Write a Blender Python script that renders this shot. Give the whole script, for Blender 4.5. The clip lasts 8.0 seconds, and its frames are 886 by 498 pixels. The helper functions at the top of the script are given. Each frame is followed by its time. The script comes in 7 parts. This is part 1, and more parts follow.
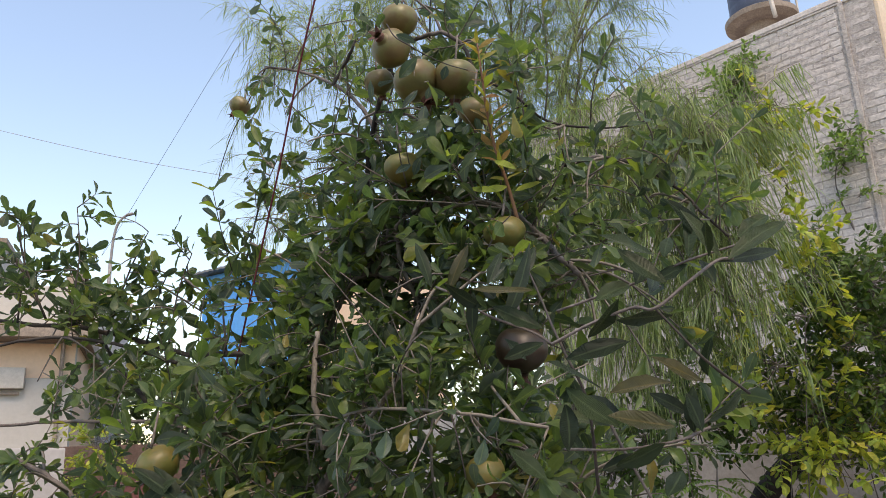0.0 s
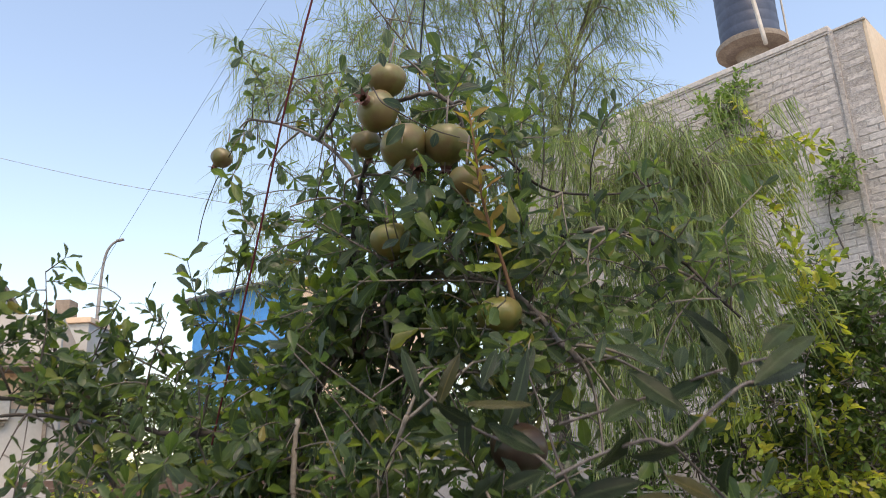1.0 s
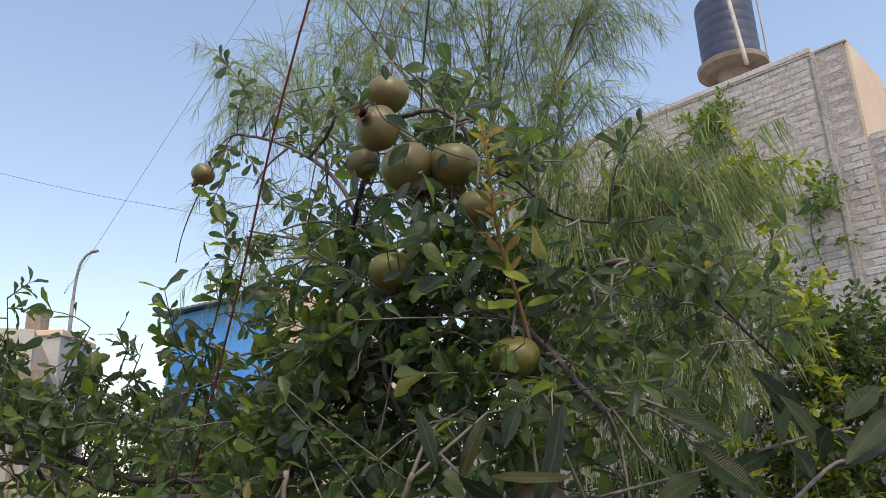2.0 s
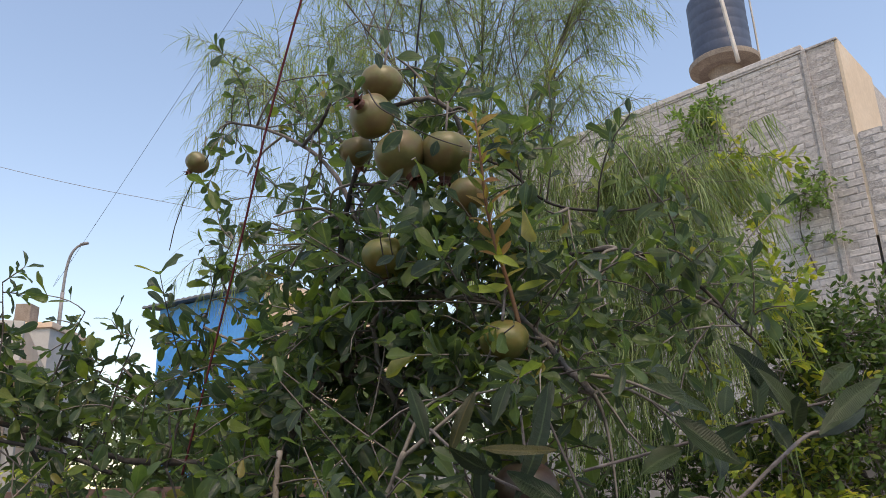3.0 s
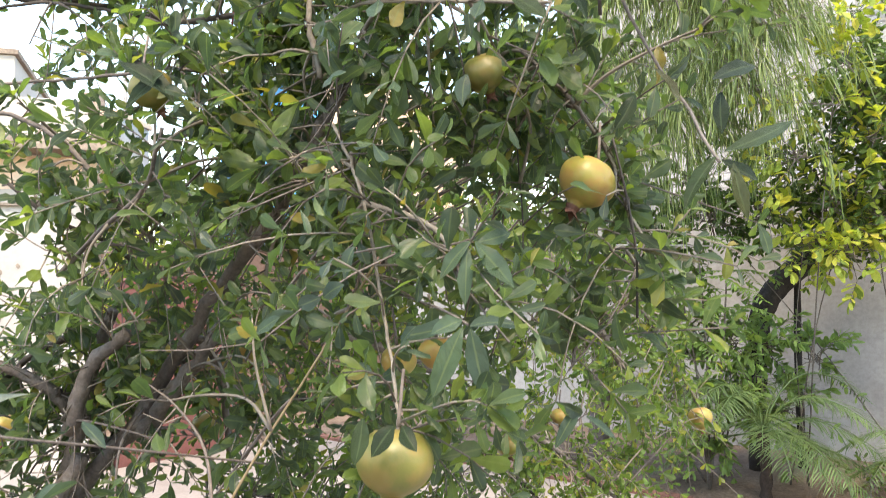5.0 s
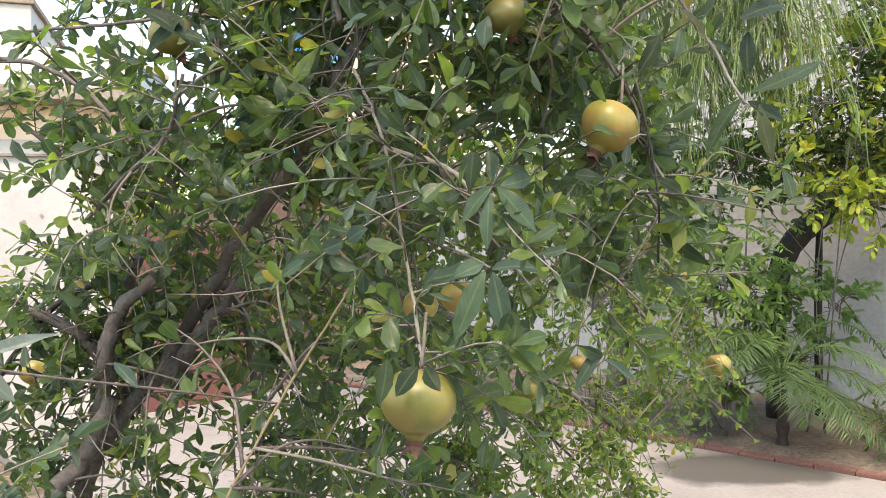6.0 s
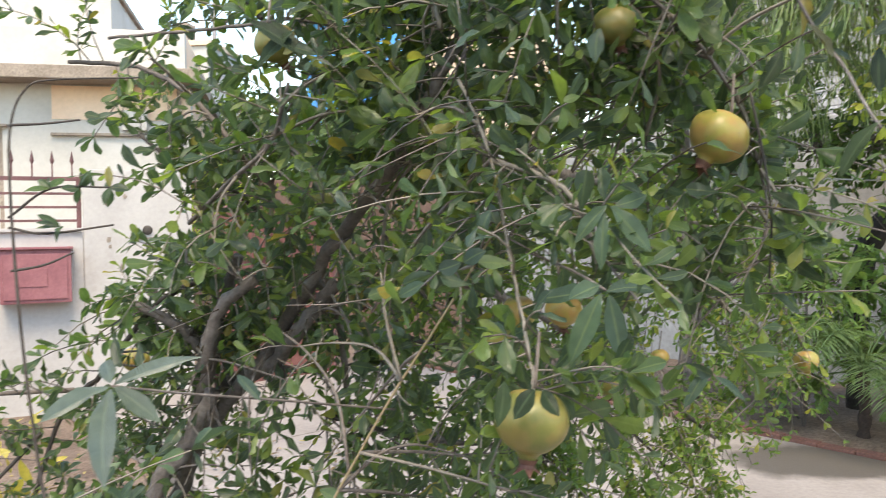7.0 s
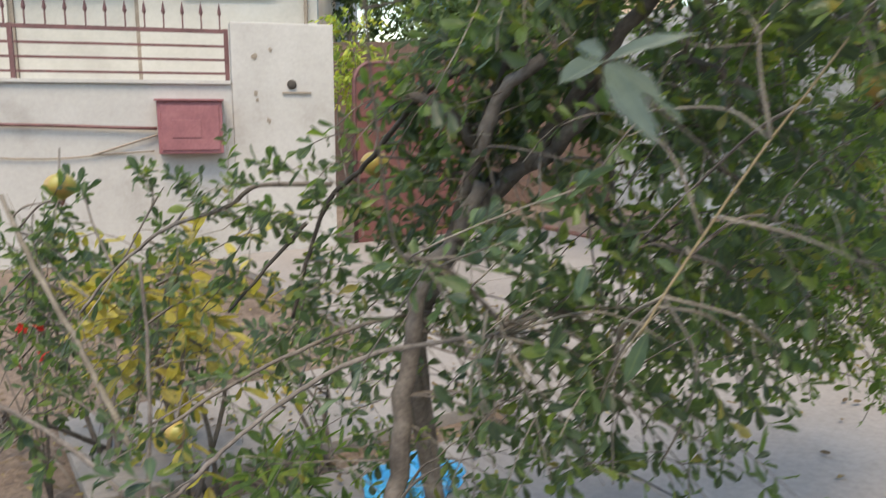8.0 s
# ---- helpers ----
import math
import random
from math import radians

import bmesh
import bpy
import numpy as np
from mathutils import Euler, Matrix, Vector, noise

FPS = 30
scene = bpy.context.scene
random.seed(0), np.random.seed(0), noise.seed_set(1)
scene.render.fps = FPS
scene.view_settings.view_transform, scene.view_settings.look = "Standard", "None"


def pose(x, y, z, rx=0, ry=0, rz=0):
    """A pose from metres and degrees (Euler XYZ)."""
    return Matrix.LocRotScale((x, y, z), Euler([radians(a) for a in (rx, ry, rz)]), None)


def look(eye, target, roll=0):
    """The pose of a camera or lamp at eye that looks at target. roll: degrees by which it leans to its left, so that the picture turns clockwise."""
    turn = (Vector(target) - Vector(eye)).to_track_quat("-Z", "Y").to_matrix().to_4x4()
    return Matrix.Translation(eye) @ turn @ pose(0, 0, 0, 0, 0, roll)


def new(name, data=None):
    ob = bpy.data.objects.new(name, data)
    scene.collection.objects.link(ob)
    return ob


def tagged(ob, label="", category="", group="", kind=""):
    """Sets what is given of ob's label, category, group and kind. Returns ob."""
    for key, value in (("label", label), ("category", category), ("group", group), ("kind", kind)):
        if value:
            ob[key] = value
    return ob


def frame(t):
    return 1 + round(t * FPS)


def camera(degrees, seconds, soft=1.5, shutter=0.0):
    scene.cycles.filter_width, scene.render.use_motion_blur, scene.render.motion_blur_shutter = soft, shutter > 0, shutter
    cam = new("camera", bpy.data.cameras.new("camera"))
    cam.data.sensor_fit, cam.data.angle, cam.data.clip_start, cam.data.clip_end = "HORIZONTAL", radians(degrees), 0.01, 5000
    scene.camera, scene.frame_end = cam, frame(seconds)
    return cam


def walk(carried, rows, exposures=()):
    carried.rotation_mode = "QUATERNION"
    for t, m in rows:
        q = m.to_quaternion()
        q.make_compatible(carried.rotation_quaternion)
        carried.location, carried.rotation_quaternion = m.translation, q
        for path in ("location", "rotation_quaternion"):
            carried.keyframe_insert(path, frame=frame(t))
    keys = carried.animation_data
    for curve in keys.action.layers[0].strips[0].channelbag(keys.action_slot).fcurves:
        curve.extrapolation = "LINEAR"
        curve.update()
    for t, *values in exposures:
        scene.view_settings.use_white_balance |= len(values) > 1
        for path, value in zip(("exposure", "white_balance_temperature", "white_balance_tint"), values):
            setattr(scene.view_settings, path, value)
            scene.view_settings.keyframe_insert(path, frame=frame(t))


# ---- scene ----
cam = camera(59.3, 8.0, soft=0.8, shutter=0.3)
PATH = [
    (0, (0.054, 0.039, 1.653), (-0.012, 1.964, 2.191), -2.0),
    (0.5, (0.061, 0.047, 1.683), (-0.004, 1.968, 2.236), -2.2),
    (1, (0.059, 0.099, 1.76), (0.014, 2.009, 2.351), -2.3),
    (1.5, (0.021, 0.198, 1.82), (0.007, 2.098, 2.444), -2.3),
    (3, (0.017, 0.182, 1.8), (0.05, 2.087, 2.411), -2.0),
    (3.5, (0.045, 0.132, 1.696), (0.043, 2.058, 2.235), -1.9),
    (4, (0.062, 0.113, 1.584), (0.013, 2.07, 1.996), -1.8),
    (4.5, (0.071, 0.127, 1.428), (-0.024, 2.108, 1.682), -1.5),
    (5, (0.069, 0.141, 1.355), (-0.061, 2.132, 1.484), -1.1),
    (5.2, (0.066, 0.138, 1.348), (-0.078, 2.131, 1.433), -1.1),
    (6.5, (0.064, 0.136, 1.352), (-0.165, 2.122, 1.338), -1.0),
    (7, (0.015, 0.125, 1.394), (-0.326, 2.095, 1.338), -0.7),
    (7.3, (-0.038, 0.104, 1.394), (-0.47, 2.053, 1.284), -0.4),
    (7.5, (-0.101, 0.108, 1.358), (-0.586, 2.043, 1.209), 0.1),
    (7.7, (-0.176, 0.107, 1.313), (-0.711, 2.018, 1.067), -0.2),
    (8, (-0.3, 0.107, 1.235), (-0.889, 1.983, 0.871), 0.2),
]
EXPOSURES = [(0.0, 1.07, 8100, 17), (1.0, 1.09, 8200, 17), (1.5, 0.84, 7950, 17), (3.0, 0.77, 7900, 17), (3.5, 0.79, 7950, 17), (4.0, 1.19, 8000, 16), (4.5, 2.02, 8400, 14), (5.0, 2.41, 8300, 12), (6.5, 2.09, 8100, 10), (7.0, 2.00, 7850, 9), (8.0, 1.54, 7900, 7)]
walk(cam, [(t, look(eye, target, roll)) for t, eye, target, roll in PATH], EXPOSURES)

# ---------------------------------------------------------------- light
SUN_DIR = Vector((0.14, -0.47, 0.87)).normalized()
world = bpy.data.worlds.new("sky")
scene.world = world
world.use_nodes = True
wn = world.node_tree
wn.nodes.clear()
sky = wn.nodes.new("ShaderNodeTexSky")
sky.sky_type = "NISHITA"
sky.sun_disc = False
sky.sun_elevation = math.asin(SUN_DIR.z)
sky.sun_rotation = math.atan2(SUN_DIR.x, SUN_DIR.y)
sky.air_density, sky.dust_density, sky.ozone_density = 1.3, 0.45, 3.0
bg = wn.nodes.new("ShaderNodeBackground")
bg.inputs["Strength"].default_value = 0.15
wout = wn.nodes.new("ShaderNodeOutputWorld")
wn.links.new(sky.outputs[0], bg.inputs["Color"])
wn.links.new(bg.outputs[0], wout.inputs["Surface"])

sun_data = bpy.data.lights.new("sun", "SUN")
sun_data.energy, sun_data.angle, sun_data.color = 1.6, radians(30), (1.0, 0.90, 0.77)
sun = new("sun", sun_data)
sun.matrix_world = look((8, -8, 12), Vector((8, -8, 12)) - SUN_DIR)


# ---------------------------------------------------------------- materials
def base_material(name, rough=0.7, spec=0.5):
    m = bpy.data.materials.new(name)
    m.use_nodes = True
    b = m.node_tree.nodes["Principled BSDF"]
    b.inputs["Roughness"].default_value = rough
    b.inputs["Specular IOR Level"].default_value = spec
    return m, m.node_tree.nodes, m.node_tree.links, b


def ramp(nodes, stops):
    r = nodes.new("ShaderNodeValToRGB")
    while len(r.color_ramp.elements) < len(stops):
        r.color_ramp.elements.new(0.5)
    for e, (p, c) in zip(r.color_ramp.elements, stops):
        e.position, e.color = p, (*c, 1)
    return r


def noise_tex(nodes, links, scale, detail=6, rough=0.6, coords="Object"):
    tc = nodes.new("ShaderNodeTexCoord")
    n = nodes.new("ShaderNodeTexNoise")
    n.inputs["Scale"].default_value, n.inputs["Detail"].default_value, n.inputs["Roughness"].default_value = scale, detail, rough
    links.new(tc.outputs[coords], n.inputs["Vector"])
    return n


def mixed(nodes, links, a, b, fac, mode="MIX"):
    mx = nodes.new("ShaderNodeMix")
    mx.data_type, mx.blend_type = "RGBA", mode
    for sock, v in ((mx.inputs[6], a), (mx.inputs[7], b), (mx.inputs[0], fac)):
        if isinstance(v, (int, float)):
            sock.default_value = v
        elif isinstance(v, tuple):
            sock.default_value = (*v, 1)
        else:
            links.new(v, sock)
    return mx.outputs[2]


def bump(nodes, links, bsdf, height, strength, distance):
    bp = nodes.new("ShaderNodeBump")
    bp.inputs["Strength"].default_value, bp.inputs["Distance"].default_value = strength, distance
    links.new(height, bp.inputs["Height"])
    links.new(bp.outputs[0], bsdf.inputs["Normal"])


def surface(name, stops, scale=3.0, fine=60.0, rough=0.8, spec=0.4, relief=0.3, depth=0.01, grime=0.25, tint=0.0):
    """A plain surface with stains at a large scale and grain at a small one; tint varies it from piece to piece."""
    m, n, l, b = base_material(name, rough, spec)
    big = noise_tex(n, l, scale, 5, 0.65)
    small = noise_tex(n, l, fine, 4, 0.7)
    col = ramp(n, stops)
    l.new(big.outputs[0], col.inputs[0])
    spots = ramp(n, [(0.35, (1 - grime,) * 3), (0.62, (1, 1, 1))])
    l.new(small.outputs[0], spots.inputs[0])
    out = mixed(n, l, col.outputs[0], spots.outputs[0], 1.0, "MULTIPLY")
    if tint:
        oi = n.new("ShaderNodeObjectInfo")
        tone = ramp(n, [(0.0, (1 - tint, 1 - tint, 1 - tint * 0.9)), (1.0, (1 + tint, 1 + tint * 0.9, 1 + tint * 0.8))])
        l.new(oi.outputs["Random"], tone.inputs[0])
        out = mixed(n, l, out, tone.outputs[0], 1.0, "MULTIPLY")
    l.new(out, b.inputs["Base Color"])
    bump(n, l, b, small.outputs[0], relief, depth)
    return m


def leaf_material(name, stops, rough=0.38, spec=0.5, glow=0.25, rib=(0.2, 0.26, 0.1), rib_amount=0.34, per_object=False, spots=None):
    """Leaf blade: tone by leaf, pale midrib, blotches, and light passing through the blade."""
    m, n, l, b = base_material(name, rough, spec)
    if per_object:
        rnd = n.new("ShaderNodeObjectInfo").outputs["Random"]
    else:
        rnd = n.new("ShaderNodeNewGeometry").outputs["Random Per Island"]
    tone = ramp(n, stops)
    l.new(rnd, tone.inputs[0])
    blotch = noise_tex(n, l, 55, 4, 0.6)
    bl = ramp(n, [(0.3, (0.72, 0.74, 0.7)), (0.7, (1.18, 1.15, 1.05))])
    l.new(blotch.outputs[0], bl.inputs[0])
    col = mixed(n, l, tone.outputs[0], bl.outputs[0], 1.0, "MULTIPLY")
    if spots:
        sp = noise_tex(n, l, 28, 2, 0.5)
        sr = ramp(n, [(0.66, (0, 0, 0)), (0.74, (1, 1, 1))])
        l.new(sp.outputs[0], sr.inputs[0])
        col = mixed(n, l, col, spots, sr.outputs[0])
    uv = n.new("ShaderNodeUVMap")
    sep = n.new("ShaderNodeSeparateXYZ")
    l.new(uv.outputs[0], sep.inputs[0])
    off = n.new("ShaderNodeMath")
    off.operation = "SUBTRACT"
    l.new(sep.outputs[0], off.inputs[0])
    off.inputs[1].default_value = 0.5
    ab = n.new("ShaderNodeMath")
    ab.operation = "ABSOLUTE"
    l.new(off.outputs[0], ab.inputs[0])
    rr = ramp(n, [(0.025, (rib_amount,) * 3), (0.075, (0, 0, 0))])
    l.new(ab.outputs[0], rr.inputs[0])
    col = mixed(n, l, col, rib, rr.outputs[0])
    l.new(col, b.inputs["Base Color"])
    # side veins as fine relief
    wv = n.new("ShaderNodeTexWave")
    wv.inputs["Scale"].default_value, wv.inputs["Distortion"].default_value = 5.5, 1.5
    wv.bands_direction = "Y"
    skew = n.new("ShaderNodeCombineXYZ")
    sl = n.new("ShaderNodeMath")
    sl.operation = "ADD"
    l.new(sep.outputs[1], sl.inputs[0])
    l.new(ab.outputs[0], sl.inputs[1])
    l.new(sl.outputs[0], skew.inputs[1])
    l.new(skew.outputs[0], wv.inputs["Vector"])
    crumple = n.new("ShaderNodeMath")
    crumple.operation = "MULTIPLY_ADD"
    l.new(blotch.outputs[0], crumple.inputs[0])
    crumple.inputs[1].default_value = 3.0
    l.new(wv.outputs[0], crumple.inputs[2])
    bump(n, l, b, crumple.outputs[0], 0.45, 0.003)
    tr = n.new("ShaderNodeBsdfTranslucent")
    warm = mixed(n, l, col, (1.62, 1.62, 0.88), 1.0, "MULTIPLY")
    l.new(warm, tr.inputs["Color"])
    ms = n.new("ShaderNodeMixShader")
    ms.inputs[0].default_value = glow
    l.new(b.outputs[0], ms.inputs[1])
    l.new(tr.outputs[0], ms.inputs[2])
    l.new(ms.outputs[0], n["Material Output"].inputs["Surface"])
    return m


LEAF_DARK = leaf_material("pomegranate_leaf", [(0.0, (0.042, 0.074, 0.046)), (0.45, (0.064, 0.112, 0.054)), (0.76, (0.102, 0.172, 0.052)), (0.96, (0.17, 0.235, 0.05)), (1.0, (0.27, 0.22, 0.06))], rough=0.38, glow=0.5, spec=1.0)
LEAF_SINGLE = leaf_material("single_pomegranate_leaf", [(0.0, (0.036, 0.068, 0.050)), (0.45, (0.052, 0.095, 0.062)), (0.8, (0.076, 0.13, 0.07)), (1.0, (0.12, 0.18, 0.075))], rough=0.42, glow=0.32, spec=0.7, per_object=True)
# sky sheen on these leaves is put into the pale bluish colour
LEAF_SHEEN = leaf_material("sky_sheen_leaf", [(0.0, (0.085, 0.115, 0.10)), (1.0, (0.12, 0.155, 0.125))], rough=0.36, spec=0.8, glow=0.3, rib=(0.2, 0.24, 0.17), per_object=True)
# brighter light on the far branches is put into this lighter leaf colour
LEAF_BRIGHTENED = leaf_material("brightened_pomegranate_leaf", [(0.0, (0.068, 0.125, 0.04)), (0.5, (0.108, 0.19, 0.048)), (0.85, (0.18, 0.27, 0.058)), (1.0, (0.32, 0.31, 0.075))], rough=0.42, glow=0.45)
# darkness of the backlit near leaves is put into this base colour
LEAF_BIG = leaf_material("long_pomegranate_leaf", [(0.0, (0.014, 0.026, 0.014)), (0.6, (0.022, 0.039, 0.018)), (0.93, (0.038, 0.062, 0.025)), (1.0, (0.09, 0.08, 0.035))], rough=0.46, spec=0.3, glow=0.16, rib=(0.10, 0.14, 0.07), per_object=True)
LEAF_BRONZE = leaf_material("bronze_leaf", [(0.0, (0.045, 0.048, 0.014)), (1.0, (0.075, 0.070, 0.02))], rough=0.4, glow=0.25, rib=(0.2, 0.15, 0.06), per_object=True)
LEAF_ORANGE = leaf_material("orange_new_leaf", [(0.0, (0.34, 0.17, 0.065)), (0.3, (0.36, 0.25, 0.07)), (0.6, (0.28, 0.29, 0.055)), (1.0, (0.16, 0.24, 0.045))], rough=0.4, glow=0.35, rib=(0.5, 0.25, 0.1))
LEAF_YELLOW = leaf_material("yellow_green_leaf", [(0.0, (0.14, 0.22, 0.045)), (0.35, (0.27, 0.36, 0.06)), (0.7, (0.42, 0.48, 0.085)), (1.0, (0.52, 0.47, 0.10))], rough=0.45, glow=0.35, rib=(0.3, 0.35, 0.1))
LEAF_CREEPER = leaf_material("creeper_leaf", [(0.0, (0.055, 0.105, 0.036)), (0.5, (0.095, 0.17, 0.05)), (0.9, (0.15, 0.24, 0.062)), (1.0, (0.26, 0.30, 0.08))], rough=0.42, glow=0.4)
LEAF_SHRUB = leaf_material("soft_shrub_leaf", [(0.0, (0.10, 0.18, 0.065)), (0.5, (0.15, 0.26, 0.085)), (1.0, (0.22, 0.34, 0.10))], rough=0.42, glow=0.42)
LEAF_HEDGE = leaf_material("dark_hedge_leaf", [(0.0, (0.034, 0.075, 0.02)), (0.5, (0.065, 0.13, 0.03)), (0.9, (0.11, 0.19, 0.04)), (1.0, (0.19, 0.24, 0.05))], rough=0.42, glow=0.3)
LEAF_CROTON = leaf_material("croton_leaf", [(0.0, (0.40, 0.34, 0.07)), (0.6, (0.48, 0.40, 0.09)), (0.85, (0.32, 0.25, 0.07)), (1.0, (0.20, 0.25, 0.06))], rough=0.4, glow=0.3, rib=(0.5, 0.42, 0.1))
LEAF_FROND = leaf_material("palm_leaflet", [(0.0, (0.065, 0.115, 0.058)), (0.6, (0.105, 0.175, 0.08)), (1.0, (0.16, 0.235, 0.10))], rough=0.4, glow=0.35)
STRAND = leaf_material("drooping_leaf_strand", [(0.0, (0.11, 0.165, 0.075)), (0.5, (0.185, 0.26, 0.12)), (0.85, (0.29, 0.37, 0.18)), (1.0, (0.38, 0.42, 0.23))], rough=0.5, glow=0.42, rib_amount=0.0)
LEAF_FAR = leaf_material("far_tree_leaf", [(0.0, (0.045, 0.085, 0.03)), (0.5, (0.07, 0.12, 0.04)), (1.0, (0.11, 0.16, 0.05))], rough=0.6, glow=0.2, rib_amount=0.0)
LITTER = leaf_material("dry_fallen_leaf", [(0.0, (0.09, 0.055, 0.03)), (0.5, (0.18, 0.12, 0.06)), (0.85, (0.30, 0.24, 0.09)), (1.0, (0.10, 0.14, 0.05))], rough=0.7, glow=0.15, rib=(0.2, 0.15, 0.08))
PETAL = leaf_material("red_petal", [(0.0, (0.55, 0.02, 0.02)), (1.0, (0.75, 0.06, 0.05))], rough=0.5, glow=0.3, rib_amount=0.0)

BARK = surface("grey_brown_bark", [(0.3, (0.10, 0.082, 0.072)), (0.55, (0.18, 0.152, 0.136)), (0.75, (0.26, 0.228, 0.208))], scale=14, fine=120, rough=0.85, relief=0.6, depth=0.004, grime=0.4)
BARK_DARK = surface("dark_twig_bark", [(0.3, (0.035, 0.030, 0.028)), (0.6, (0.075, 0.062, 0.052)), (0.8, (0.12, 0.10, 0.085))], scale=22, fine=160, rough=0.8, relief=0.5, depth=0.002, grime=0.35)
BARK_PALE = surface("pale_stem_bark", [(0.3, (0.17, 0.145, 0.12)), (0.6, (0.26, 0.228, 0.19)), (0.8, (0.33, 0.295, 0.25))], scale=16, fine=140, rough=0.8, relief=0.4, depth=0.002, grime=0.3)
STEM_RED = surface("reddish_new_stem", [(0.3, (0.20, 0.09, 0.05)), (0.7, (0.30, 0.16, 0.09))], scale=20, fine=150, rough=0.6, relief=0.2, depth=0.001)
STEM_TAN = surface("tan_dry_stem", [(0.3, (0.22, 0.165, 0.09)), (0.7, (0.32, 0.25, 0.15))], scale=18, fine=120, rough=0.75, relief=0.3, depth=0.001)
PALM_BARK = surface("brown_palm_bark", [(0.3, (0.03, 0.02, 0.016)), (0.7, (0.075, 0.05, 0.04))], scale=25, fine=120, rough=0.9, relief=0.8, depth=0.006, grime=0.4)
# shade on the old trunk is put into this near-black bark colour
SHADE_BARK = surface("shaded_trunk_bark", [(0.3, (0.02, 0.017, 0.015)), (0.7, (0.06, 0.05, 0.045))], scale=9, fine=60, rough=0.9, relief=0.8, depth=0.01, grime=0.4)


def rind_material(name, stops, blush, freckle=(0.20, 0.14, 0.06)):
    m, n, l, b = base_material(name, 0.42, 0.45)
    big = noise_tex(n, l, 40, 5, 0.65)
    fine = noise_tex(n, l, 260, 3, 0.6)
    oi = n.new("ShaderNodeObjectInfo")
    shift = n.new("ShaderNodeMath")
    shift.operation = "MULTIPLY_ADD"
    l.new(oi.outputs["Random"], shift.inputs[0])
    shift.inputs[1].default_value = 0.22
    l.new(big.outputs[0], shift.inputs[2])
    col = ramp(n, stops)
    l.new(shift.outputs[0], col.inputs[0])
    tc = n.new("ShaderNodeTexCoord")
    patch = noise_tex(n, l, 26, 4, 0.6)
    pr = ramp(n, [(0.44, (0, 0, 0)), (0.60, (0.8, 0.8, 0.8))])
    l.new(patch.outputs[0], pr.inputs[0])
    c2 = mixed(n, l, col.outputs[0], blush, pr.outputs[0])
    fr = ramp(n, [(0.63, (0, 0, 0)), (0.70, (0.55, 0.55, 0.55))])
    l.new(fine.outputs[0], fr.inputs[0])
    c3 = mixed(n, l, c2, freckle, fr.outputs[0])
    l.new(c3, b.inputs["Base Color"])
    b.inputs["Subsurface Weight"].default_value = 0.08
    b.inputs["Subsurface Radius"].default_value = (0.006, 0.004, 0.002)
    bump(n, l, b, fine.outputs[0], 0.12, 0.001)
    return m


RIND_GREEN = rind_material("green_yellow_rind", [(0.35, (0.105, 0.112, 0.026)), (0.6, (0.14, 0.142, 0.032)), (0.85, (0.18, 0.16, 0.042))], (0.21, 0.155, 0.045))
RIND_OLIVE = rind_material("olive_brown_rind", [(0.35, (0.115, 0.112, 0.036)), (0.6, (0.155, 0.142, 0.046)), (0.85, (0.20, 0.165, 0.06))], (0.15, 0.095, 0.038))
RIND_YELLOW = rind_material("yellow_ripe_rind", [(0.35, (0.23, 0.215, 0.05)), (0.6, (0.29, 0.25, 0.058)), (0.85, (0.34, 0.245, 0.065))], (0.33, 0.19, 0.06))
RIND_RUSSET = rind_material("russet_rind", [(0.35, (0.026, 0.020, 0.012)), (0.6, (0.038, 0.026, 0.014)), (0.85, (0.050, 0.036, 0.017))], (0.034, 0.016, 0.012), (0.08, 0.05, 0.03))
CALYX = surface("calyx_brown", [(0.3, (0.085, 0.03, 0.026)), (0.7, (0.20, 0.095, 0.055))], scale=30, fine=200, rough=0.7, relief=0.3, depth=0.001)

CONCRETE = surface("yard_concrete", [(0.3, (0.195, 0.168, 0.154)), (0.5, (0.25, 0.22, 0.202)), (0.7, (0.295, 0.264, 0.244))], scale=0.9, fine=35, rough=0.75, relief=0.25, depth=0.006, grime=0.16)


def damp_patch(m, at, reach):
    """A darker damp stain with a ragged edge, lying round one spot of the yard."""
    n, l = m.node_tree.nodes, m.node_tree.links
    b = n["Principled BSDF"]
    old = b.inputs["Base Color"].links[0].from_socket
    tc = n.new("ShaderNodeTexCoord")
    mp = n.new("ShaderNodeMapping")
    mp.vector_type = "TEXTURE"
    mp.inputs["Location"].default_value = (at[0], at[1], 0)
    mp.inputs["Scale"].default_value = (reach[0], reach[1], 1)
    l.new(tc.outputs["Object"], mp.inputs["Vector"])
    ln = n.new("ShaderNodeVectorMath")
    ln.operation = "LENGTH"
    l.new(mp.outputs[0], ln.inputs[0])
    rag = noise_tex(n, l, 3.2, 5, 0.6)
    add = n.new("ShaderNodeMath")
    add.operation = "ADD"
    l.new(rag.outputs[0], add.inputs[0])
    l.new(ln.outputs["Value"], add.inputs[1])
    edge = n.new("ShaderNodeMapRange")
    edge.inputs["From Min"].default_value, edge.inputs["From Max"].default_value = 1.25, 1.55
    edge.inputs["To Min"].default_value, edge.inputs["To Max"].default_value = 0.9, 0.0
    l.new(add.outputs[0], edge.inputs["Value"])
    l.new(mixed(n, l, old, (0.06, 0.052, 0.045), edge.outputs[0]), b.inputs["Base Color"])
    gloss = n.new("ShaderNodeMapRange")
    gloss.inputs["To Min"].default_value, gloss.inputs["To Max"].default_value = 0.8, 0.6
    l.new(edge.outputs[0], gloss.inputs["Value"])
    l.new(gloss.outputs[0], b.inputs["Roughness"])


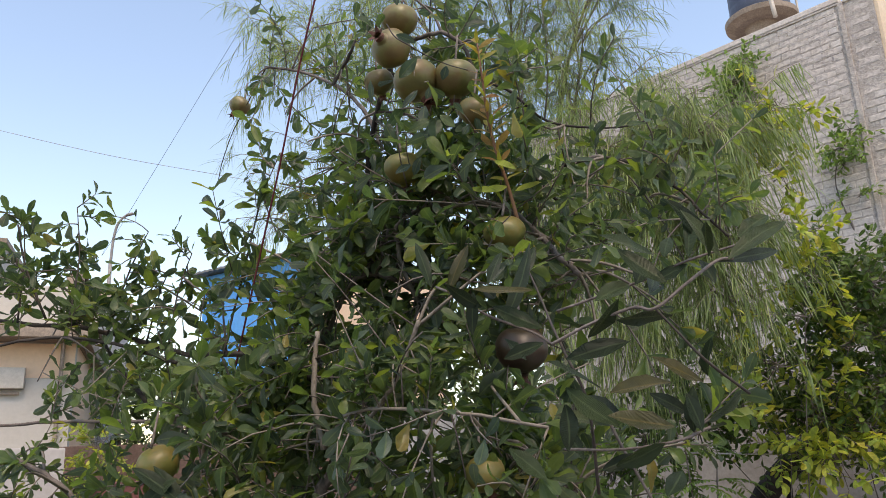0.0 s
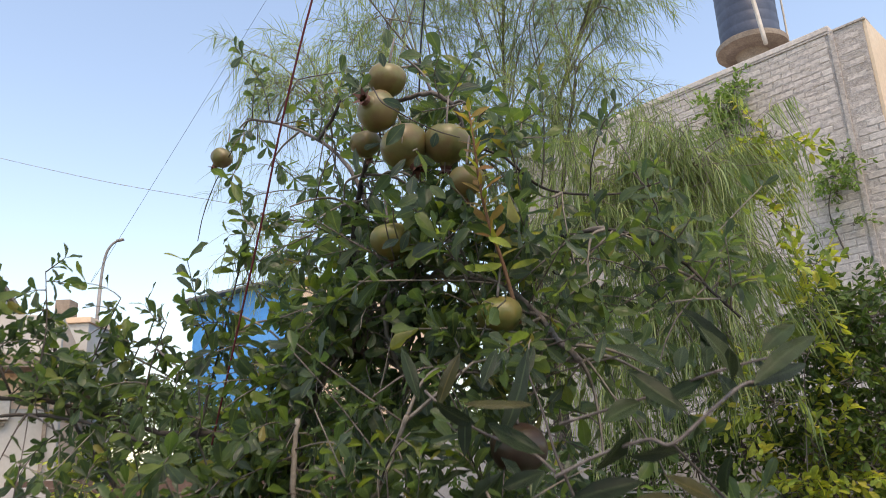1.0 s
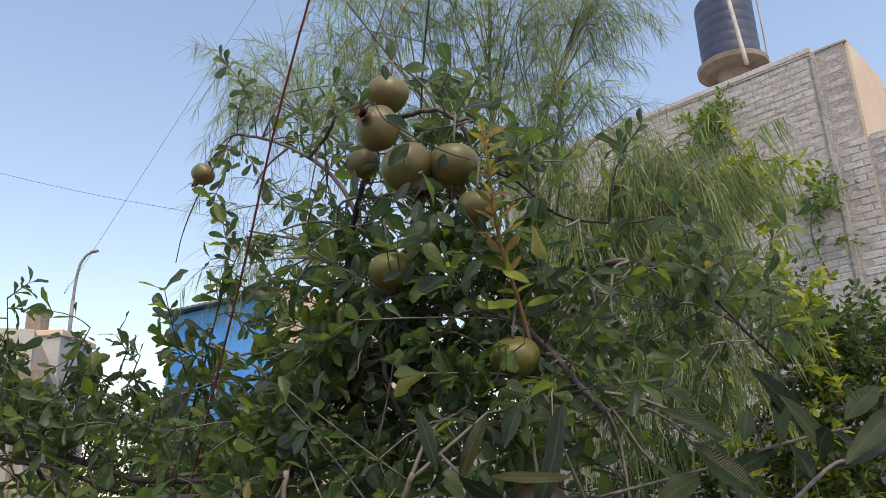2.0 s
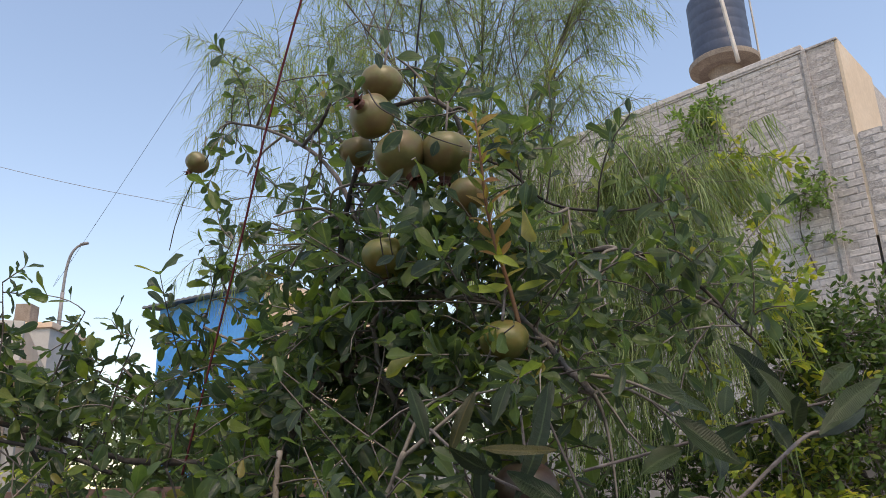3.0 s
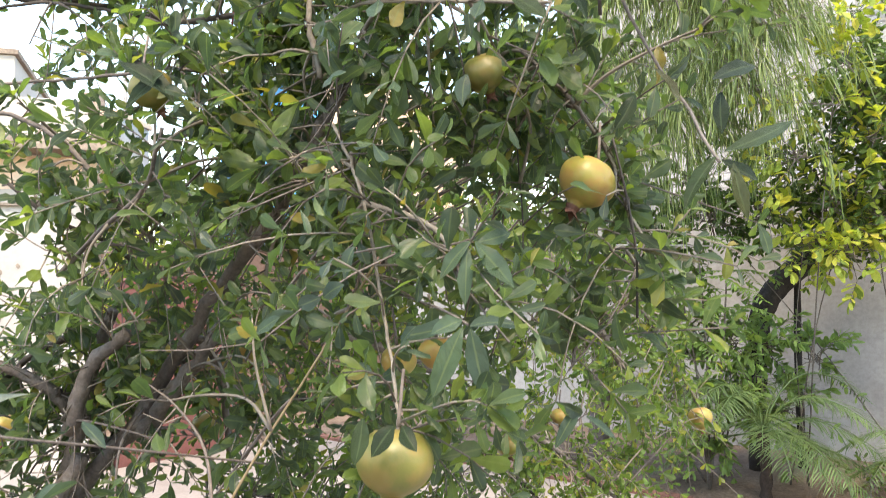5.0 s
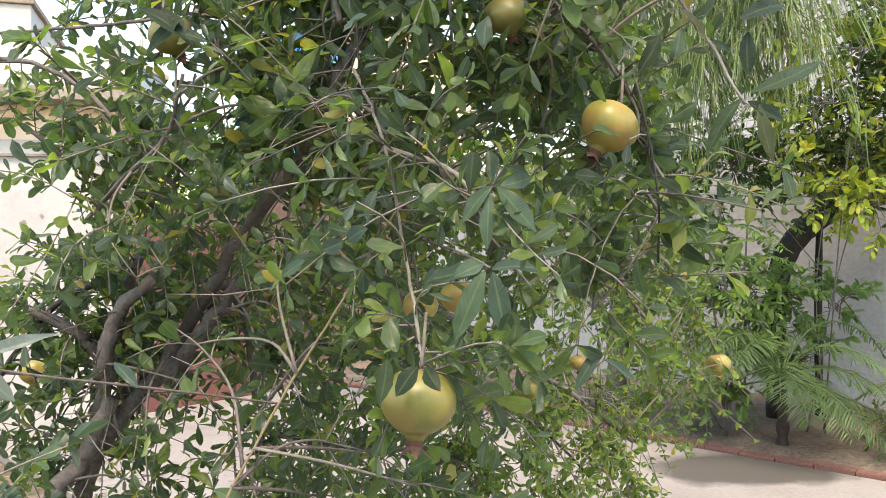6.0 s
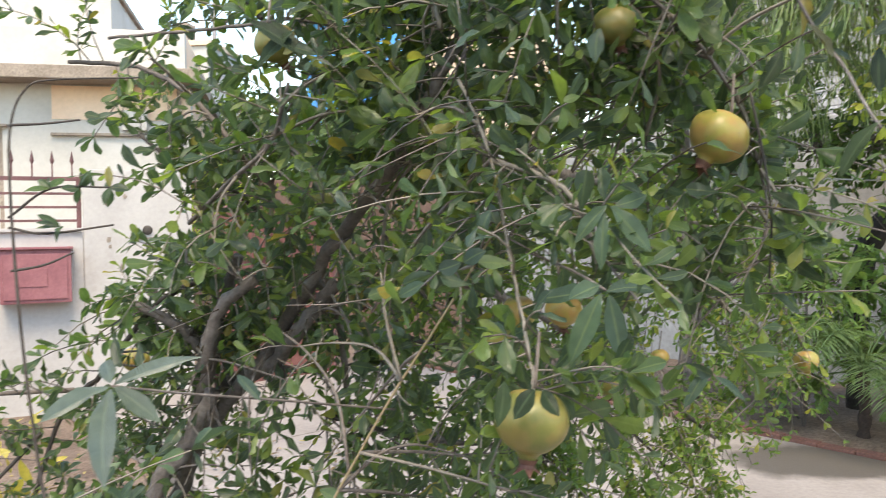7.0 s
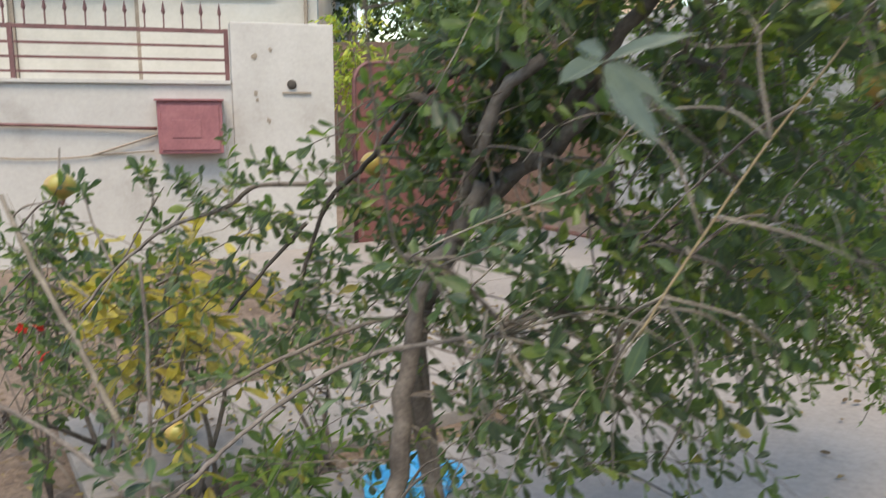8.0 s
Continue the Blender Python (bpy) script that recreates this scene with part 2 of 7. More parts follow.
damp_patch(CONCRETE, (1.42, 4.95), (0.62, 0.38))
SOIL = surface("dry_soil", [(0.3, (0.14, 0.095, 0.07)), (0.55, (0.23, 0.165, 0.125)), (0.8, (0.31, 0.24, 0.19))], scale=2.5, fine=40, rough=0.95, relief=0.9, depth=0.03, grime=0.4)
KERB_RED = surface("red_painted_brick", [(0.3, (0.14, 0.066, 0.05)), (0.6, (0.20, 0.092, 0.07)), (0.8, (0.27, 0.17, 0.14))], scale=9, fine=70, rough=0.85, relief=0.5, depth=0.006, grime=0.35, tint=0.15)
BACK_BRICK = surface("dull_brown_brick", [(0.3, (0.10, 0.062, 0.05)), (0.6, (0.16, 0.098, 0.078)), (0.8, (0.22, 0.15, 0.125))], scale=2.5, fine=24, rough=0.9, relief=0.5, depth=0.01, grime=0.35)
# stained whitewash, its base colour lowered below white for shade on the wall
WHITEWASH = surface("grubby_shaded_whitewash", [(0.28, (0.30, 0.272, 0.252)), (0.45, (0.39, 0.365, 0.347)), (0.7, (0.445, 0.42, 0.404))], scale=1.4, fine=30, rough=0.85, relief=0.25, depth=0.004, grime=0.08)
CREAM = surface("cream_house_paint", [(0.3, (0.40, 0.37, 0.335)), (0.5, (0.48, 0.45, 0.41)), (0.7, (0.53, 0.505, 0.47))], scale=0.9, fine=20, rough=0.8, relief=0.15, depth=0.003, grime=0.07)
PEACH = surface("peach_house_paint", [(0.3, (0.70, 0.48, 0.33)), (0.6, (0.77, 0.57, 0.42)), (0.8, (0.79, 0.63, 0.49))], scale=0.8, fine=24, rough=0.8, relief=0.15, depth=0.003, grime=0.07)
SLAB_GREY = surface("weathered_slab_edge", [(0.3, (0.22, 0.175, 0.14)), (0.6, (0.33, 0.27, 0.22)), (0.8, (0.42, 0.36, 0.30))], scale=3, fine=40, rough=0.9, relief=0.4, depth=0.006, grime=0.3)
GREY_RENDER = surface("grey_cement_render", [(0.3, (0.30, 0.285, 0.27)), (0.55, (0.42, 0.40, 0.385)), (0.75, (0.52, 0.50, 0.48))], scale=1.1, fine=26, rough=0.9, relief=0.3, depth=0.006, grime=0.18)
BRICK = surface("grey_weathered_brick", [(0.3, (0.46, 0.41, 0.38)), (0.5, (0.60, 0.55, 0.52)), (0.72, (0.68, 0.64, 0.61))], scale=1.3, fine=22, rough=0.95, relief=0.8, depth=0.012, grime=0.26, tint=0.06)
MORTAR = surface("cement_mortar", [(0.3, (0.40, 0.36, 0.335)), (0.6, (0.52, 0.475, 0.445)), (0.8, (0.59, 0.55, 0.52))], scale=1.2, fine=22, rough=0.95, relief=0.9, depth=0.02, grime=0.32)
PLASTER_TAN = surface("tan_plaster", [(0.3, (0.56, 0.43, 0.31)), (0.6, (0.66, 0.53, 0.40)), (0.8, (0.70, 0.60, 0.48))], scale=0.8, fine=18, rough=0.85, relief=0.2, depth=0.004, grime=0.1)
BLUE_PAINT = surface("bright_blue_paint", [(0.3, (0.05, 0.30, 0.74)), (0.55, (0.08, 0.37, 0.80)), (0.8, (0.15, 0.45, 0.82))], scale=0.5, fine=9, rough=0.7, relief=0.2, depth=0.01, grime=0.12)
TIN = surface("corrugated_tin", [(0.3, (0.16, 0.16, 0.165)), (0.7, (0.30, 0.30, 0.30))], scale=1.5, fine=20, rough=0.6, relief=0.3, depth=0.005)
IRON = surface("maroon_painted_iron", [(0.3, (0.10, 0.045, 0.045)), (0.6, (0.17, 0.075, 0.075)), (0.8, (0.22, 0.11, 0.10))], scale=8, fine=60, rough=0.55, relief=0.25, depth=0.002, grime=0.3)
RED_METAL = surface("dull_red_painted_metal", [(0.3, (0.21, 0.075, 0.085)), (0.6, (0.27, 0.105, 0.115)), (0.8, (0.32, 0.15, 0.155))], scale=6, fine=45, rough=0.55, relief=0.15, depth=0.002, grime=0.15)
GATE_RED = surface("brown_red_gate_paint", [(0.3, (0.12, 0.042, 0.038)), (0.6, (0.18, 0.068, 0.06)), (0.8, (0.22, 0.10, 0.085))], scale=4, fine=45, rough=0.6, relief=0.15, depth=0.002, grime=0.2)
TANK_BLUE = surface("faded_navy_plastic", [(0.3, (0.045, 0.06, 0.10)), (0.6, (0.075, 0.095, 0.145)), (0.8, (0.13, 0.15, 0.20))], scale=1.6, fine=16, rough=0.5, relief=0.1, depth=0.003, grime=0.15)
PIPE_WHITE = surface("white_plastic_pipe", [(0.3, (0.42, 0.38, 0.33)), (0.7, (0.58, 0.54, 0.49))], scale=4, fine=40, rough=0.5, relief=0.1, depth=0.001, grime=0.12)
STEEL_GREY = surface("galvanised_pole", [(0.3, (0.20, 0.19, 0.19)), (0.7, (0.33, 0.32, 0.32))], scale=3, fine=30, rough=0.55, relief=0.1, depth=0.002)
STRING_RED = surface("dark_red_string", [(0.3, (0.12, 0.02, 0.025)), (0.7, (0.20, 0.045, 0.05))], scale=60, fine=400, rough=0.85, relief=0.4, depth=0.001)
CABLE = surface("black_cable", [(0.3, (0.015, 0.015, 0.016)), (0.7, (0.04, 0.04, 0.042))], scale=30, fine=200, rough=0.6, relief=0.1, depth=0.001)
WIRE_PALE = surface("pale_clothes_wire", [(0.3, (0.35, 0.34, 0.32)), (0.7, (0.5, 0.49, 0.47))], scale=30, fine=200, rough=0.5, relief=0.1, depth=0.001)
BLUE_BAG = surface("blue_plastic_sheet", [(0.3, (0.02, 0.30, 0.62)), (0.7, (0.05, 0.42, 0.75))], scale=10, fine=60, rough=0.35, relief=0.4, depth=0.01)


# ---------------------------------------------------------------- building helpers
def mesh_object(name, verts, faces, material, smooth=True, uvs=None):
    me = bpy.data.meshes.new(name)
    me.from_pydata(verts, [], faces)
    if smooth:
        me.polygons.foreach_set("use_smooth", [True] * len(me.polygons))
    if uvs is not None:
        lay = me.uv_layers.new(name="UVMap")
        idx = np.empty(len(me.loops), dtype=np.int32)
        me.loops.foreach_get("vertex_index", idx)
        lay.data.foreach_set("uv", np.asarray(uvs, dtype=np.float32)[idx].ravel())
    me.materials.append(material)
    return new(name, me)


def part(name, bm, material, parent, label="", smooth=False):
    """Links a bmesh as one mesh under a thing or part."""
    me = bpy.data.meshes.new(name)
    if smooth:
        for f in bm.faces:
            f.smooth = True
    bm.to_mesh(me)
    bm.free()
    me.materials.append(material)
    ob = new(name, me)
    if parent is not None:
        ob.parent = parent
    return tagged(ob, label)


def under(ob, parent, label="", kind=""):
    ob.parent = parent
    return tagged(ob, label, kind=kind)


def thing(name, at, label, category, group="", kind="", turn=0.0):
    ob = new(name)
    ob.matrix_world = pose(*at, 0, 0, turn)
    return tagged(ob, label, category, group, kind)


def box_bm(lo, hi, bevel=0.0, bm=None):
    bm = bm or bmesh.new()
    got = bmesh.ops.create_cube(bm, size=1.0)
    c = [(a + b) / 2 for a, b in zip(lo, hi)]
    s = [b - a for a, b in zip(lo, hi)]
    for v in got["verts"]:
        v.co = Vector([v.co[i] * s[i] + c[i] for i in range(3)])
    if bevel:
        bmesh.ops.bevel(bm, geom=list({e for v in got["verts"] for e in v.link_edges}), offset=bevel, segments=2, affect="EDGES", profile=0.7)
    return bm


def smooth_path(points, per=5):
    """A rounded path through the points (Catmull-Rom)."""
    p = [np.asarray(q, float) for q in points]
    if len(p) < 3:
        return [p[0] + (p[-1] - p[0]) * k / per for k in range(per + 1)]
    ext = [2 * p[0] - p[1], *p, 2 * p[-1] - p[-2]]
    out = []
    for i in range(1, len(ext) - 2):
        a, b, c, d = ext[i - 1:i + 3]
        for k in range(per):
            t = k / per
            out.append(0.5 * (2 * b + (c - a) * t + (2 * a - 5 * b + 4 * c - d) * t * t + (3 * b - a - 3 * c + d) * t ** 3))
    out.append(p[-1])
    return out


def unit(v):
    return v / (np.linalg.norm(v, axis=-1, keepdims=True) + 1e-9)


def tube_data(paths, sides=6, knots=0.0, rng=None):
    """Joined tapered tubes: paths is a list of (points, radius at start, radius at end)."""
    verts, faces, base = [], [], 0
    ang = 2 * math.pi * np.arange(sides) / sides
    cs, sn = np.cos(ang)[None, :, None], np.sin(ang)[None, :, None]
    ref = np.array((0.31, 0.87, 0.38))
    k = np.arange(sides)
    for pts, r0, r1 in paths:
        pts = np.asarray(pts, float)
        n = len(pts)
        tang = np.gradient(pts, axis=0)
        a = unit(np.cross(tang, ref))
        b = unit(np.cross(tang, a))
        r = r0 + (r1 - r0) * np.arange(n) / (n - 1)
        if knots and rng is not None:
            r = r * (1 + knots * (rng.random(n) - 0.4))
        verts.append((pts[:, None] + r[:, None, None] * (cs * a[:, None] + sn * b[:, None])).reshape(-1, 3))
        q = base + sides * np.arange(n - 1)[:, None]
        faces += np.stack((q + k, q + (k + 1) % sides, q + sides + (k + 1) % sides, q + sides + k), 2).reshape(-1, 4).tolist()
        faces.append((base + k)[::-1].tolist())
        faces.append((base + (n - 1) * sides + k).tolist())
        base += n * sides
    return np.concatenate(verts).tolist(), faces


def tubes(name, paths, material, sides=6, knots=0.0, seed=1):
    v, f = tube_data(paths, sides, knots, np.random.default_rng(seed))
    return mesh_object(name, v, f, material)


OBOVATE = ((0.0, 0.09), (0.17, 0.27), (0.42, 0.70), (0.68, 1.0), (0.88, 0.84), (1.0, 0.26))
NEEDLE = ((0.0, 0.7), (0.33, 1.0), (0.68, 0.8), (1.0, 0.1))
FULL = ((0.0, 0.10), (0.14, 0.52), (0.36, 0.95), (0.60, 1.0), (0.83, 0.62), (1.0, 0.04))
PLAIN = ((0.0, 0.07), (0.22, 0.66), (0.55, 1.0), (0.84, 0.78), (1.0, 0.16))
LANCE = ((0.0, 0.12), (0.2, 0.85), (0.45, 1.0), (0.75, 0.65), (1.0, 0.03))


def leaf_data(P, D, N, L, W, curl, shape=PLAIN, fold=0.22, wave=0.0, rng=None):
    """Many leaf blades: foot P, direction D, upper side N, length L, width W, curl downwards."""
    P, D, N = np.asarray(P, float), unit(np.asarray(D, float)), np.asarray(N, float)
    N = unit(N - (N * D).sum(1, keepdims=True) * D)
    S = np.cross(D, N)
    L, W, curl = (np.asarray(a, float)[:, None] for a in (L, W, curl))
    count, rows = len(P), len(shape)
    out = np.zeros((count, rows * 3, 3))
    sickle = np.zeros((count, 1)) if rng is None else rng.normal(size=(count, 1)) * 0.10
    for i, (s, w) in enumerate(shape):
        mid = P + D * (s * L) - N * (curl * s * s * L) + S * (sickle * s * s * L)
        half = S * (W * w / 2)
        lift = N * (W * w / 2 * fold)
        wob = np.zeros((count, 1)) if rng is None else (rng.random((count, 1)) - 0.5) * W * wave * w
        wob2 = np.zeros((count, 1)) if rng is None else (rng.random((count, 1)) - 0.5) * W * wave * w
        out[:, i * 3] = mid - half + lift + N * wob
        out[:, i * 3 + 1] = mid
        out[:, i * 3 + 2] = mid + half + lift + N * wob2
    quad = []
    for i in range(rows - 1):
        a = i * 3
        quad += [(a, a + 1, a + 4, a + 3), (a + 1, a + 2, a + 5, a + 4)]
    quad = np.array(quad)
    faces = (quad[None] + (np.arange(count) * rows * 3)[:, None, None]).reshape(-1, 4)
    uv = np.array([(u, s) for s, w in shape for u in (0.0, 0.5, 1.0)])
    return out.reshape(-1, 3), faces, np.tile(uv, (count, 1))


def leaves(name, batch, material, shape=PLAIN, fold=0.22, wave=0.0, seed=3):
    P, D, N, L, W, C = (np.array(a) for a in zip(*batch))
    v, f, uv = leaf_data(P, D, N, L, W, C, shape, fold, wave, np.random.default_rng(seed))
    return mesh_object(name, v.tolist(), f.tolist(), material, True, uv)


# ---------------------------------------------------------------- ground and yard
def heading(d):
    return math.degrees(math.atan2(d[1], d[0]))


KERB_DIR = Vector((0.77, -0.64, 0)).normalized()
KERB_AT = Vector((1.03, 5.62, 0))


def ground_sheet():
    bm = bmesh.new()
    n, size = 60, 160.0
    rng = random.Random(4)
    grid = {}
    for i in range(n + 1):
        for j in range(n + 1):
            u, v = 2 * i / n - 1, 2 * j / n - 1
            x, y = size * u * abs(u) ** 1.6, size * v * abs(v) ** 1.6
            grid[i, j] = bm.verts.new((x, y, -0.05 - 0.02 * rng.random()))
    for i in range(n):
        for j in range(n):
            bm.faces.new((grid[i, j], grid[i + 1, j], grid[i + 1, j + 1], grid[i, j + 1]))
    return tagged(part("ground", bm, SOIL, None), "bare brown earth reaching out to the horizon", "ground", kind="structure")


ground_sheet()


# how much of a bay is left as soil on its far end
YARD_CUTS = {(-1, 2): 1.1, (0, 2): 0.2}


def yard_bay(i, j):
    """Whether bay i along the kerb, j away from it, is cast in concrete."""
    mid = KERB_AT + KERB_DIR * (i + 0.5) * 1.9 - Vector((0.64, 0.77, 0)) * (j + 0.5) * 1.6
    return mid.x > -2.75 and not (mid.x < -0.9 and mid.y < 2.3)


def on_yard(x, y):
    rel = Vector((x, y, 0)) - KERB_AT
    i = math.floor(rel.dot(KERB_DIR) / 1.9)
    j = math.floor(-rel.dot(Vector((0.64, 0.77, 0))) / 1.6)
    if rel.dot(KERB_DIR) < i * 1.9 + YARD_CUTS.get((i, j), 0.0):
        return False
    return j >= 0 and -4 <= i < 4 and j < 5 and yard_bay(i, j)


def yard():
    """Concrete yard ending at the kerb, cast in bays with open joints."""
    top = tagged(new("pavement"), "pale cast concrete yard with a damp patch", "pavement", kind="structure")
    ang = math.atan2(KERB_DIR.y, KERB_DIR.x)
    rot = Matrix.Rotation(ang, 4, "Z")
    rng = random.Random(8)
    for i in range(-4, 4):
        for j in range(5):
            if not yard_bay(i, j):
                continue
            cut = YARD_CUTS.get((i, j), 0.0)
            lo = Vector((i * 1.9 + 0.008 + cut, -0.003 - (j + 1) * 1.6 + 0.008, -0.06))
            hi = Vector(((i + 1) * 1.9 - 0.008, -0.003 - j * 1.6 - (0.008 if j else 0.0), 0.0 - rng.random() * 0.004))
            bm = box_bm(lo, hi, 0.006)
            bmesh.ops.transform(bm, matrix=Matrix.Translation(KERB_AT) @ rot, verts=bm.verts)
            part("concrete_bay", bm, CONCRETE, top)
    return top


yard()


def kerb():
    """Red brick-on-edge kerb along the planting bed."""
    k = tagged(new("kerb"), "low kerb of worn red bricks laid end to end", "kerb", kind="structure")
    ang = heading(KERB_DIR)
    bm = box_bm((-0.115, 0, -0.05), (0.111, 0.085, 0.022), 0.010)
    first = part("brick", bm, KERB_RED, k)
    me = first.data
    rng = random.Random(2)
    for i in range(-16, 22):
        at = KERB_AT + KERB_DIR * (i * 0.23)
        ob = first if i == -16 else new("brick", me)
        ob.parent = k
        ob.matrix_world = pose(at.x, at.y, rng.uniform(-0.012, 0.01), rng.uniform(-1.5, 1.5), rng.uniform(-1.5, 1.5), ang + rng.uniform(-1.5, 1.5))
    return k


kerb()


def bed():
    """Raised soil of the planting bed behind the kerb."""
    bm = bmesh.new()
    side = Vector((-KERB_DIR.y, KERB_DIR.x, 0))
    cols = []
    for i in range(61):
        row = []
        for j in range(15):
            p = KERB_AT + KERB_DIR * (-4.0 + i * 0.16) + side * (0.082 + j * 0.132)
            z = 0.035 + 0.018 * noise.noise(Vector((p.x * 2.2, p.y * 2.2, 0))) + 0.02 * noise.noise(Vector((p.x * 9, p.y * 9, 4)))
            row.append(bm.verts.new((p.x, p.y, z if j else 0.0)))
        cols.append(row)
    for i in range(60):
        for j in range(14):
            bm.faces.new((cols[i][j], cols[i + 1][j], cols[i + 1][j + 1], cols[i][j + 1]))
    return tagged(part("planting_bed", bm, SOIL, None, smooth=True), "strip of dry brown soil behind the kerb", "soil", kind="structure")


bed()


def wall_box(name, a, b, thick, z0, z1, material, label, category, back=1.0):
    """Upright wall between plan points a and b; thickness grows to the back side."""
    a, b = Vector((*a, 0)), Vector((*b, 0))
    d = (b - a).normalized()
    ob = thing(name, (a.x, a.y, 0), label, category, kind="structure", turn=heading(d))
    bm = box_bm((0, 0 if back > 0 else -thick, z0), ((b - a).length, thick if back > 0 else 0, z1), 0.01)
    part("wall_body", bm, material, ob)
    return ob


# grey compound wall behind the bed
side = Vector((-KERB_DIR.y, KERB_DIR.x, 0))
gw_a = KERB_AT + KERB_DIR * -4.5 + side * 1.93
gw_b = KERB_AT + KERB_DIR * 7.0 + side * 1.93
wall_box("wall_east", gw_a[:2], gw_b[:2], 0.2, -0.1, 2.3, GREY_RENDER, "grey cement-rendered compound wall with stains", "wall")


# ---------------------------------------------------------------- brick building with the water tank
BW_DIR = Vector((0.714, -0.70, 0))
BW_N = Vector((-0.70, -0.714, 0))
BW_TOP = 6.90


def bw(s, z, out=0.0):
    """Point on the brick face: s along it from the tank end, height z, out towards the yard."""
    base = Vector((3.25, 9.87, 0))
    p = base + BW_DIR * s + BW_N * out
    return (p.x, p.y, z)


CORNER = 2.335


def brick_building():
    ob = thing("brick_building", bw(-3.0, 0), "tall building of bare weathered grey bricks with a tan plastered side", "building", turn=heading(BW_DIR))
    # mortar-faced core, its right side plastered
    bm = box_bm((0, 0.02, -0.1), (3.0 + CORNER - 0.02, 5.0, BW_TOP - 0.03))
    part("wall_core", bm, MORTAR, ob, "cement mortar")
    bm = box_bm((3.0 + CORNER - 0.02, 0.03, 4.4), (3.0 + CORNER + 0.02, 1.35, BW_TOP - 0.02), 0.008)
    part("plaster_side", bm, PLASTER_TAN, ob, "tan plaster")
    # lower stretch that goes on to the right
    bm = box_bm((3.0 + CORNER + 0.02, 0.02, -0.1), (3.0 + CORNER + 4.5, 0.22, 5.62))
    part("wall_core", bm, MORTAR, ob, "cement mortar")
    bm = box_bm((3.0 + 1.93, -0.004, -0.1), (3.0 + 1.99, 0.02, BW_TOP - 0.02), 0.008)
    part("pilaster", bm, MORTAR, ob, "slim cement pilaster")
    bm = box_bm((0, 0.004, BW_TOP - 0.03), (3.0 + CORNER + 0.02, 0.2, BW_TOP), 0.008)
    part("coping", bm, MORTAR, ob, "thin weathered mortar capping")
    bm = box_bm((0, -0.002, BW_TOP + 0.002), (4.95, 0.2, BW_TOP + 0.075), 0.012)
    part("raised_course", bm, BRICK, ob, "extra course of bricks")
    return ob


BUILDING = brick_building()


def brick_face():
    """Courses of single bricks on the yard face; the stretch in view as parts, the rest joined."""
    rng = random.Random(11)
    inv = BUILDING.matrix_world.inverted()
    pieces = []
    courses = 0
    z = 1.9
    h, w, gap = 0.078, 0.228, 0.011
    while z < BW_TOP - 0.09:
        x = -0.12 if courses % 2 else 0.0
        while x < 3.0 + CORNER + 4.3:
            top = BW_TOP - 0.08 if x + w < 3.0 + CORNER else 5.55
            if z < top and x + w / 2 > 1.6:
                a, b = x, x + w * rng.uniform(0.95, 1.0)
                for edge in (3.0 + CORNER, 4.9):
                    if a < edge < b:
                        b = edge - 0.01
                if a < 5.02 < b:
                    a = 5.03
                if b - a > 0.03 and not (a >= 4.9 and b <= 5.02):
                    pieces.append((a, z, b - a))
            x += w + gap
        z += h + gap
        courses += 1
    shared = []
    for k in range(5):
        bm = box_bm((0, 0.0175, 0), (w, 0.03, h), 0.012)
        for v in bm.verts:
            v.co += Vector((rng.uniform(-0.014, 0.014), rng.uniform(-0.003, 0.003), rng.uniform(-0.012, 0.012)))
        me = bpy.data.meshes.new("brick")
        bm.to_mesh(me)
        bm.free()
        me.materials.append(BRICK)
        shared.append(me)
    single = [p for p in pieces if 3.4 < p[0] < 5.4 and p[1] > 4.75 and p[2] > 0.21][:300]
    keep = set(single)
    for x, z, ln in single:
        ob = new("brick", rng.choice(shared))
        ob.parent = BUILDING
        ob.matrix_basis = pose(x, rng.uniform(-0.002, 0.002), z + rng.uniform(-0.004, 0.004), rng.uniform(-0.8, 0.8), rng.uniform(-1.2, 1.2), 0)
    verts, faces = [], []
    for p in pieces:
        if p in keep:
            continue
        x, z, ln = p
        dy = rng.uniform(0.012, 0.0165)
        j = [rng.uniform(-0.004, 0.004) for _ in range(4)]
        b = len(verts)
        verts += [(x + j[0], 0.02, z), (x + ln, 0.02, z), (x + ln, 0.02, z + h), (x, 0.02, z + h), (x + 0.006 + j[0], dy, z + 0.006), (x + ln - 0.006 + j[1], dy + j[2], z + 0.006), (x + ln - 0.006, dy, z + h - 0.006 + j[3]), (x + 0.006, dy + j[1], z + h - 0.006)]
        faces += [(b + 4, b + 5, b + 6, b + 7), (b, b + 1, b + 5, b + 4), (b + 1, b + 2, b + 6, b + 5), (b + 2, b + 3, b + 7, b + 6), (b + 3, b, b + 4, b + 7)]
    under(mesh_object("brickwork", verts, faces, BRICK, False), BUILDING, "rows of grey weathered bricks", "stuff")


def lathe(profile, sides=32):
    bm = bmesh.new()
    rings = []
    for r, z in profile:
        rings.append([bm.verts.new((r * math.cos(2 * math.pi * k / sides), r * math.sin(2 * math.pi * k / sides), z)) for k in range(sides)])
    for a, b in zip(rings, rings[1:]):
        for k in range(sides):
            bm.faces.new((a[k], a[(k + 1) % sides], b[(k + 1) % sides], b[k]))
    bm.faces.new(rings[0][::-1])
    bm.faces.new(rings[-1])
    return bm


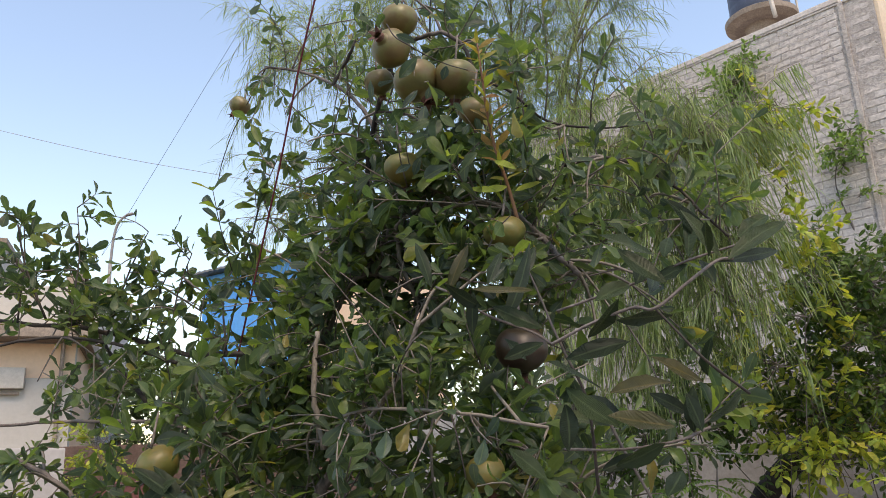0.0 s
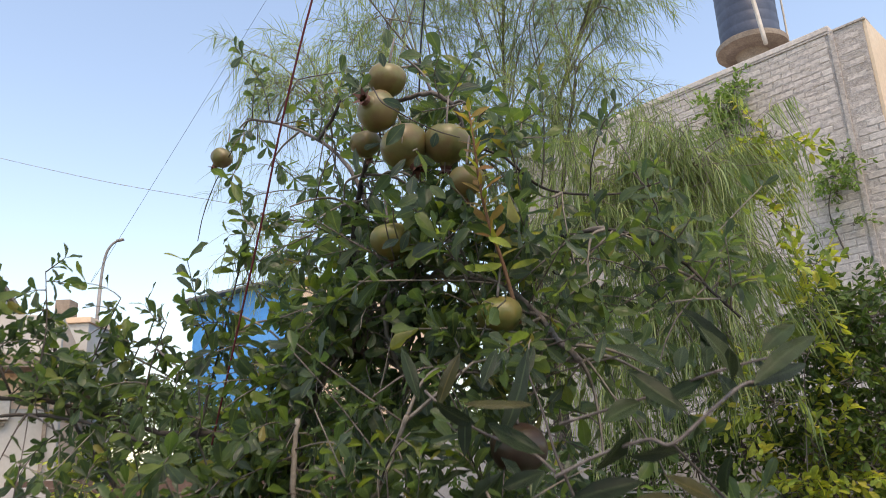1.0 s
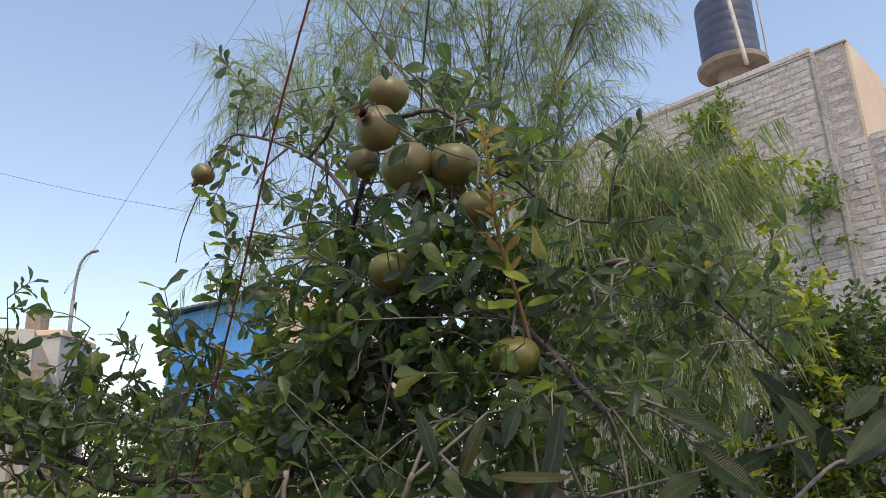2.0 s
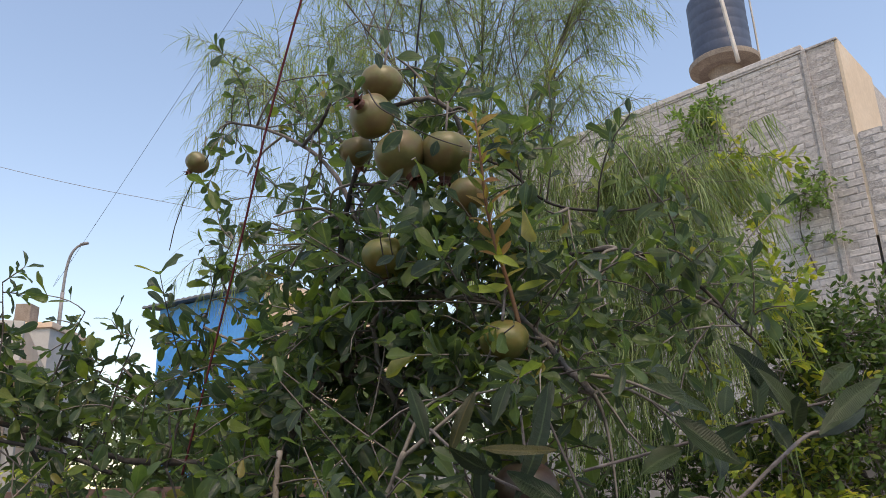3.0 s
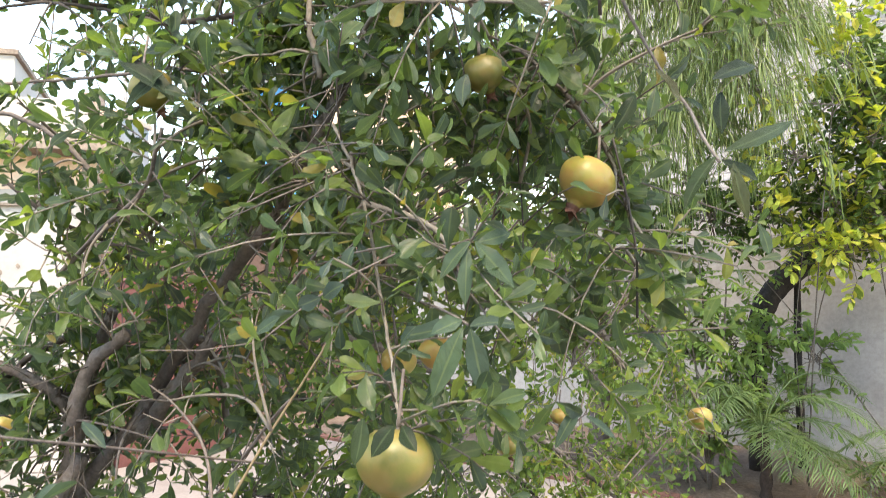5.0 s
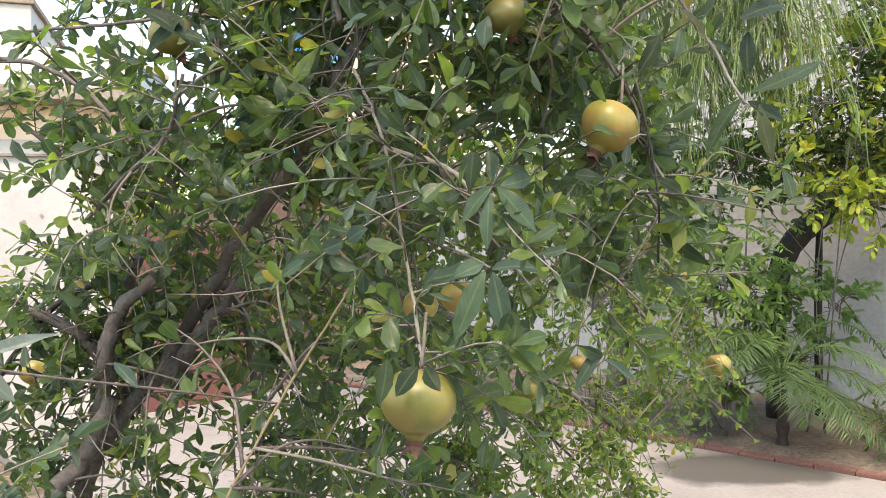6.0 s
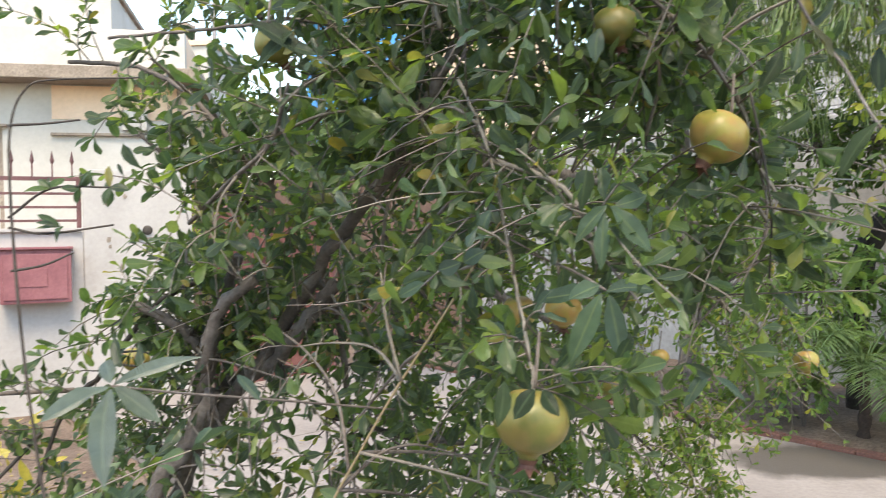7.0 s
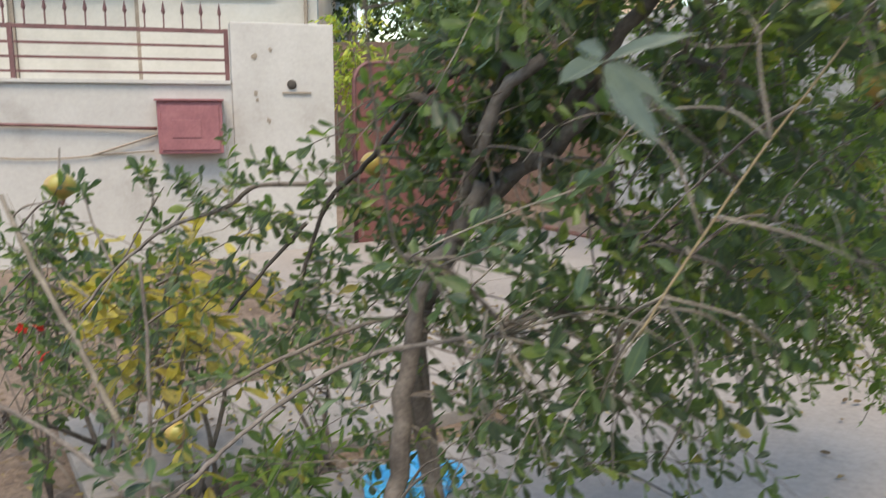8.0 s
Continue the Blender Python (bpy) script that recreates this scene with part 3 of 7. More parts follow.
def water_tank():
    c = Vector((5.47, 12.62, 0))
    base_z = 9.17
    stand = thing("tank_stand", (c.x, c.y, 6.9), "round tan concrete slab on a short brick pier", "tank stand")
    bm = lathe([(0.24, 0.0), (0.24, base_z - 6.9 - 0.30), (0.30, base_z - 6.9 - 0.16)], 28)
    part("pier", bm, SLAB_GREY, stand, smooth=False)
    bm = lathe([(0.46, base_z - 7.06), (0.61, base_z - 7.0), (0.62, base_z - 6.91), (0.61, base_z - 6.9)], 36)
    part("slab", bm, SLAB_GREY, stand, smooth=False)
    ob = thing("water_tank", (c.x, c.y, base_z), "faded navy plastic water tank with moulded ribs on a round slab", "water tank")
    prof = [(0.47, 0.0), (0.505, 0.03)]
    z = 0.06
    for k in range(6):
        prof += [(0.507, z), (0.513, z + 0.03), (0.513, z + 0.15), (0.507, z + 0.18)]
        z += 0.205
    prof += [(0.49, z + 0.02), (0.38, z + 0.14), (0.25, z + 0.22)]
    part("shell", lathe(prof, 44), TANK_BLUE, ob, smooth=True)
    part("lid", lathe([(0.24, z + 0.21), (0.25, z + 0.27), (0.2, z + 0.3)], 24), TANK_BLUE, ob)
    a = Vector((5.26, 11.95, 10.62)) - Vector((c.x, c.y, base_z))
    b = Vector((5.28, 11.62, 8.62)) - Vector((c.x, c.y, base_z))
    pipe = under(tubes("pipe", [(smooth_path([tuple(a), tuple((a + b) / 2), tuple(b)]), 0.036, 0.036)], PIPE_WHITE, 10), ob, "white plastic down pipe")
    bm = lathe([(0.06, -0.05), (0.065, -0.04), (0.065, 0.05), (0.06, 0.06)], 14)
    bmesh.ops.translate(bm, verts=bm.verts, vec=a)
    part("pipe_elbow", bm, PIPE_WHITE, ob)
    p0 = Vector((0.60, -0.15, -0.06))
    under(tubes("vent_pipe", [(smooth_path([tuple(p0), tuple(p0 + Vector((0.0, 0, 0.9))), tuple(p0 + Vector((-0.02, 0, 1.9)))]), 0.018, 0.018)], PIPE_WHITE, 8), ob, "thin pale pipe")


water_tank()


# ---------------------------------------------------------------- white compound wall, railing, gate
CW_DIR = Vector((0.82, 0.572, 0)).normalized()
CW_R = Vector((-3.95, 5.85, 0))
CW_TURN = heading(CW_DIR)


def compound_wall():
    ob = thing("wall_west", CW_R, "grubby whitewashed compound wall with a raised pier, toned down for shade", "wall", kind="structure", turn=CW_TURN)
    part("wall_body", box_bm((-5.0, 0, -0.1), (0.012, 0.20, 1.395), 0.012), WHITEWASH, ob)
    part("pier", box_bm((0.012, -0.012, -0.1), (0.86, 0.22, 1.90), 0.015), WHITEWASH, ob)
    bm = box_bm((-5.0, -0.03, 1.395), (0.0, 0.23, 1.425), 0.006)
    part("coping", bm, WHITEWASH, ob)
    # chipped spots and nail holes on the pier
    rng = random.Random(5)
    for x, z, s in ((0.20, 1.62, 0.030), (0.20, 1.33, 0.026), (0.21, 1.27, 0.018), (0.30, 1.10, 0.028), (0.33, 1.68, 0.02)):
        bm = bmesh.new()
        ring = [bm.verts.new((x + s * (0.5 + 0.5 * rng.random()) * math.cos(k * 0.7), -0.0165, z + s * (0.6 + 0.6 * rng.random()) * math.sin(k * 0.7))) for k in range(9)]
        bm.faces.new(ring)
        part("chipped_spot", bm, SLAB_GREY, ob, "grey chip in the whitewash")
    part("hook_plate", lathe([(0.035, 0), (0.04, 0.012), (0.03, 0.03), (0.01, 0.035)], 14), BARK_DARK, ob, "dark rusty hook").matrix_basis = pose(0.50, -0.012, 1.40, 90, 0, 0)
    part("hook_bar", box_bm((0.42, -0.03, 1.325), (0.66, -0.012, 1.34)), SLAB_GREY, ob)
    return ob


compound_wall()


def railing():
    ob = thing("railing", CW_R + Vector((0, 0, 1.425)), "maroon iron railing with spear points on the white wall", "railing", turn=CW_TURN)
    y = 0.10
    for x in (-0.016, -1.62, -3.2, -4.75):
        part("post", box_bm((x - 0.018, y - 0.018, 0.0), (x + 0.018, y + 0.018, 0.42), 0.003), IRON, ob)
    for k, z in enumerate((0.06, 0.17, 0.28, 0.40)):
        t = 0.016 if k == 3 else 0.010
        part("rail", box_bm((-4.8, y - t, z - t), (0.0, y + t, z + t), 0.002), IRON, ob)
    x = -0.06
    spear = None
    while x > -4.7:
        if spear is None:
            bm = box_bm((-0.006, -0.006, 0.0), (0.006, 0.006, 0.14))
            tip = bmesh.ops.create_cone(bm, segments=4, radius1=0.017, radius2=0.001, depth=0.085)
            bmesh.ops.translate(bm, verts=tip["verts"], vec=(0, 0, 0.175))
            low = bmesh.ops.create_cone(bm, segments=4, radius1=0.004, radius2=0.017, depth=0.03)
            bmesh.ops.translate(bm, verts=low["verts"], vec=(0, 0, 0.118))
            spear = part("spear", bm, IRON, ob)
            spear.matrix_basis = pose(x, y, 0.41)
        else:
            s = new("spear", spear.data)
            s.parent = ob
            s.matrix_basis = pose(x, y, 0.41)
        x -= 0.145
    return ob


railing()


def red_box():
    """Meter box with a hood lip, a louvred door, and its pipe."""
    ob = thing("meter_box", CW_R + CW_DIR * -0.37 + Vector((0, 0, 0.84)), "dull red sheet-metal meter box on the white wall", "meter box", turn=CW_TURN)
    part("body", box_bm((-0.21, -0.16, 0.0), (0.29, 0.0, 0.42), 0.012), RED_METAL, ob)
    part("door", box_bm((-0.185, -0.172, 0.03), (0.262, -0.158, 0.385), 0.006), RED_METAL, ob)
    part("hood", box_bm((-0.225, -0.185, 0.42), (0.305, 0.0, 0.437), 0.004), RED_METAL, ob)
    bm = box_bm((-0.10, -0.178, 0.13), (0.12, -0.171, 0.27), 0.003)
    part("panel", bm, RED_METAL, ob)
    under(tubes("conduit", [(smooth_path([(-3.5, -0.025, 0.22), (-1.6, -0.03, 0.24), (-0.22, -0.04, 0.20)]), 0.014, 0.014)], IRON, 8), ob, "thin brown conduit")
    under(tubes("conduit", [(smooth_path([(-0.22, -0.04, 0.15), (-0.5, -0.03, 0.06), (-0.72, -0.025, -0.01)]), 0.009, 0.009)], SLAB_GREY, 6), ob, "thin grey conduit")
    under(tubes("cable", [(smooth_path([(-2.0, -0.02, 0.02), (-1.1, -0.02, -0.03), (-0.6, -0.02, 0.0), (-0.25, -0.03, 0.02)]), 0.006, 0.006)], SLAB_GREY, 6), ob, "slack grey cable")


red_box()


def house_brick_lump():
    ob = thing("loose_brick", CW_R + CW_DIR * -1.83 + Vector((-0.06, 0.09, 1.425)), "loose brown brick on the wall coping", "brick", turn=CW_TURN + 8)
    bm = box_bm((-0.07, -0.05, 0.0), (0.07, 0.05, 0.15), 0.012)
    part("block", bm, KERB_RED, ob)


house_brick_lump()


def gate():
    at = CW_R + CW_DIR * 0.93 + Vector((0.02, 0.18, 0))
    ob = thing("gate", at, "brown-red sheet metal gate leaf with a rounded top corner", "gate", turn=CW_TURN + 14)
    w, h, r = 1.25, 1.62, 0.2

    def outline(inset):
        pts = [(inset, -0.06 + inset), (w - inset, -0.06 + inset), (w - inset, h - inset)]
        for k in range(8):
            a = math.pi / 2 + k / 7 * math.pi / 2
            pts.append((r + (r - inset) * math.cos(a), h - r + (r - inset) * math.sin(a)))
        return pts
    bm = bmesh.new()
    f = bm.faces.new([bm.verts.new((x, 0.0, z)) for x, z in outline(0.03)])
    ex = bmesh.ops.extrude_face_region(bm, geom=[f])
    bmesh.ops.translate(bm, verts=[v for v in ex["geom"] if isinstance(v, bmesh.types.BMVert)], vec=(0, 0.012, 0))
    part("sheet", bm, GATE_RED, ob)
    loop = [(x, 0.006, z) for x, z in outline(0.015)]
    under(tubes("frame", [(loop + [loop[0]], 0.02, 0.02)], IRON, 8), ob, "dark iron frame tube")
    for z in (0.6, 1.15):
        part("cross_bar", box_bm((0.03, -0.025, z - 0.02), (w - 0.03, 0.0, z + 0.02), 0.003), GATE_RED, ob)


gate()


def house():
    """Cream and peach house behind the white wall."""
    d = Vector((0.927, 0.375, 0)).normalized()
    r = Vector((-4.28, 8.36, 0))
    r = r * 1.45 + Vector((-0.009, -0.07, -0.62))
    ob = thing("house", r, "low cream and peach painted house with a flat roof slab", "house", turn=heading(d))
    ob.matrix_world = ob.matrix_world @ Matrix.Scale(1.45, 4)
    # front wall built round its window openings
    win = [(-3.35, -1.95, 1.37, 2.52)]
    xs = [-9.0, -3.35, -1.95, 0.0]
    for k in range(3):
        a, b = xs[k], xs[k + 1]
        opening = next((w for w in win if abs(w[0] - a) < 0.01), None)
        if opening:
            part("wall_panel", box_bm((a, 0, 0), (b, 0.2, opening[2])), CREAM, ob)
            part("wall_panel", box_bm((a, 0, opening[3]), (b, 0.2, 3.0)), CREAM, ob)
        else:
            part("wall_panel", box_bm((a, 0, -0.1), (b, 0.2, 3.0)), CREAM, ob)
    for a, b, z0, z1 in win:
        w = tagged(new("window"), "plain window with a dark frame and pale curtain behind")
        w.parent = ob
        fr = bmesh.new()
        for lo, hi in (((a, 0.03, z1 - 0.05), (b, 0.11, z1)), ((a, 0.03, z0), (b, 0.11, z0 + 0.05)), ((a, 0.03, z0 + 0.05), (a + 0.05, 0.11, z1 - 0.05)), ((b - 0.05, 0.03, z0 + 0.05), (b, 0.11, z1 - 0.05))):
            box_bm(lo, hi, 0.0, fr)
        part("frame", fr, SLAB_GREY, w)
        part("shutter", box_bm((a + 0.05, 0.06, z0 + 0.05), (b - 0.05, 0.09, z1 - 0.05)), CREAM, w, "pale closed shutter")
        part("sill", box_bm((a - 0.04, -0.05, z0 - 0.05), (b + 0.04, -0.001, z0), 0.006), SLAB_GREY, w)
        part("lintel_shade", box_bm((a - 0.06, -0.07, z1 + 0.005), (b + 0.06, -0.001, z1 + 0.035), 0.004), SLAB_GREY, w)
    part("peach_band", box_bm((-1.45, -0.012, 2.62), (0.0, -0.001, 2.985)), PEACH, ob, "peach painted band below the slab")
    part("side_wall", box_bm((-0.2, 0.2, -0.1), (0.0, 6.0, 3.0)), PEACH, ob)
    part("roof_slab", box_bm((-9.2, -0.38, 3.0), (0.14, 6.1, 3.14), 0.01), SLAB_GREY, ob, "weathered roof slab edge")
    part("parapet", box_bm((-9.0, -0.02, 3.14), (-0.05, 0.15, 3.62), 0.01), CREAM, ob, "cream parapet wall")
    part("parapet", box_bm((-0.2, 0.15, 3.14), (-0.05, 6.0, 3.62), 0.01), PEACH, ob, "peach parapet wall")
    part("upper_room", box_bm((-5.8, 0.16, 3.14), (-0.85, 4.0, 4.12), 0.02), CREAM, ob, "cream upper room")
    part("upper_slab", box_bm((-5.84, 0.12, 4.12), (-0.81, 4.04, 4.18), 0.01), SLAB_GREY, ob, "thin roof slab")
    part("conduit", box_bm((-1.46, -0.05, 2.44), (-0.50, -0.014, 2.47), 0.004), SLAB_GREY, ob, "thin dark conduit along the wall")
    # small light box and pipe on the parapet
    part("switch_box", box_bm((-0.72, -0.09, 2.50), (-0.46, -0.014, 2.72), 0.01), PIPE_WHITE, ob, "white box on the wall")
    part("downpipe", box_bm((-0.14, -0.08, 0.0), (-0.10, -0.02, 3.0), 0.012), SLAB_GREY, ob)


house()


def back_wall():
    """Dull red-brown yard wall far behind the gate."""
    wall_box("wall_north", (-5.6, 9.75), (0.4, 10.6), 0.2, -0.1, 2.05, BACK_BRICK, "dull red-brown brick wall behind the gate", "wall")


back_wall()


def distant_house():
    ob = thing("distant_house", (-10.9, 17.0, 0), "plain cream house with a flat roof in the distance", "house")
    part("wall", box_bm((0, 0, -0.1), (2.55, 1.6, 5.65), 0.02), CREAM, ob)
    part("parapet", box_bm((-0.06, -0.06, 5.65), (2.61, 1.66, 5.78), 0.02), PEACH, ob, "peach parapet edge")
    part("roof_block", box_bm((1.45, 0.5, 5.78), (1.8, 0.9, 6.35), 0.02), SLAB_GREY, ob, "small grey cement block")


distant_house()


def blue_house():
    d = Vector((0.865, -0.502, 0)).normalized()
    a = Vector((-6.53, 18.55, 0))
    ob = thing("blue_house", a, "bright blue painted house with a sloping tin roof", "house", turn=heading(d))
    ln = 3.28
    bm = bmesh.new()
    prof = [(0, 0, -0.1), (ln, 0, -0.1), (ln, 0, 6.40), (0, 0, 6.36)]
    f = bm.faces.new([bm.verts.new(p) for p in prof])
    ex = bmesh.ops.extrude_face_region(bm, geom=[f])
    bmesh.ops.translate(bm, verts=[v for v in ex["geom"] if isinstance(v, bmesh.types.BMVert)], vec=(0, 5, 0))
    part("wall", bm, BLUE_PAINT, ob)
    part("side_wall", box_bm((ln, 0.02, -0.1), (ln + 0.55, 5.0, 6.42)), PEACH, ob, "cream end wall")
    verts, faces = [], []
    n = 40
    for i in range(n + 1):
        x = -0.3 + (ln + 0.45) * i / n
        dz = 0.02 * (i % 2)
        verts += [(x, -0.3, 6.42 + dz), (x, 5.2, 6.9 + dz)]
    for i in range(n):
        faces.append((2 * i, 2 * i + 2, 2 * i + 3, 2 * i + 1))
    roof = under(mesh_object("roof", verts, faces, TIN, False), ob, "corrugated tin")
    sol = roof.modifiers.new("thickness", "SOLIDIFY")
    sol.thickness = 0.05


blue_house()


def street_lamp():
    ob = thing("street_lamp", (-8.76, 18.2, -0.12), "slim grey street lamp with a curved arm", "street lamp")
    under(tubes("pole", [(smooth_path([(0, 0, 0), (0, 0, 4), (0, 0, 6.9)]), 0.055, 0.045)], STEEL_GREY, 10), ob)
    under(tubes("arm", [(smooth_path([(0, 0, 6.85), (0.02, 0, 7.4), (0.09, -0.02, 7.78), (0.22, -0.05, 7.98), (0.36, -0.08, 8.06)]), 0.035, 0.03)], STEEL_GREY, 8), ob)
    bm = box_bm((-0.08, -0.05, -0.03), (0.10, 0.05, 0.02), 0.018)
    part("lamp_head", bm, STEEL_GREY, ob, smooth=True).matrix_basis = pose(0.42, -0.08, 8.08, 0, -12, 0)


street_lamp()


def overhead_cable(name, pts, r, material, label):
    v, f = tube_data([(smooth_path(pts, 8), r, r)], 6)
    ob = mesh_object(name, v, f, material)
    return tagged(ob, label, "cable")


overhead_cable("overhead_cable", [(-26.0, 20.2, 15.4), (-12.66, 20.2, 11.23), (-7.02, 20.2, 9.77), (0.0, 20.2, 8.3), (12.0, 20.2, 7.0)], 0.007, STEEL_GREY, "thin dark cable sagging across the sky")
overhead_cable("overhead_cable", [(-8.9, 18.2, 7.2), (-7.19, 15.2, 6.62), (-3.89, 15.2, 12.93), (-1.0, 15.2, 18.5)], 0.004, CABLE, "faint cable rising across the sky")


# unseen wall added behind the camera to close off yard and low skylight
def rear_wall():
    ob = thing("wall_south", (-7.0, -6.0, 0), "unseen plain cream wall added behind the yard", "wall", kind="structure")
    part("wall_body", box_bm((0, -0.25, -0.1), (14.0, 0.0, 3.4)), CREAM, ob)


rear_wall()


# ---------------------------------------------------------------- foliage helpers
UP = np.array((0.0, 0.0, 1.0))


def rand_dir(rng):
    v = rng.normal(size=3)
    return v / np.linalg.norm(v)


def leafy_twig(rng, start, direction, length, nodes, size, batch, paths, radius=0.0016, droop=0.25, pair=2, spread=0.9, width=0.42, tip=True, upness=0.9):
    """One twig: a bent tube plus leaves in pairs at its nodes and a tuft at its tip."""
    d = direction / (np.linalg.norm(direction) + 1e-9)
    side = rand_dir(rng) * 0.35
    pts = []
    for k in range(5):
        s = k / 4
        pts.append(start + length * (d * s + side * s * s * 0.6 - UP * droop * s * s))
    paths.append((pts, radius, radius * 0.55))
    pts = np.array(pts)
    for k in range(nodes):
        s = 0.12 + 0.88 * (k + 0.5 * rng.random()) / nodes
        i = min(int(s * 4), 3)
        f = s * 4 - i
        p = pts[i] * (1 - f) + pts[i + 1] * f
        t = unit(pts[i + 1] - pts[i])
        a = unit(np.cross(t, rand_dir(rng)))
        for q in range(pair):
            ang = q * 2 * math.pi / pair + rng.normal() * 0.4
            b = np.cross(t, a)
            out = a * math.cos(ang) + b * math.sin(ang)
            D = t * rng.uniform(0.35, 0.9) + out * spread + UP * rng.uniform(-0.35, 0.25)
            N = UP * upness + rand_dir(rng) * 0.75 - t * 0.2
            L = size * rng.uniform(0.55, 1.15)
            batch.append((p, D, N, L, L * width * rng.uniform(0.8, 1.2), rng.uniform(-0.05, 0.35)))
    if tip:
        t = unit(pts[-1] - pts[-2])
        for q in range(3):
            D = t + rand_dir(rng) * 0.7
            L = size * rng.uniform(0.5, 0.95)
            batch.append((pts[-1], D, UP * 0.8 + rand_dir(rng) * 0.7, L, L * width * 0.9, rng.uniform(0, 0.3)))


def spur_twig(rng, start, direction, length, nodes, size, batch, paths, droop=0.25):
    """A pomegranate twig: short spurs along it, each with a loose whorl of blunt leaves."""
    d = direction / (np.linalg.norm(direction) + 1e-9)
    side = rand_dir(rng) * 0.45
    pts = np.array([start + length * (d * s + side * s * s * 0.7 - UP * droop * s * s) for s in (0, 0.25, 0.5, 0.75, 1.0)])
    paths.append((pts, 0.0015, 0.0009))
    for k in range(nodes + 1):
        s = 0.15 + 0.85 * (k + 0.4 * rng.random()) / nodes
        s = min(s, 1.0)
        i = min(int(s * 4), 3)
        p = pts[i] + (pts[i + 1] - pts[i]) * (s * 4 - i)
        t = unit(pts[i + 1] - pts[i])
        a = unit(np.cross(t, rand_dir(rng)))
        b = np.cross(t, a)
        turn = rng.uniform(0, 6.28)
        whorl = int(rng.integers(2, 5))
        tall = size * rng.uniform(0.6, 1.1)
        for q in range(whorl):
            ang = turn + q * 2 * math.pi / whorl + rng.normal() * 0.35
            out = a * math.cos(ang) + b * math.sin(ang)
            D = t * rng.uniform(0.2, 1.0) + out * rng.uniform(0.6, 1.0) + UP * rng.uniform(-0.3, 0.25)
            N = t * 0.45 + UP * 0.55 - out * 0.2 + rand_dir(rng) * 0.75
            L = tall * rng.uniform(0.6, 1.15)
            batch.append((p, D, N, L, L * rng.uniform(0.34, 0.50), rng.uniform(-0.15, 0.40)))


# ---------------------------------------------------------------- the pomegranate tree
TREE = thing("pomegranate_tree", (-0.72, 1.7, 0), "sprawling pomegranate tree with dark glossy leaves and hanging fruit", "tree")
TREE_INV = TREE.matrix_world.inverted()
SAMPLES = []
BATCH = {"dark": [], "far_lit": []}
TWIGS = []
FREE = []
prng = np.random.default_rng(21)


def into_tree(ob, label="", kind=""):
    ob.parent = TREE
    ob.matrix_parent_inverse = TREE_INV
    return tagged(ob, label, kind=kind)


LIMB_CLEAR = []


def limb(name, material, r0, r1, style, points):
    """A limb through its bends, with leafy twigs on it as the style says."""
    pts = smooth_path(points, 6)
    slim = 0.66 if material in (BARK_DARK, STEM_TAN) else 0.8 if material is BARK_PALE else 0.65 if max(r0, r1) <= 0.008 else 1.0
    r0, r1 = r0 * slim, r1 * slim
    if name == "trunk":
        foot = np.array((pts[0][0] * 0.6 + -0.72 * 0.4, pts[0][1] * 0.6 + 1.7 * 0.4, -0.03))
        pts = smooth_path([foot, (foot + pts[0]) / 2 + np.array((0.01, 0.02, 0)), *points], 6)
    if len(pts) > 2:
        for i in range(1, len(pts) - 1):
            pts[i] = pts[i] + prng.normal(size=3) * min(r0, r1) * 0.25
    sides = 10 if max(r0, r1) > 0.012 else 7
    ob = into_tree(tubes(name, [(pts, r0, r1)], material, sides, 0.22, int(1000 * abs(points[0][0])) + 7))
    for i, p in enumerate(pts):
        SAMPLES.append(np.asarray(p))
        if style != "far_lit" and material is not BARK_DARK:
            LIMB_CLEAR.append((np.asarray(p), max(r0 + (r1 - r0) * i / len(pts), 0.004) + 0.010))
    if style == "none":
        rate, size, key = 0.0, 0.035, "dark"
    elif style == "bare":
        rate, size, key = 0.12, 0.035, "dark"
    elif style == "few":
        rate, size, key = 0.35 if points[0][2] > 2.1 else 0.6, 0.036, "dark"
    elif style == "far_lit":
        rate, size, key = 1.6, 0.034, "far_lit"
    elif style == "spray":
        rate, size, key = 1.0, 0.046, "dark"
    elif style == "up":
        rate, size, key = 0.32, 0.042, "dark"
    else:
        rate, size, key = 0.8, 0.040, "dark"
    for i in range(1, len(pts)):
        for _ in range(int(rate) + (prng.random() < rate % 1)):
            t = unit(pts[i] - pts[i - 1])
            side = unit(np.cross(t, rand_dir(prng)))
            d = t * prng.uniform(-0.4, 0.5) + side + (UP * 1.3 if style == "up" else UP * 0.1)
            reach = prng.uniform(0.02, 0.07) if style == "spray" else prng.uniform(0.06, 0.2)
            spur_twig(prng, pts[i], d, reach, int(prng.integers(1, 3) if style == "spray" else prng.integers(3, 7)), size, BATCH[key], TWIGS)
    return ob


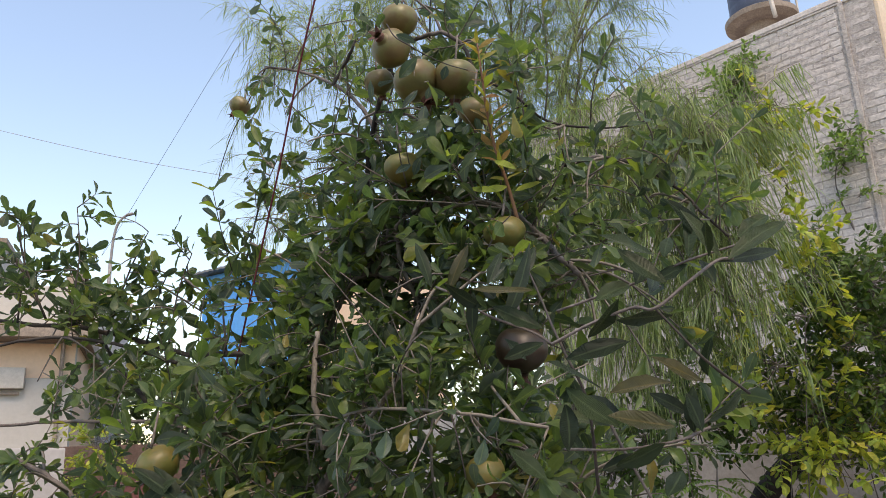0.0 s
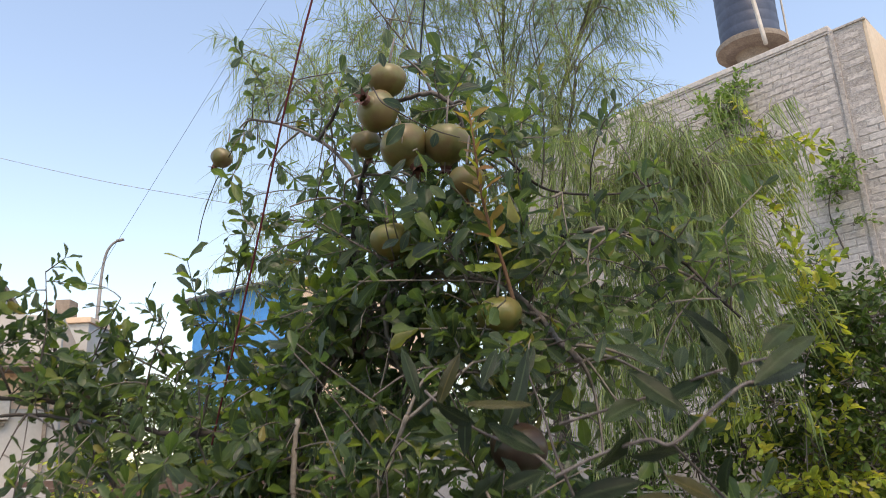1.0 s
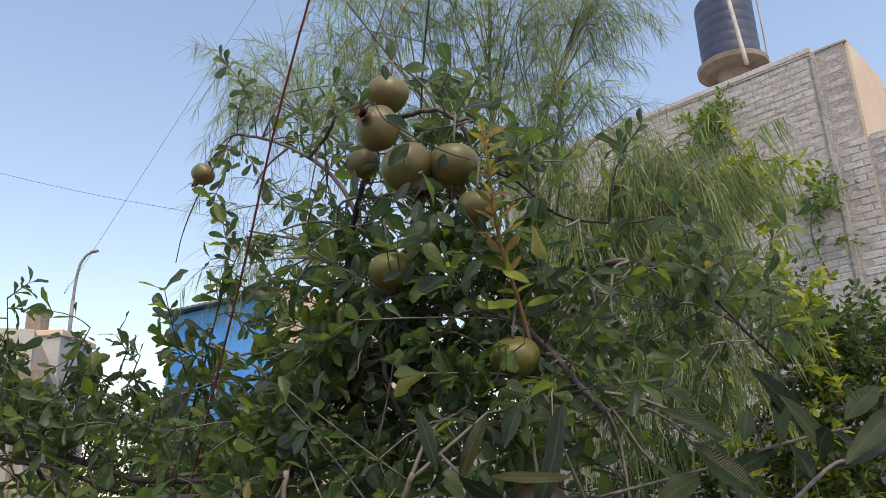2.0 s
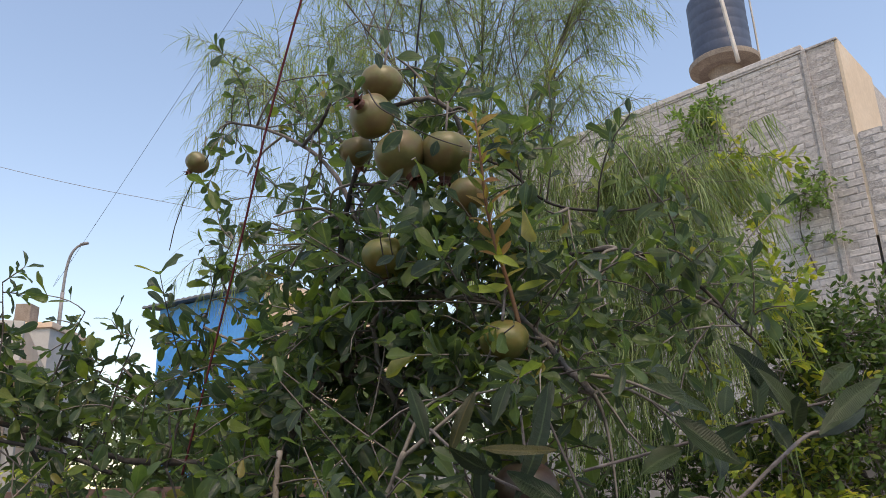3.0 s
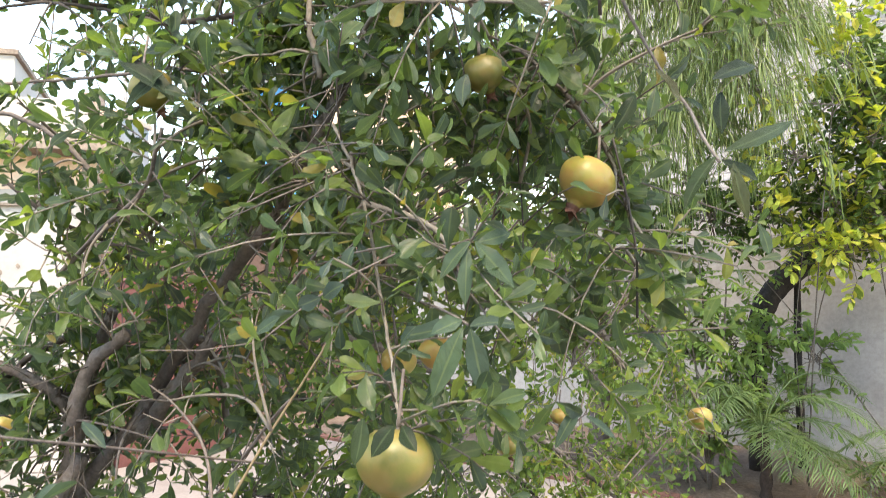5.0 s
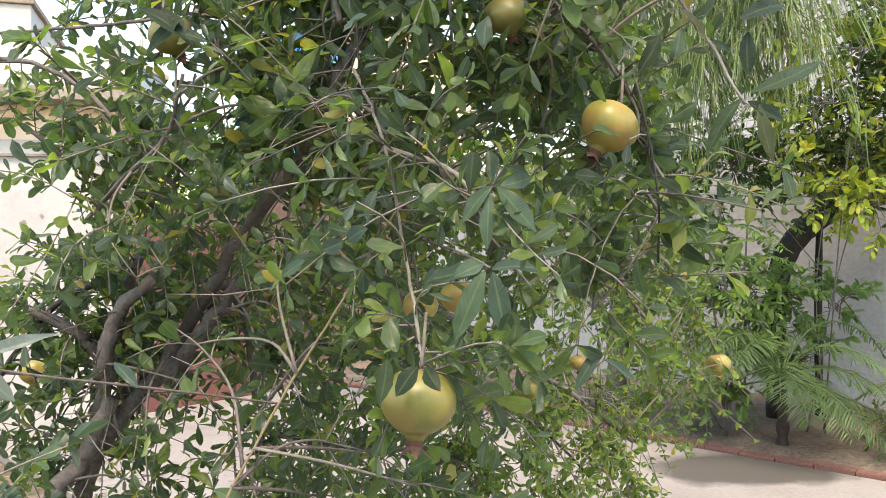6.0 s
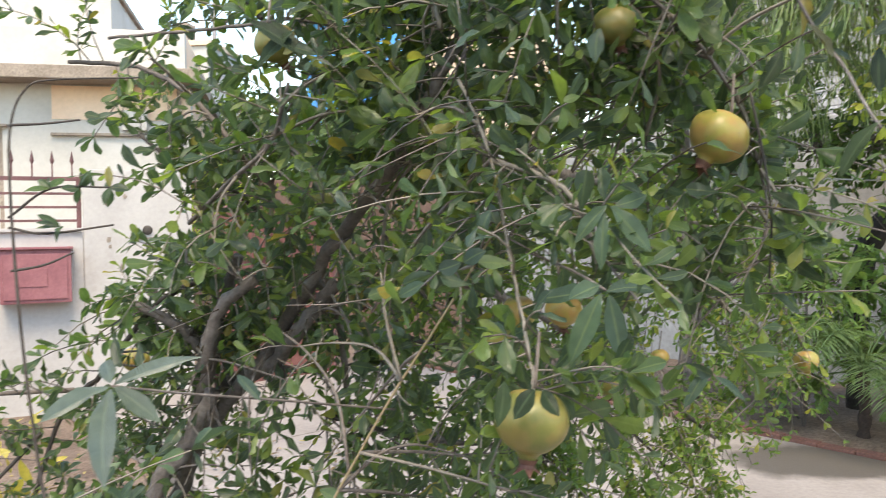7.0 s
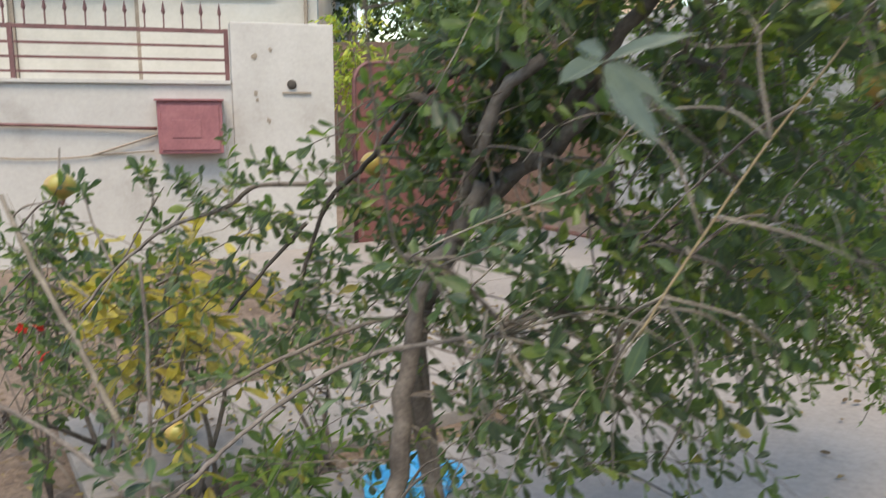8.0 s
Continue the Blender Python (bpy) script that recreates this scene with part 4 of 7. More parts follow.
def clump(centre, r, count, style):
    """Side branches reaching into a clump of leaves, each with its twigs."""
    c = np.array(centre)
    S = np.array(SAMPLES)
    near = np.argsort(((S - c) ** 2).sum(1))[:14]
    low = c[2] < 1.42
    upper_left = c[2] > 2.0 and c[0] < -0.1
    right_edge = c[2] > 1.75 and c[0] > 0.15
    size = (0.041 if low else 0.047) if style == "dark" else 0.033
    if style == "dark" and c[2] > 1.8 and c[0] > -0.4 and r > 0.1:
        count += 1
    if style == "dark" and c[2] > 2.13 and c[0] < 0.04:
        count = max(1, count - 1)
    if style == "dark" and c[0] < -0.42 and c[2] > 1.5:
        count = max(1, count // 2)
    if style == "dark" and c[0] < -0.3 and 1.2 < c[2] < 1.85 and count > 1:
        count -= 1
    if style == "dark" and right_edge:
        count = 1
    per = 5 if style == "far_lit" else 1 if upper_left or right_edge or (c[0] < -0.42 and c[2] > 1.5) else 2 if c[2] > 2.13 or c[2] < 1.0 or c[0] < -0.3 else 3
    for _ in range(count):
        a = S[near[prng.integers(len(near))]]
        b = c + rand_dir(prng) * r * prng.uniform(0.3, 1.0)
        gap = np.linalg.norm(b - a)
        bow = rand_dir(prng) * 0.12 * gap + UP * 0.1 * gap
        path = [a, a * 0.6 + b * 0.4 + bow, a * 0.25 + b * 0.75 + bow * 0.7, b]
        fine = smooth_path(path, 4)
        TWIGS.append((fine, 0.0029, 0.0014))
        along = unit(b - a)
        for _ in range(1 if low else 0):
            k = int(prng.integers(1, len(fine)))
            way = unit(along * 0.4 + rand_dir(prng) - UP * 0.2) * prng.uniform(0.05, 0.14)
            TWIGS.append(([fine[k], fine[k] + way * 0.5 + rand_dir(prng) * 0.012, fine[k] + way], 0.0013, 0.0006))
        for _ in range(per):
            k = int(prng.integers(len(fine) // 2, len(fine)))
            d = along * 0.5 + rand_dir(prng) * 0.9 + UP * (0.25 if style == "dark" else -0.3)
            spur_twig(prng, fine[k], d, prng.uniform(0.06, 0.19), int(prng.integers(3, 7)), size, BATCH[style], TWIGS, droop=0.25 if style == "dark" else 0.5)


def near_twig(material, r0, r1, points):
    into_tree(tubes("twig", [(smooth_path(points, 6), r0 * 0.7, r1 * 0.7)], material, 8, 0.15, 5), "slender side twig")


NEAR = [0]


def near_leaf(foot, tip, width, material=None, lift=0.12):
    """One long leaf of its own, from foot to tip."""
    NEAR[0] += 1
    rng = np.random.default_rng(NEAR[0])
    a, b = np.array(foot), np.array(tip)
    d = b - a
    L = np.linalg.norm(d)
    n = UP * lift + np.array((0, -0.75, 0)) + rng.normal(size=3) * 0.25
    curl = rng.uniform(0.04, 0.2)
    v, f, uv = leaf_data([a], [d], [n], [L], [width * 0.9], [curl], FULL, 0.34, 0.35, rng)
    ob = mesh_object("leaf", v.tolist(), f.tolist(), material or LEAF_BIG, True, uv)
    into_tree(ob, "bronze-tinged leaf" if material is LEAF_BRONZE else "")


def star_calyx(bm, r, length):
    """The crown of the fruit: a short tube with six pointed lobes, along +z from the rind."""
    k = 12
    rows = [(r * 0.34, 0.0), (r * 0.25, length * 0.35), (r * 0.30, length * 0.6)]
    rings = [[bm.verts.new((q * math.cos(2 * math.pi * i / k), q * math.sin(2 * math.pi * i / k), z)) for i in range(k)] for q, z in rows]
    for a, b in zip(rings, rings[1:]):
        for i in range(k):
            bm.faces.new((a[i], a[(i + 1) % k], b[(i + 1) % k], b[i]))
    for i in range(0, k, 2):
        ang = 2 * math.pi * (i + 1) / k
        tip = bm.verts.new((r * 0.62 * math.cos(ang), r * 0.62 * math.sin(ang), length * 1.05))
        a, m, b = rings[-1][i], rings[-1][(i + 1) % k], rings[-1][(i + 2) % k]
        bm.faces.new((a, m, tip))
        bm.faces.new((m, b, tip))
        inner = bm.verts.new((r * 0.2 * math.cos(ang), r * 0.2 * math.sin(ang), length * 0.55))
        bm.faces.new((b, inner, tip))
        bm.faces.new((inner, a, tip))


FRUIT_WORDS = {"green_yellow_rind": "smooth green-yellow pomegranate hanging on its twig", "olive_brown_rind": "olive-tan pomegranate with a dusty rind among leaves", "yellow_ripe_rind": "ripe yellow-orange pomegranate among the leaves", "russet_rind": "dark russet-brown pomegranate in leaf shade"}
COUNT = [0]


def pomegranate(centre, r, material, axis, view_clear=0.85):
    COUNT[0] += 1
    rng = random.Random(COUNT[0])
    ob = new("pomegranate")
    ax = Vector(axis).normalized()
    ob.matrix_world = Matrix.Translation(centre) @ ax.to_track_quat("Z", "Y").to_matrix().to_4x4()
    tagged(ob, FRUIT_WORDS[material.name], "pomegranate", "pomegranates on the tree")
    bm = bmesh.new()
    bmesh.ops.create_uvsphere(bm, u_segments=36, v_segments=22, radius=r)
    ph = rng.uniform(0, 6)
    for v in bm.verts:
        x, y, z = v.co
        a = math.atan2(y, x)
        u = z / r
        facet = 1 + 0.028 * math.cos(6 * a + ph) * (1 - u * u) + 0.05 * noise.noise(Vector((x, y, z)) * (1.1 / r) + Vector((COUNT[0], 0, 0)))
        wide = 1.04 - 0.05 * u
        z = z * 0.92
        if u < -0.85:
            z += r * 0.5 * (-0.85 - u)
        v.co = Vector((x * facet * wide, y * facet * wide, z))
    # the neck under the calyx
    k = 14
    rows = [(0.44, 0.80), (0.32, 0.90), (0.26, 0.98), (0.25, 1.08)]
    rings = [[bm.verts.new((r * q * math.cos(2 * math.pi * i / k), r * q * math.sin(2 * math.pi * i / k), r * h)) for i in range(k)] for q, h in rows]
    for lo, hi in zip(rings, rings[1:]):
        for i in range(k):
            bm.faces.new((lo[i], lo[(i + 1) % k], hi[(i + 1) % k], hi[i]))
    part("rind", bm, material, ob, smooth=True)
    bm = bmesh.new()
    star_calyx(bm, r * 0.86, r * 0.42)
    bmesh.ops.translate(bm, verts=bm.verts, vec=(0, 0, r * 1.03))
    part("calyx", bm, CALYX if r > 0.02 else material, ob, "brown pointed calyx", smooth=False)
    # stalk up to the twig
    end = ob.matrix_world.inverted() @ (Vector(centre) - ax * r * 1.05 + Vector((rng.uniform(-0.01, 0.01), 0.015, 0.05)))
    foot = Vector((0, 0, -r * 0.9))
    stalk = tubes("stalk", [(smooth_path([tuple(foot), tuple((foot + end) / 2), tuple(end)], 3), 0.0022, 0.0018)], BARK, 6)
    stalk.parent = ob
    FREE.append((np.array(centre), r, view_clear))


limb('trunk', BARK, 0.0180, 0.0090, '', [(-0.835, 1.593, 0.719), (-0.765, 1.552, 0.891), (-0.683, 1.512, 1.022), (-0.559, 1.477, 1.153), (-0.406, 1.416, 1.355), (-0.284, 1.361, 1.489), (-0.212, 1.320, 1.592), (-0.158, 1.327, 1.700)])
limb('trunk', BARK, 0.0150, 0.0090, '', [(-0.818, 1.605, 0.726), (-0.715, 1.508, 1.012), (-0.665, 1.485, 1.152), (-0.626, 1.470, 1.277), (-0.592, 1.455, 1.347)])
limb('limb', BARK, 0.0130, 0.0080, '', [(-0.665, 1.485, 1.152), (-0.690, 1.462, 1.196), (-0.713, 1.439, 1.224), (-0.800, 1.449, 1.259)])
limb('trunk', BARK, 0.0220, 0.0140, '', [(-0.812, 1.408, 0.401), (-0.801, 1.415, 0.530), (-0.779, 1.425, 0.768), (-0.758, 1.440, 0.919), (-0.701, 1.451, 0.994), (-0.653, 1.465, 1.098)])
limb('limb', BARK, 0.0048, 0.0055, '', [(-0.607, 0.939, 1.064), (-0.587, 0.985, 1.045), (-0.570, 1.048, 1.013), (-0.546, 1.245, 0.887)])
limb('limb', BARK, 0.0049, 0.0054, 'bare', [(-0.907, 0.833, 0.732), (-0.863, 0.856, 0.776), (-0.825, 0.897, 0.818), (-0.762, 0.960, 0.872), (-0.690, 1.011, 0.909), (-0.602, 1.104, 0.913), (-0.546, 1.245, 0.887)])
limb('limb', BARK, 0.0050, 0.0080, 'few', [(-1.475, 1.361, 0.812), (-1.413, 1.397, 0.898), (-1.319, 1.444, 0.982), (-1.188, 1.474, 1.030), (-1.115, 1.474, 1.075), (-0.976, 1.519, 1.079)])
limb('limb', BARK_DARK, 0.0060, 0.0090, '', [(-1.035, 1.449, 0.816), (-1.001, 1.450, 0.932), (-0.957, 1.467, 1.054), (-0.886, 1.481, 1.123), (-0.768, 1.457, 1.247), (-0.653, 1.454, 1.315)])
limb('limb', BARK_DARK, 0.0040, 0.0060, 'few', [(-1.131, 1.370, 0.840), (-1.064, 1.408, 0.926), (-0.996, 1.446, 1.011)])
limb('limb', BARK, 0.0050, 0.0070, 'few', [(-1.147, 1.173, 0.677), (-1.067, 1.263, 0.736), (-0.959, 1.362, 0.791), (-0.860, 1.453, 0.824), (-0.773, 1.535, 0.828)])
limb('limb', BARK, 0.0072, 0.0050, 'bare', [(-1.256, 1.247, 0.411), (-1.262, 1.286, 0.625), (-1.280, 1.318, 0.818), (-1.298, 1.335, 0.935)])
limb('limb', BARK_PALE, 0.0100, 0.0070, 'few', [(-1.426, 1.422, 0.494), (-1.518, 1.426, 0.664), (-1.648, 1.426, 0.882), (-1.728, 1.431, 1.039)])
limb('limb', BARK, 0.0072, 0.0065, 'bare', [(-1.512, 1.119, 0.725), (-1.392, 1.146, 0.665), (-1.281, 1.166, 0.586), (-1.189, 1.178, 0.496)])
limb('limb', BARK, 0.0140, 0.0100, '', [(-0.652, 1.422, 1.146), (-0.609, 1.402, 1.247), (-0.531, 1.385, 1.310)])
limb('limb', BARK, 0.0160, 0.0110, '', [(-0.679, 1.562, 1.088), (-0.555, 1.483, 1.140), (-0.472, 1.439, 1.215), (-0.401, 1.425, 1.301)])
limb('limb', BARK, 0.0080, 0.0060, '', [(-0.244, 1.508, 1.852), (-0.198, 1.450, 1.932), (-0.154, 1.393, 1.981), (-0.117, 1.381, 1.987), (-0.067, 1.377, 1.967), (-0.022, 1.379, 1.931)])
limb('limb', BARK, 0.0060, 0.0040, '', [(-0.117, 1.381, 1.987), (-0.100, 1.376, 2.032), (-0.091, 1.385, 2.069)])
limb('limb', BARK_PALE, 0.0050, 0.0045, '', [(-0.038, 1.368, 1.931), (-0.061, 1.350, 1.984), (-0.069, 1.347, 2.026), (-0.070, 1.345, 2.064), (-0.019, 1.336, 2.093), (0.072, 1.298, 2.082)])
limb('limb', BARK, 0.0070, 0.0070, '', [(0.072, 1.298, 2.082), (0.124, 1.265, 2.058), (0.162, 1.248, 2.014), (0.190, 1.193, 1.959), (0.218, 1.174, 1.921)])
limb('limb', BARK, 0.0062, 0.0060, 'few', [(-0.064, 1.326, 2.410), (-0.021, 1.297, 2.404), (0.023, 1.277, 2.401), (0.061, 1.286, 2.376), (0.077, 1.302, 2.327)])
limb('limb', BARK_DARK, 0.0090, 0.0060, 'few', [(-0.141, 1.563, 2.008), (-0.143, 1.491, 2.131), (-0.131, 1.436, 2.234), (-0.102, 1.376, 2.320), (-0.064, 1.326, 2.410)])
limb('limb', BARK, 0.0040, 0.0070, 'few', [(-0.411, 1.686, 2.582), (-0.323, 1.647, 2.544), (-0.226, 1.569, 2.465), (-0.151, 1.497, 2.368), (-0.106, 1.449, 2.257)])
limb('limb', BARK_DARK, 0.0016, 0.0022, 'none', [(-0.583, 1.893, 2.365), (-0.568, 1.875, 2.419), (-0.530, 1.833, 2.484), (-0.489, 1.797, 2.532), (-0.444, 1.743, 2.571), (-0.407, 1.687, 2.582)])
limb('limb', BARK_DARK, 0.0022, 0.0040, 'few', [(0.400, 1.334, 2.242), (0.337, 1.319, 2.221), (0.262, 1.290, 2.210), (0.193, 1.266, 2.217), (0.137, 1.241, 2.259), (0.097, 1.235, 2.277)])
limb('limb', BARK_DARK, 0.0030, 0.0050, 'few', [(0.456, 1.210, 1.980), (0.422, 1.217, 2.023), (0.397, 1.233, 2.067), (0.343, 1.239, 2.111), (0.285, 1.242, 2.133), (0.217, 1.263, 2.131)])
limb('limb', BARK_DARK, 0.0030, 0.0050, 'few', [(0.295, 1.356, 2.012), (0.245, 1.329, 2.059), (0.204, 1.308, 2.090), (0.172, 1.297, 2.122), (0.109, 1.307, 2.154)])
limb('limb', BARK_DARK, 0.0040, 0.0060, 'few', [(-0.136, 1.320, 2.426), (-0.165, 1.361, 2.397), (-0.226, 1.569, 2.465)])
limb('limb', BARK_DARK, 0.0060, 0.0090, 'up', [(-0.962, 1.580, 1.981), (-0.847, 1.590, 1.963), (-0.755, 1.575, 1.954), (-0.618, 1.559, 1.917), (-0.499, 1.522, 1.879), (-0.325, 1.451, 1.860), (-0.220, 1.399, 1.802)])
limb('limb', BARK_DARK, 0.0040, 0.0060, 'up', [(-0.890, 1.501, 1.903), (-0.759, 1.501, 1.919), (-0.640, 1.510, 1.903), (-0.502, 1.477, 1.857)])
limb('limb', BARK, 0.0040, 0.0060, 'up', [(-0.833, 1.442, 1.749), (-0.691, 1.446, 1.754), (-0.546, 1.402, 1.747), (-0.439, 1.356, 1.739), (-0.358, 1.344, 1.719)])
limb('limb', BARK_DARK, 0.0050, 0.0070, 'up', [(-0.762, 1.611, 2.082), (-0.740, 1.609, 1.983), (-0.664, 1.568, 1.881), (-0.558, 1.495, 1.783)])
limb('limb', BARK_DARK, 0.0030, 0.0040, 'up', [(-0.872, 1.532, 2.163), (-0.859, 1.558, 2.073), (-0.812, 1.569, 1.967)])
limb('limb', BARK_PALE, 0.0030, 0.0028, '', [(-0.130, 1.113, 1.723), (-0.081, 1.092, 1.730), (-0.021, 1.085, 1.726), (0.046, 1.069, 1.717), (0.142, 1.027, 1.695)])
limb('limb', BARK_PALE, 0.0050, 0.0060, '', [(-0.196, 1.277, 1.869), (-0.199, 1.264, 1.805), (-0.194, 1.258, 1.752), (-0.181, 1.257, 1.684)])
limb('limb', BARK_PALE, 0.0040, 0.0040, '', [(-0.021, 1.132, 1.854), (-0.044, 1.146, 1.801), (-0.063, 1.135, 1.761), (-0.108, 1.169, 1.711)])
limb('limb', BARK_PALE, 0.0028, 0.0024, '', [(-0.136, 1.128, 1.585), (-0.111, 1.110, 1.533), (-0.087, 1.083, 1.466), (-0.066, 1.054, 1.365), (-0.046, 0.996, 1.289), (-0.032, 0.937, 1.236), (-0.031, 0.917, 1.223)])
limb('limb', STEM_TAN, 0.0023, 0.0026, 'bare', [(-0.081, 1.113, 1.401), (-0.150, 1.104, 1.289), (-0.223, 1.095, 1.176), (-0.303, 1.084, 1.035), (-0.347, 1.079, 0.951)])
limb('limb', BARK_PALE, 0.0035, 0.0050, '', [(0.037, 1.046, 1.350), (0.011, 1.064, 1.424), (-0.031, 1.089, 1.456), (-0.094, 1.112, 1.478)])
limb('limb', BARK, 0.0040, 0.0040, '', [(0.111, 1.158, 1.682), (0.170, 1.185, 1.628), (0.201, 1.209, 1.595), (0.232, 1.222, 1.547), (0.243, 1.223, 1.505)])
limb('limb', BARK, 0.0020, 0.0030, '', [(0.162, 1.162, 1.260), (0.199, 1.166, 1.303), (0.246, 1.192, 1.353), (0.260, 1.205, 1.420), (0.250, 1.224, 1.490)])
limb('limb', BARK_DARK, 0.0016, 0.0018, 'few', [(0.104, 1.205, 1.348), (0.110, 1.217, 1.455), (0.105, 1.237, 1.575), (0.103, 1.258, 1.667)])
limb('limb', BARK_PALE, 0.0030, 0.0040, '', [(-0.091, 1.113, 1.474), (-0.151, 1.327, 1.569), (-0.280, 1.362, 1.453), (-0.315, 1.407, 1.315)])
limb('limb', BARK, 0.0060, 0.0080, '', [(-0.913, 1.439, 1.709), (-0.770, 1.435, 1.691), (-0.661, 1.428, 1.630), (-0.574, 1.438, 1.525), (-0.516, 1.444, 1.465)])
limb('limb', BARK_DARK, 0.0050, 0.0070, '', [(-0.754, 1.406, 1.566), (-0.667, 1.416, 1.496), (-0.595, 1.435, 1.466), (-0.536, 1.462, 1.407)])
limb('limb', BARK, 0.0040, 0.0060, '', [(-0.394, 1.198, 1.604), (-0.441, 1.242, 1.524), (-0.525, 1.282, 1.471), (-0.642, 1.368, 1.406)])
limb('limb', BARK, 0.0060, 0.0090, '', [(-0.432, 1.593, 1.070), (-0.451, 1.592, 1.223), (-0.475, 1.539, 1.292), (-0.495, 1.506, 1.252)])
limb('limb', BARK, 0.0080, 0.0130, 'far_lit', [(0.449, 2.504, 1.131), (0.278, 2.385, 1.399), (0.088, 2.161, 1.500), (-0.086, 1.839, 1.519), (-0.229, 1.469, 1.528)])
limb('limb', BARK, 0.0060, 0.0120, 'far_lit', [(0.409, 2.497, 0.765), (0.238, 2.377, 0.921), (0.081, 2.258, 1.035), (-0.083, 2.038, 1.179), (-0.219, 1.720, 1.279), (-0.324, 1.507, 1.312)])
limb('limb', BARK, 0.0050, 0.0100, 'far_lit', [(0.688, 2.633, 1.013), (0.594, 2.572, 1.192), (0.485, 2.510, 1.331), (0.310, 2.389, 1.415), (0.147, 2.219, 1.481)])
limb('limb', BARK_DARK, 0.0060, 0.0100, 'far_lit', [(-0.007, 2.045, 0.791), (-0.106, 1.933, 0.875), (-0.219, 1.819, 0.916), (-0.340, 1.704, 0.956), (-0.476, 1.587, 1.028)])
limb('limb', BARK_DARK, 0.0050, 0.0090, 'far_lit', [(0.287, 2.281, 0.696), (0.138, 2.264, 0.851), (-0.008, 2.146, 0.965), (-0.181, 1.925, 1.072), (-0.337, 1.706, 1.165)])
limb('limb', BARK_DARK, 0.0070, 0.0060, 'far_lit', [(-0.563, 2.077, 0.539), (-0.359, 2.004, 1.073), (-0.208, 1.924, 1.374), (-0.167, 1.879, 1.500)])
limb('limb', BARK_DARK, 0.0032, 0.0014, 'spray', [(-0.74, 1.52, 1.94), (-0.735, 1.53, 2.08), (-0.76, 1.55, 2.20)])
limb('limb', BARK_DARK, 0.0032, 0.0014, 'spray', [(-0.66, 1.52, 1.92), (-0.63, 1.53, 2.05), (-0.605, 1.55, 2.14)])
limb('limb', BARK_DARK, 0.0032, 0.0014, 'spray', [(-0.53, 1.50, 1.88), (-0.515, 1.50, 2.0), (-0.50, 1.52, 2.08)])
limb('limb', BARK_DARK, 0.0036, 0.0014, 'spray', [(-0.41, 1.46, 1.86), (-0.395, 1.53, 2.05), (-0.375, 1.56, 2.2), (-0.34, 1.57, 2.31)])
limb('limb', BARK_DARK, 0.0032, 0.0014, 'spray', [(-0.86, 1.55, 1.96), (-0.86, 1.55, 2.08), (-0.885, 1.57, 2.2)])
limb('limb', BARK_DARK, 0.0030, 0.0014, 'spray', [(-0.59, 1.54, 1.90), (-0.575, 1.55, 2.0), (-0.56, 1.56, 2.06)])

pomegranate((-0.052, 1.268, 2.425), 0.0322, RIND_OLIVE, (-0.2, 0.3, -1))
pomegranate((-0.066, 1.239, 2.353), 0.0334, RIND_OLIVE, (-0.42, -0.87, 0.1))
pomegranate((-0.098, 1.337, 2.342), 0.0261, RIND_OLIVE, (0.2, 0.4, -1), 0.6)
pomegranate((-0.023, 1.240, 2.288), 0.0377, RIND_OLIVE, (0.45, -0.1, -0.9))
pomegranate((0.044, 1.240, 2.289), 0.0361, RIND_OLIVE, (-0.05, 0.2, -1))
pomegranate((0.074, 1.195, 2.206), 0.0262, RIND_OLIVE, (0, 0.5, -1))
pomegranate((-0.050, 1.258, 2.138), 0.0303, RIND_GREEN, (0.1, 0.4, -1))
pomegranate((0.110, 1.181, 1.993), 0.0299, RIND_GREEN, (0.1, 0.5, -1), 0.6)
pomegranate((-0.505, 1.804, 2.543), 0.0254, RIND_OLIVE, (-0.55, -0.1, -0.85))
pomegranate((0.121, 1.128, 1.807), 0.0355, RIND_RUSSET, (0, 0.4, -1), 0.0)
pomegranate((0.062, 1.116, 1.642), 0.0261, RIND_GREEN, (0.3, 0.5, -1))
pomegranate((0.193, 1.167, 1.505), 0.0363, RIND_YELLOW, (-0.45, -0.1, -0.75))
pomegranate((-0.425, 1.229, 1.670), 0.0306, RIND_GREEN, (0.3, 0.5, -1), 0.2)
pomegranate((-0.032, 0.906, 1.198), 0.0363, RIND_GREEN, (-0.1, -0.1, -1))
pomegranate((-0.003, 1.092, 1.290), 0.0214, RIND_YELLOW, (0, 0.3, -1), 0.6)
pomegranate((0.696, 2.634, 0.973), 0.0366, RIND_YELLOW, (0.1, -0.1, -1))
pomegranate((0.095, 2.310, 0.952), 0.0312, RIND_YELLOW, (0.2, 0.3, -1))
pomegranate((0.203, 2.578, 1.452), 0.0261, RIND_YELLOW, (0.1, 0.3, -1), 0.6)
pomegranate((-0.970, 1.730, 1.105), 0.0308, RIND_YELLOW, (0.1, -0.2, -1))
pomegranate((-0.433, 1.695, 1.258), 0.0267, RIND_YELLOW, (0.2, 0.2, -1), 0.6)
pomegranate((-0.532, 1.783, 1.224), 0.0247, RIND_YELLOW, (0.2, 0.2, -1), 0.6)
pomegranate((-1.606, 1.474, 1.058), 0.0308, RIND_YELLOW, (0.2, -0.2, -1), 0.6)
pomegranate((-0.530, 1.721, 1.112), 0.0244, RIND_GREEN, (0.2, 0.2, -1), 0.6)
pomegranate((-1.150, 1.221, 0.654), 0.0203, RIND_YELLOW, (0.2, -0.2, -1), 0.6)
pomegranate((0.251, 2.480, 1.005), 0.0250, RIND_YELLOW, (0.1, 0.2, -1), 0.6)
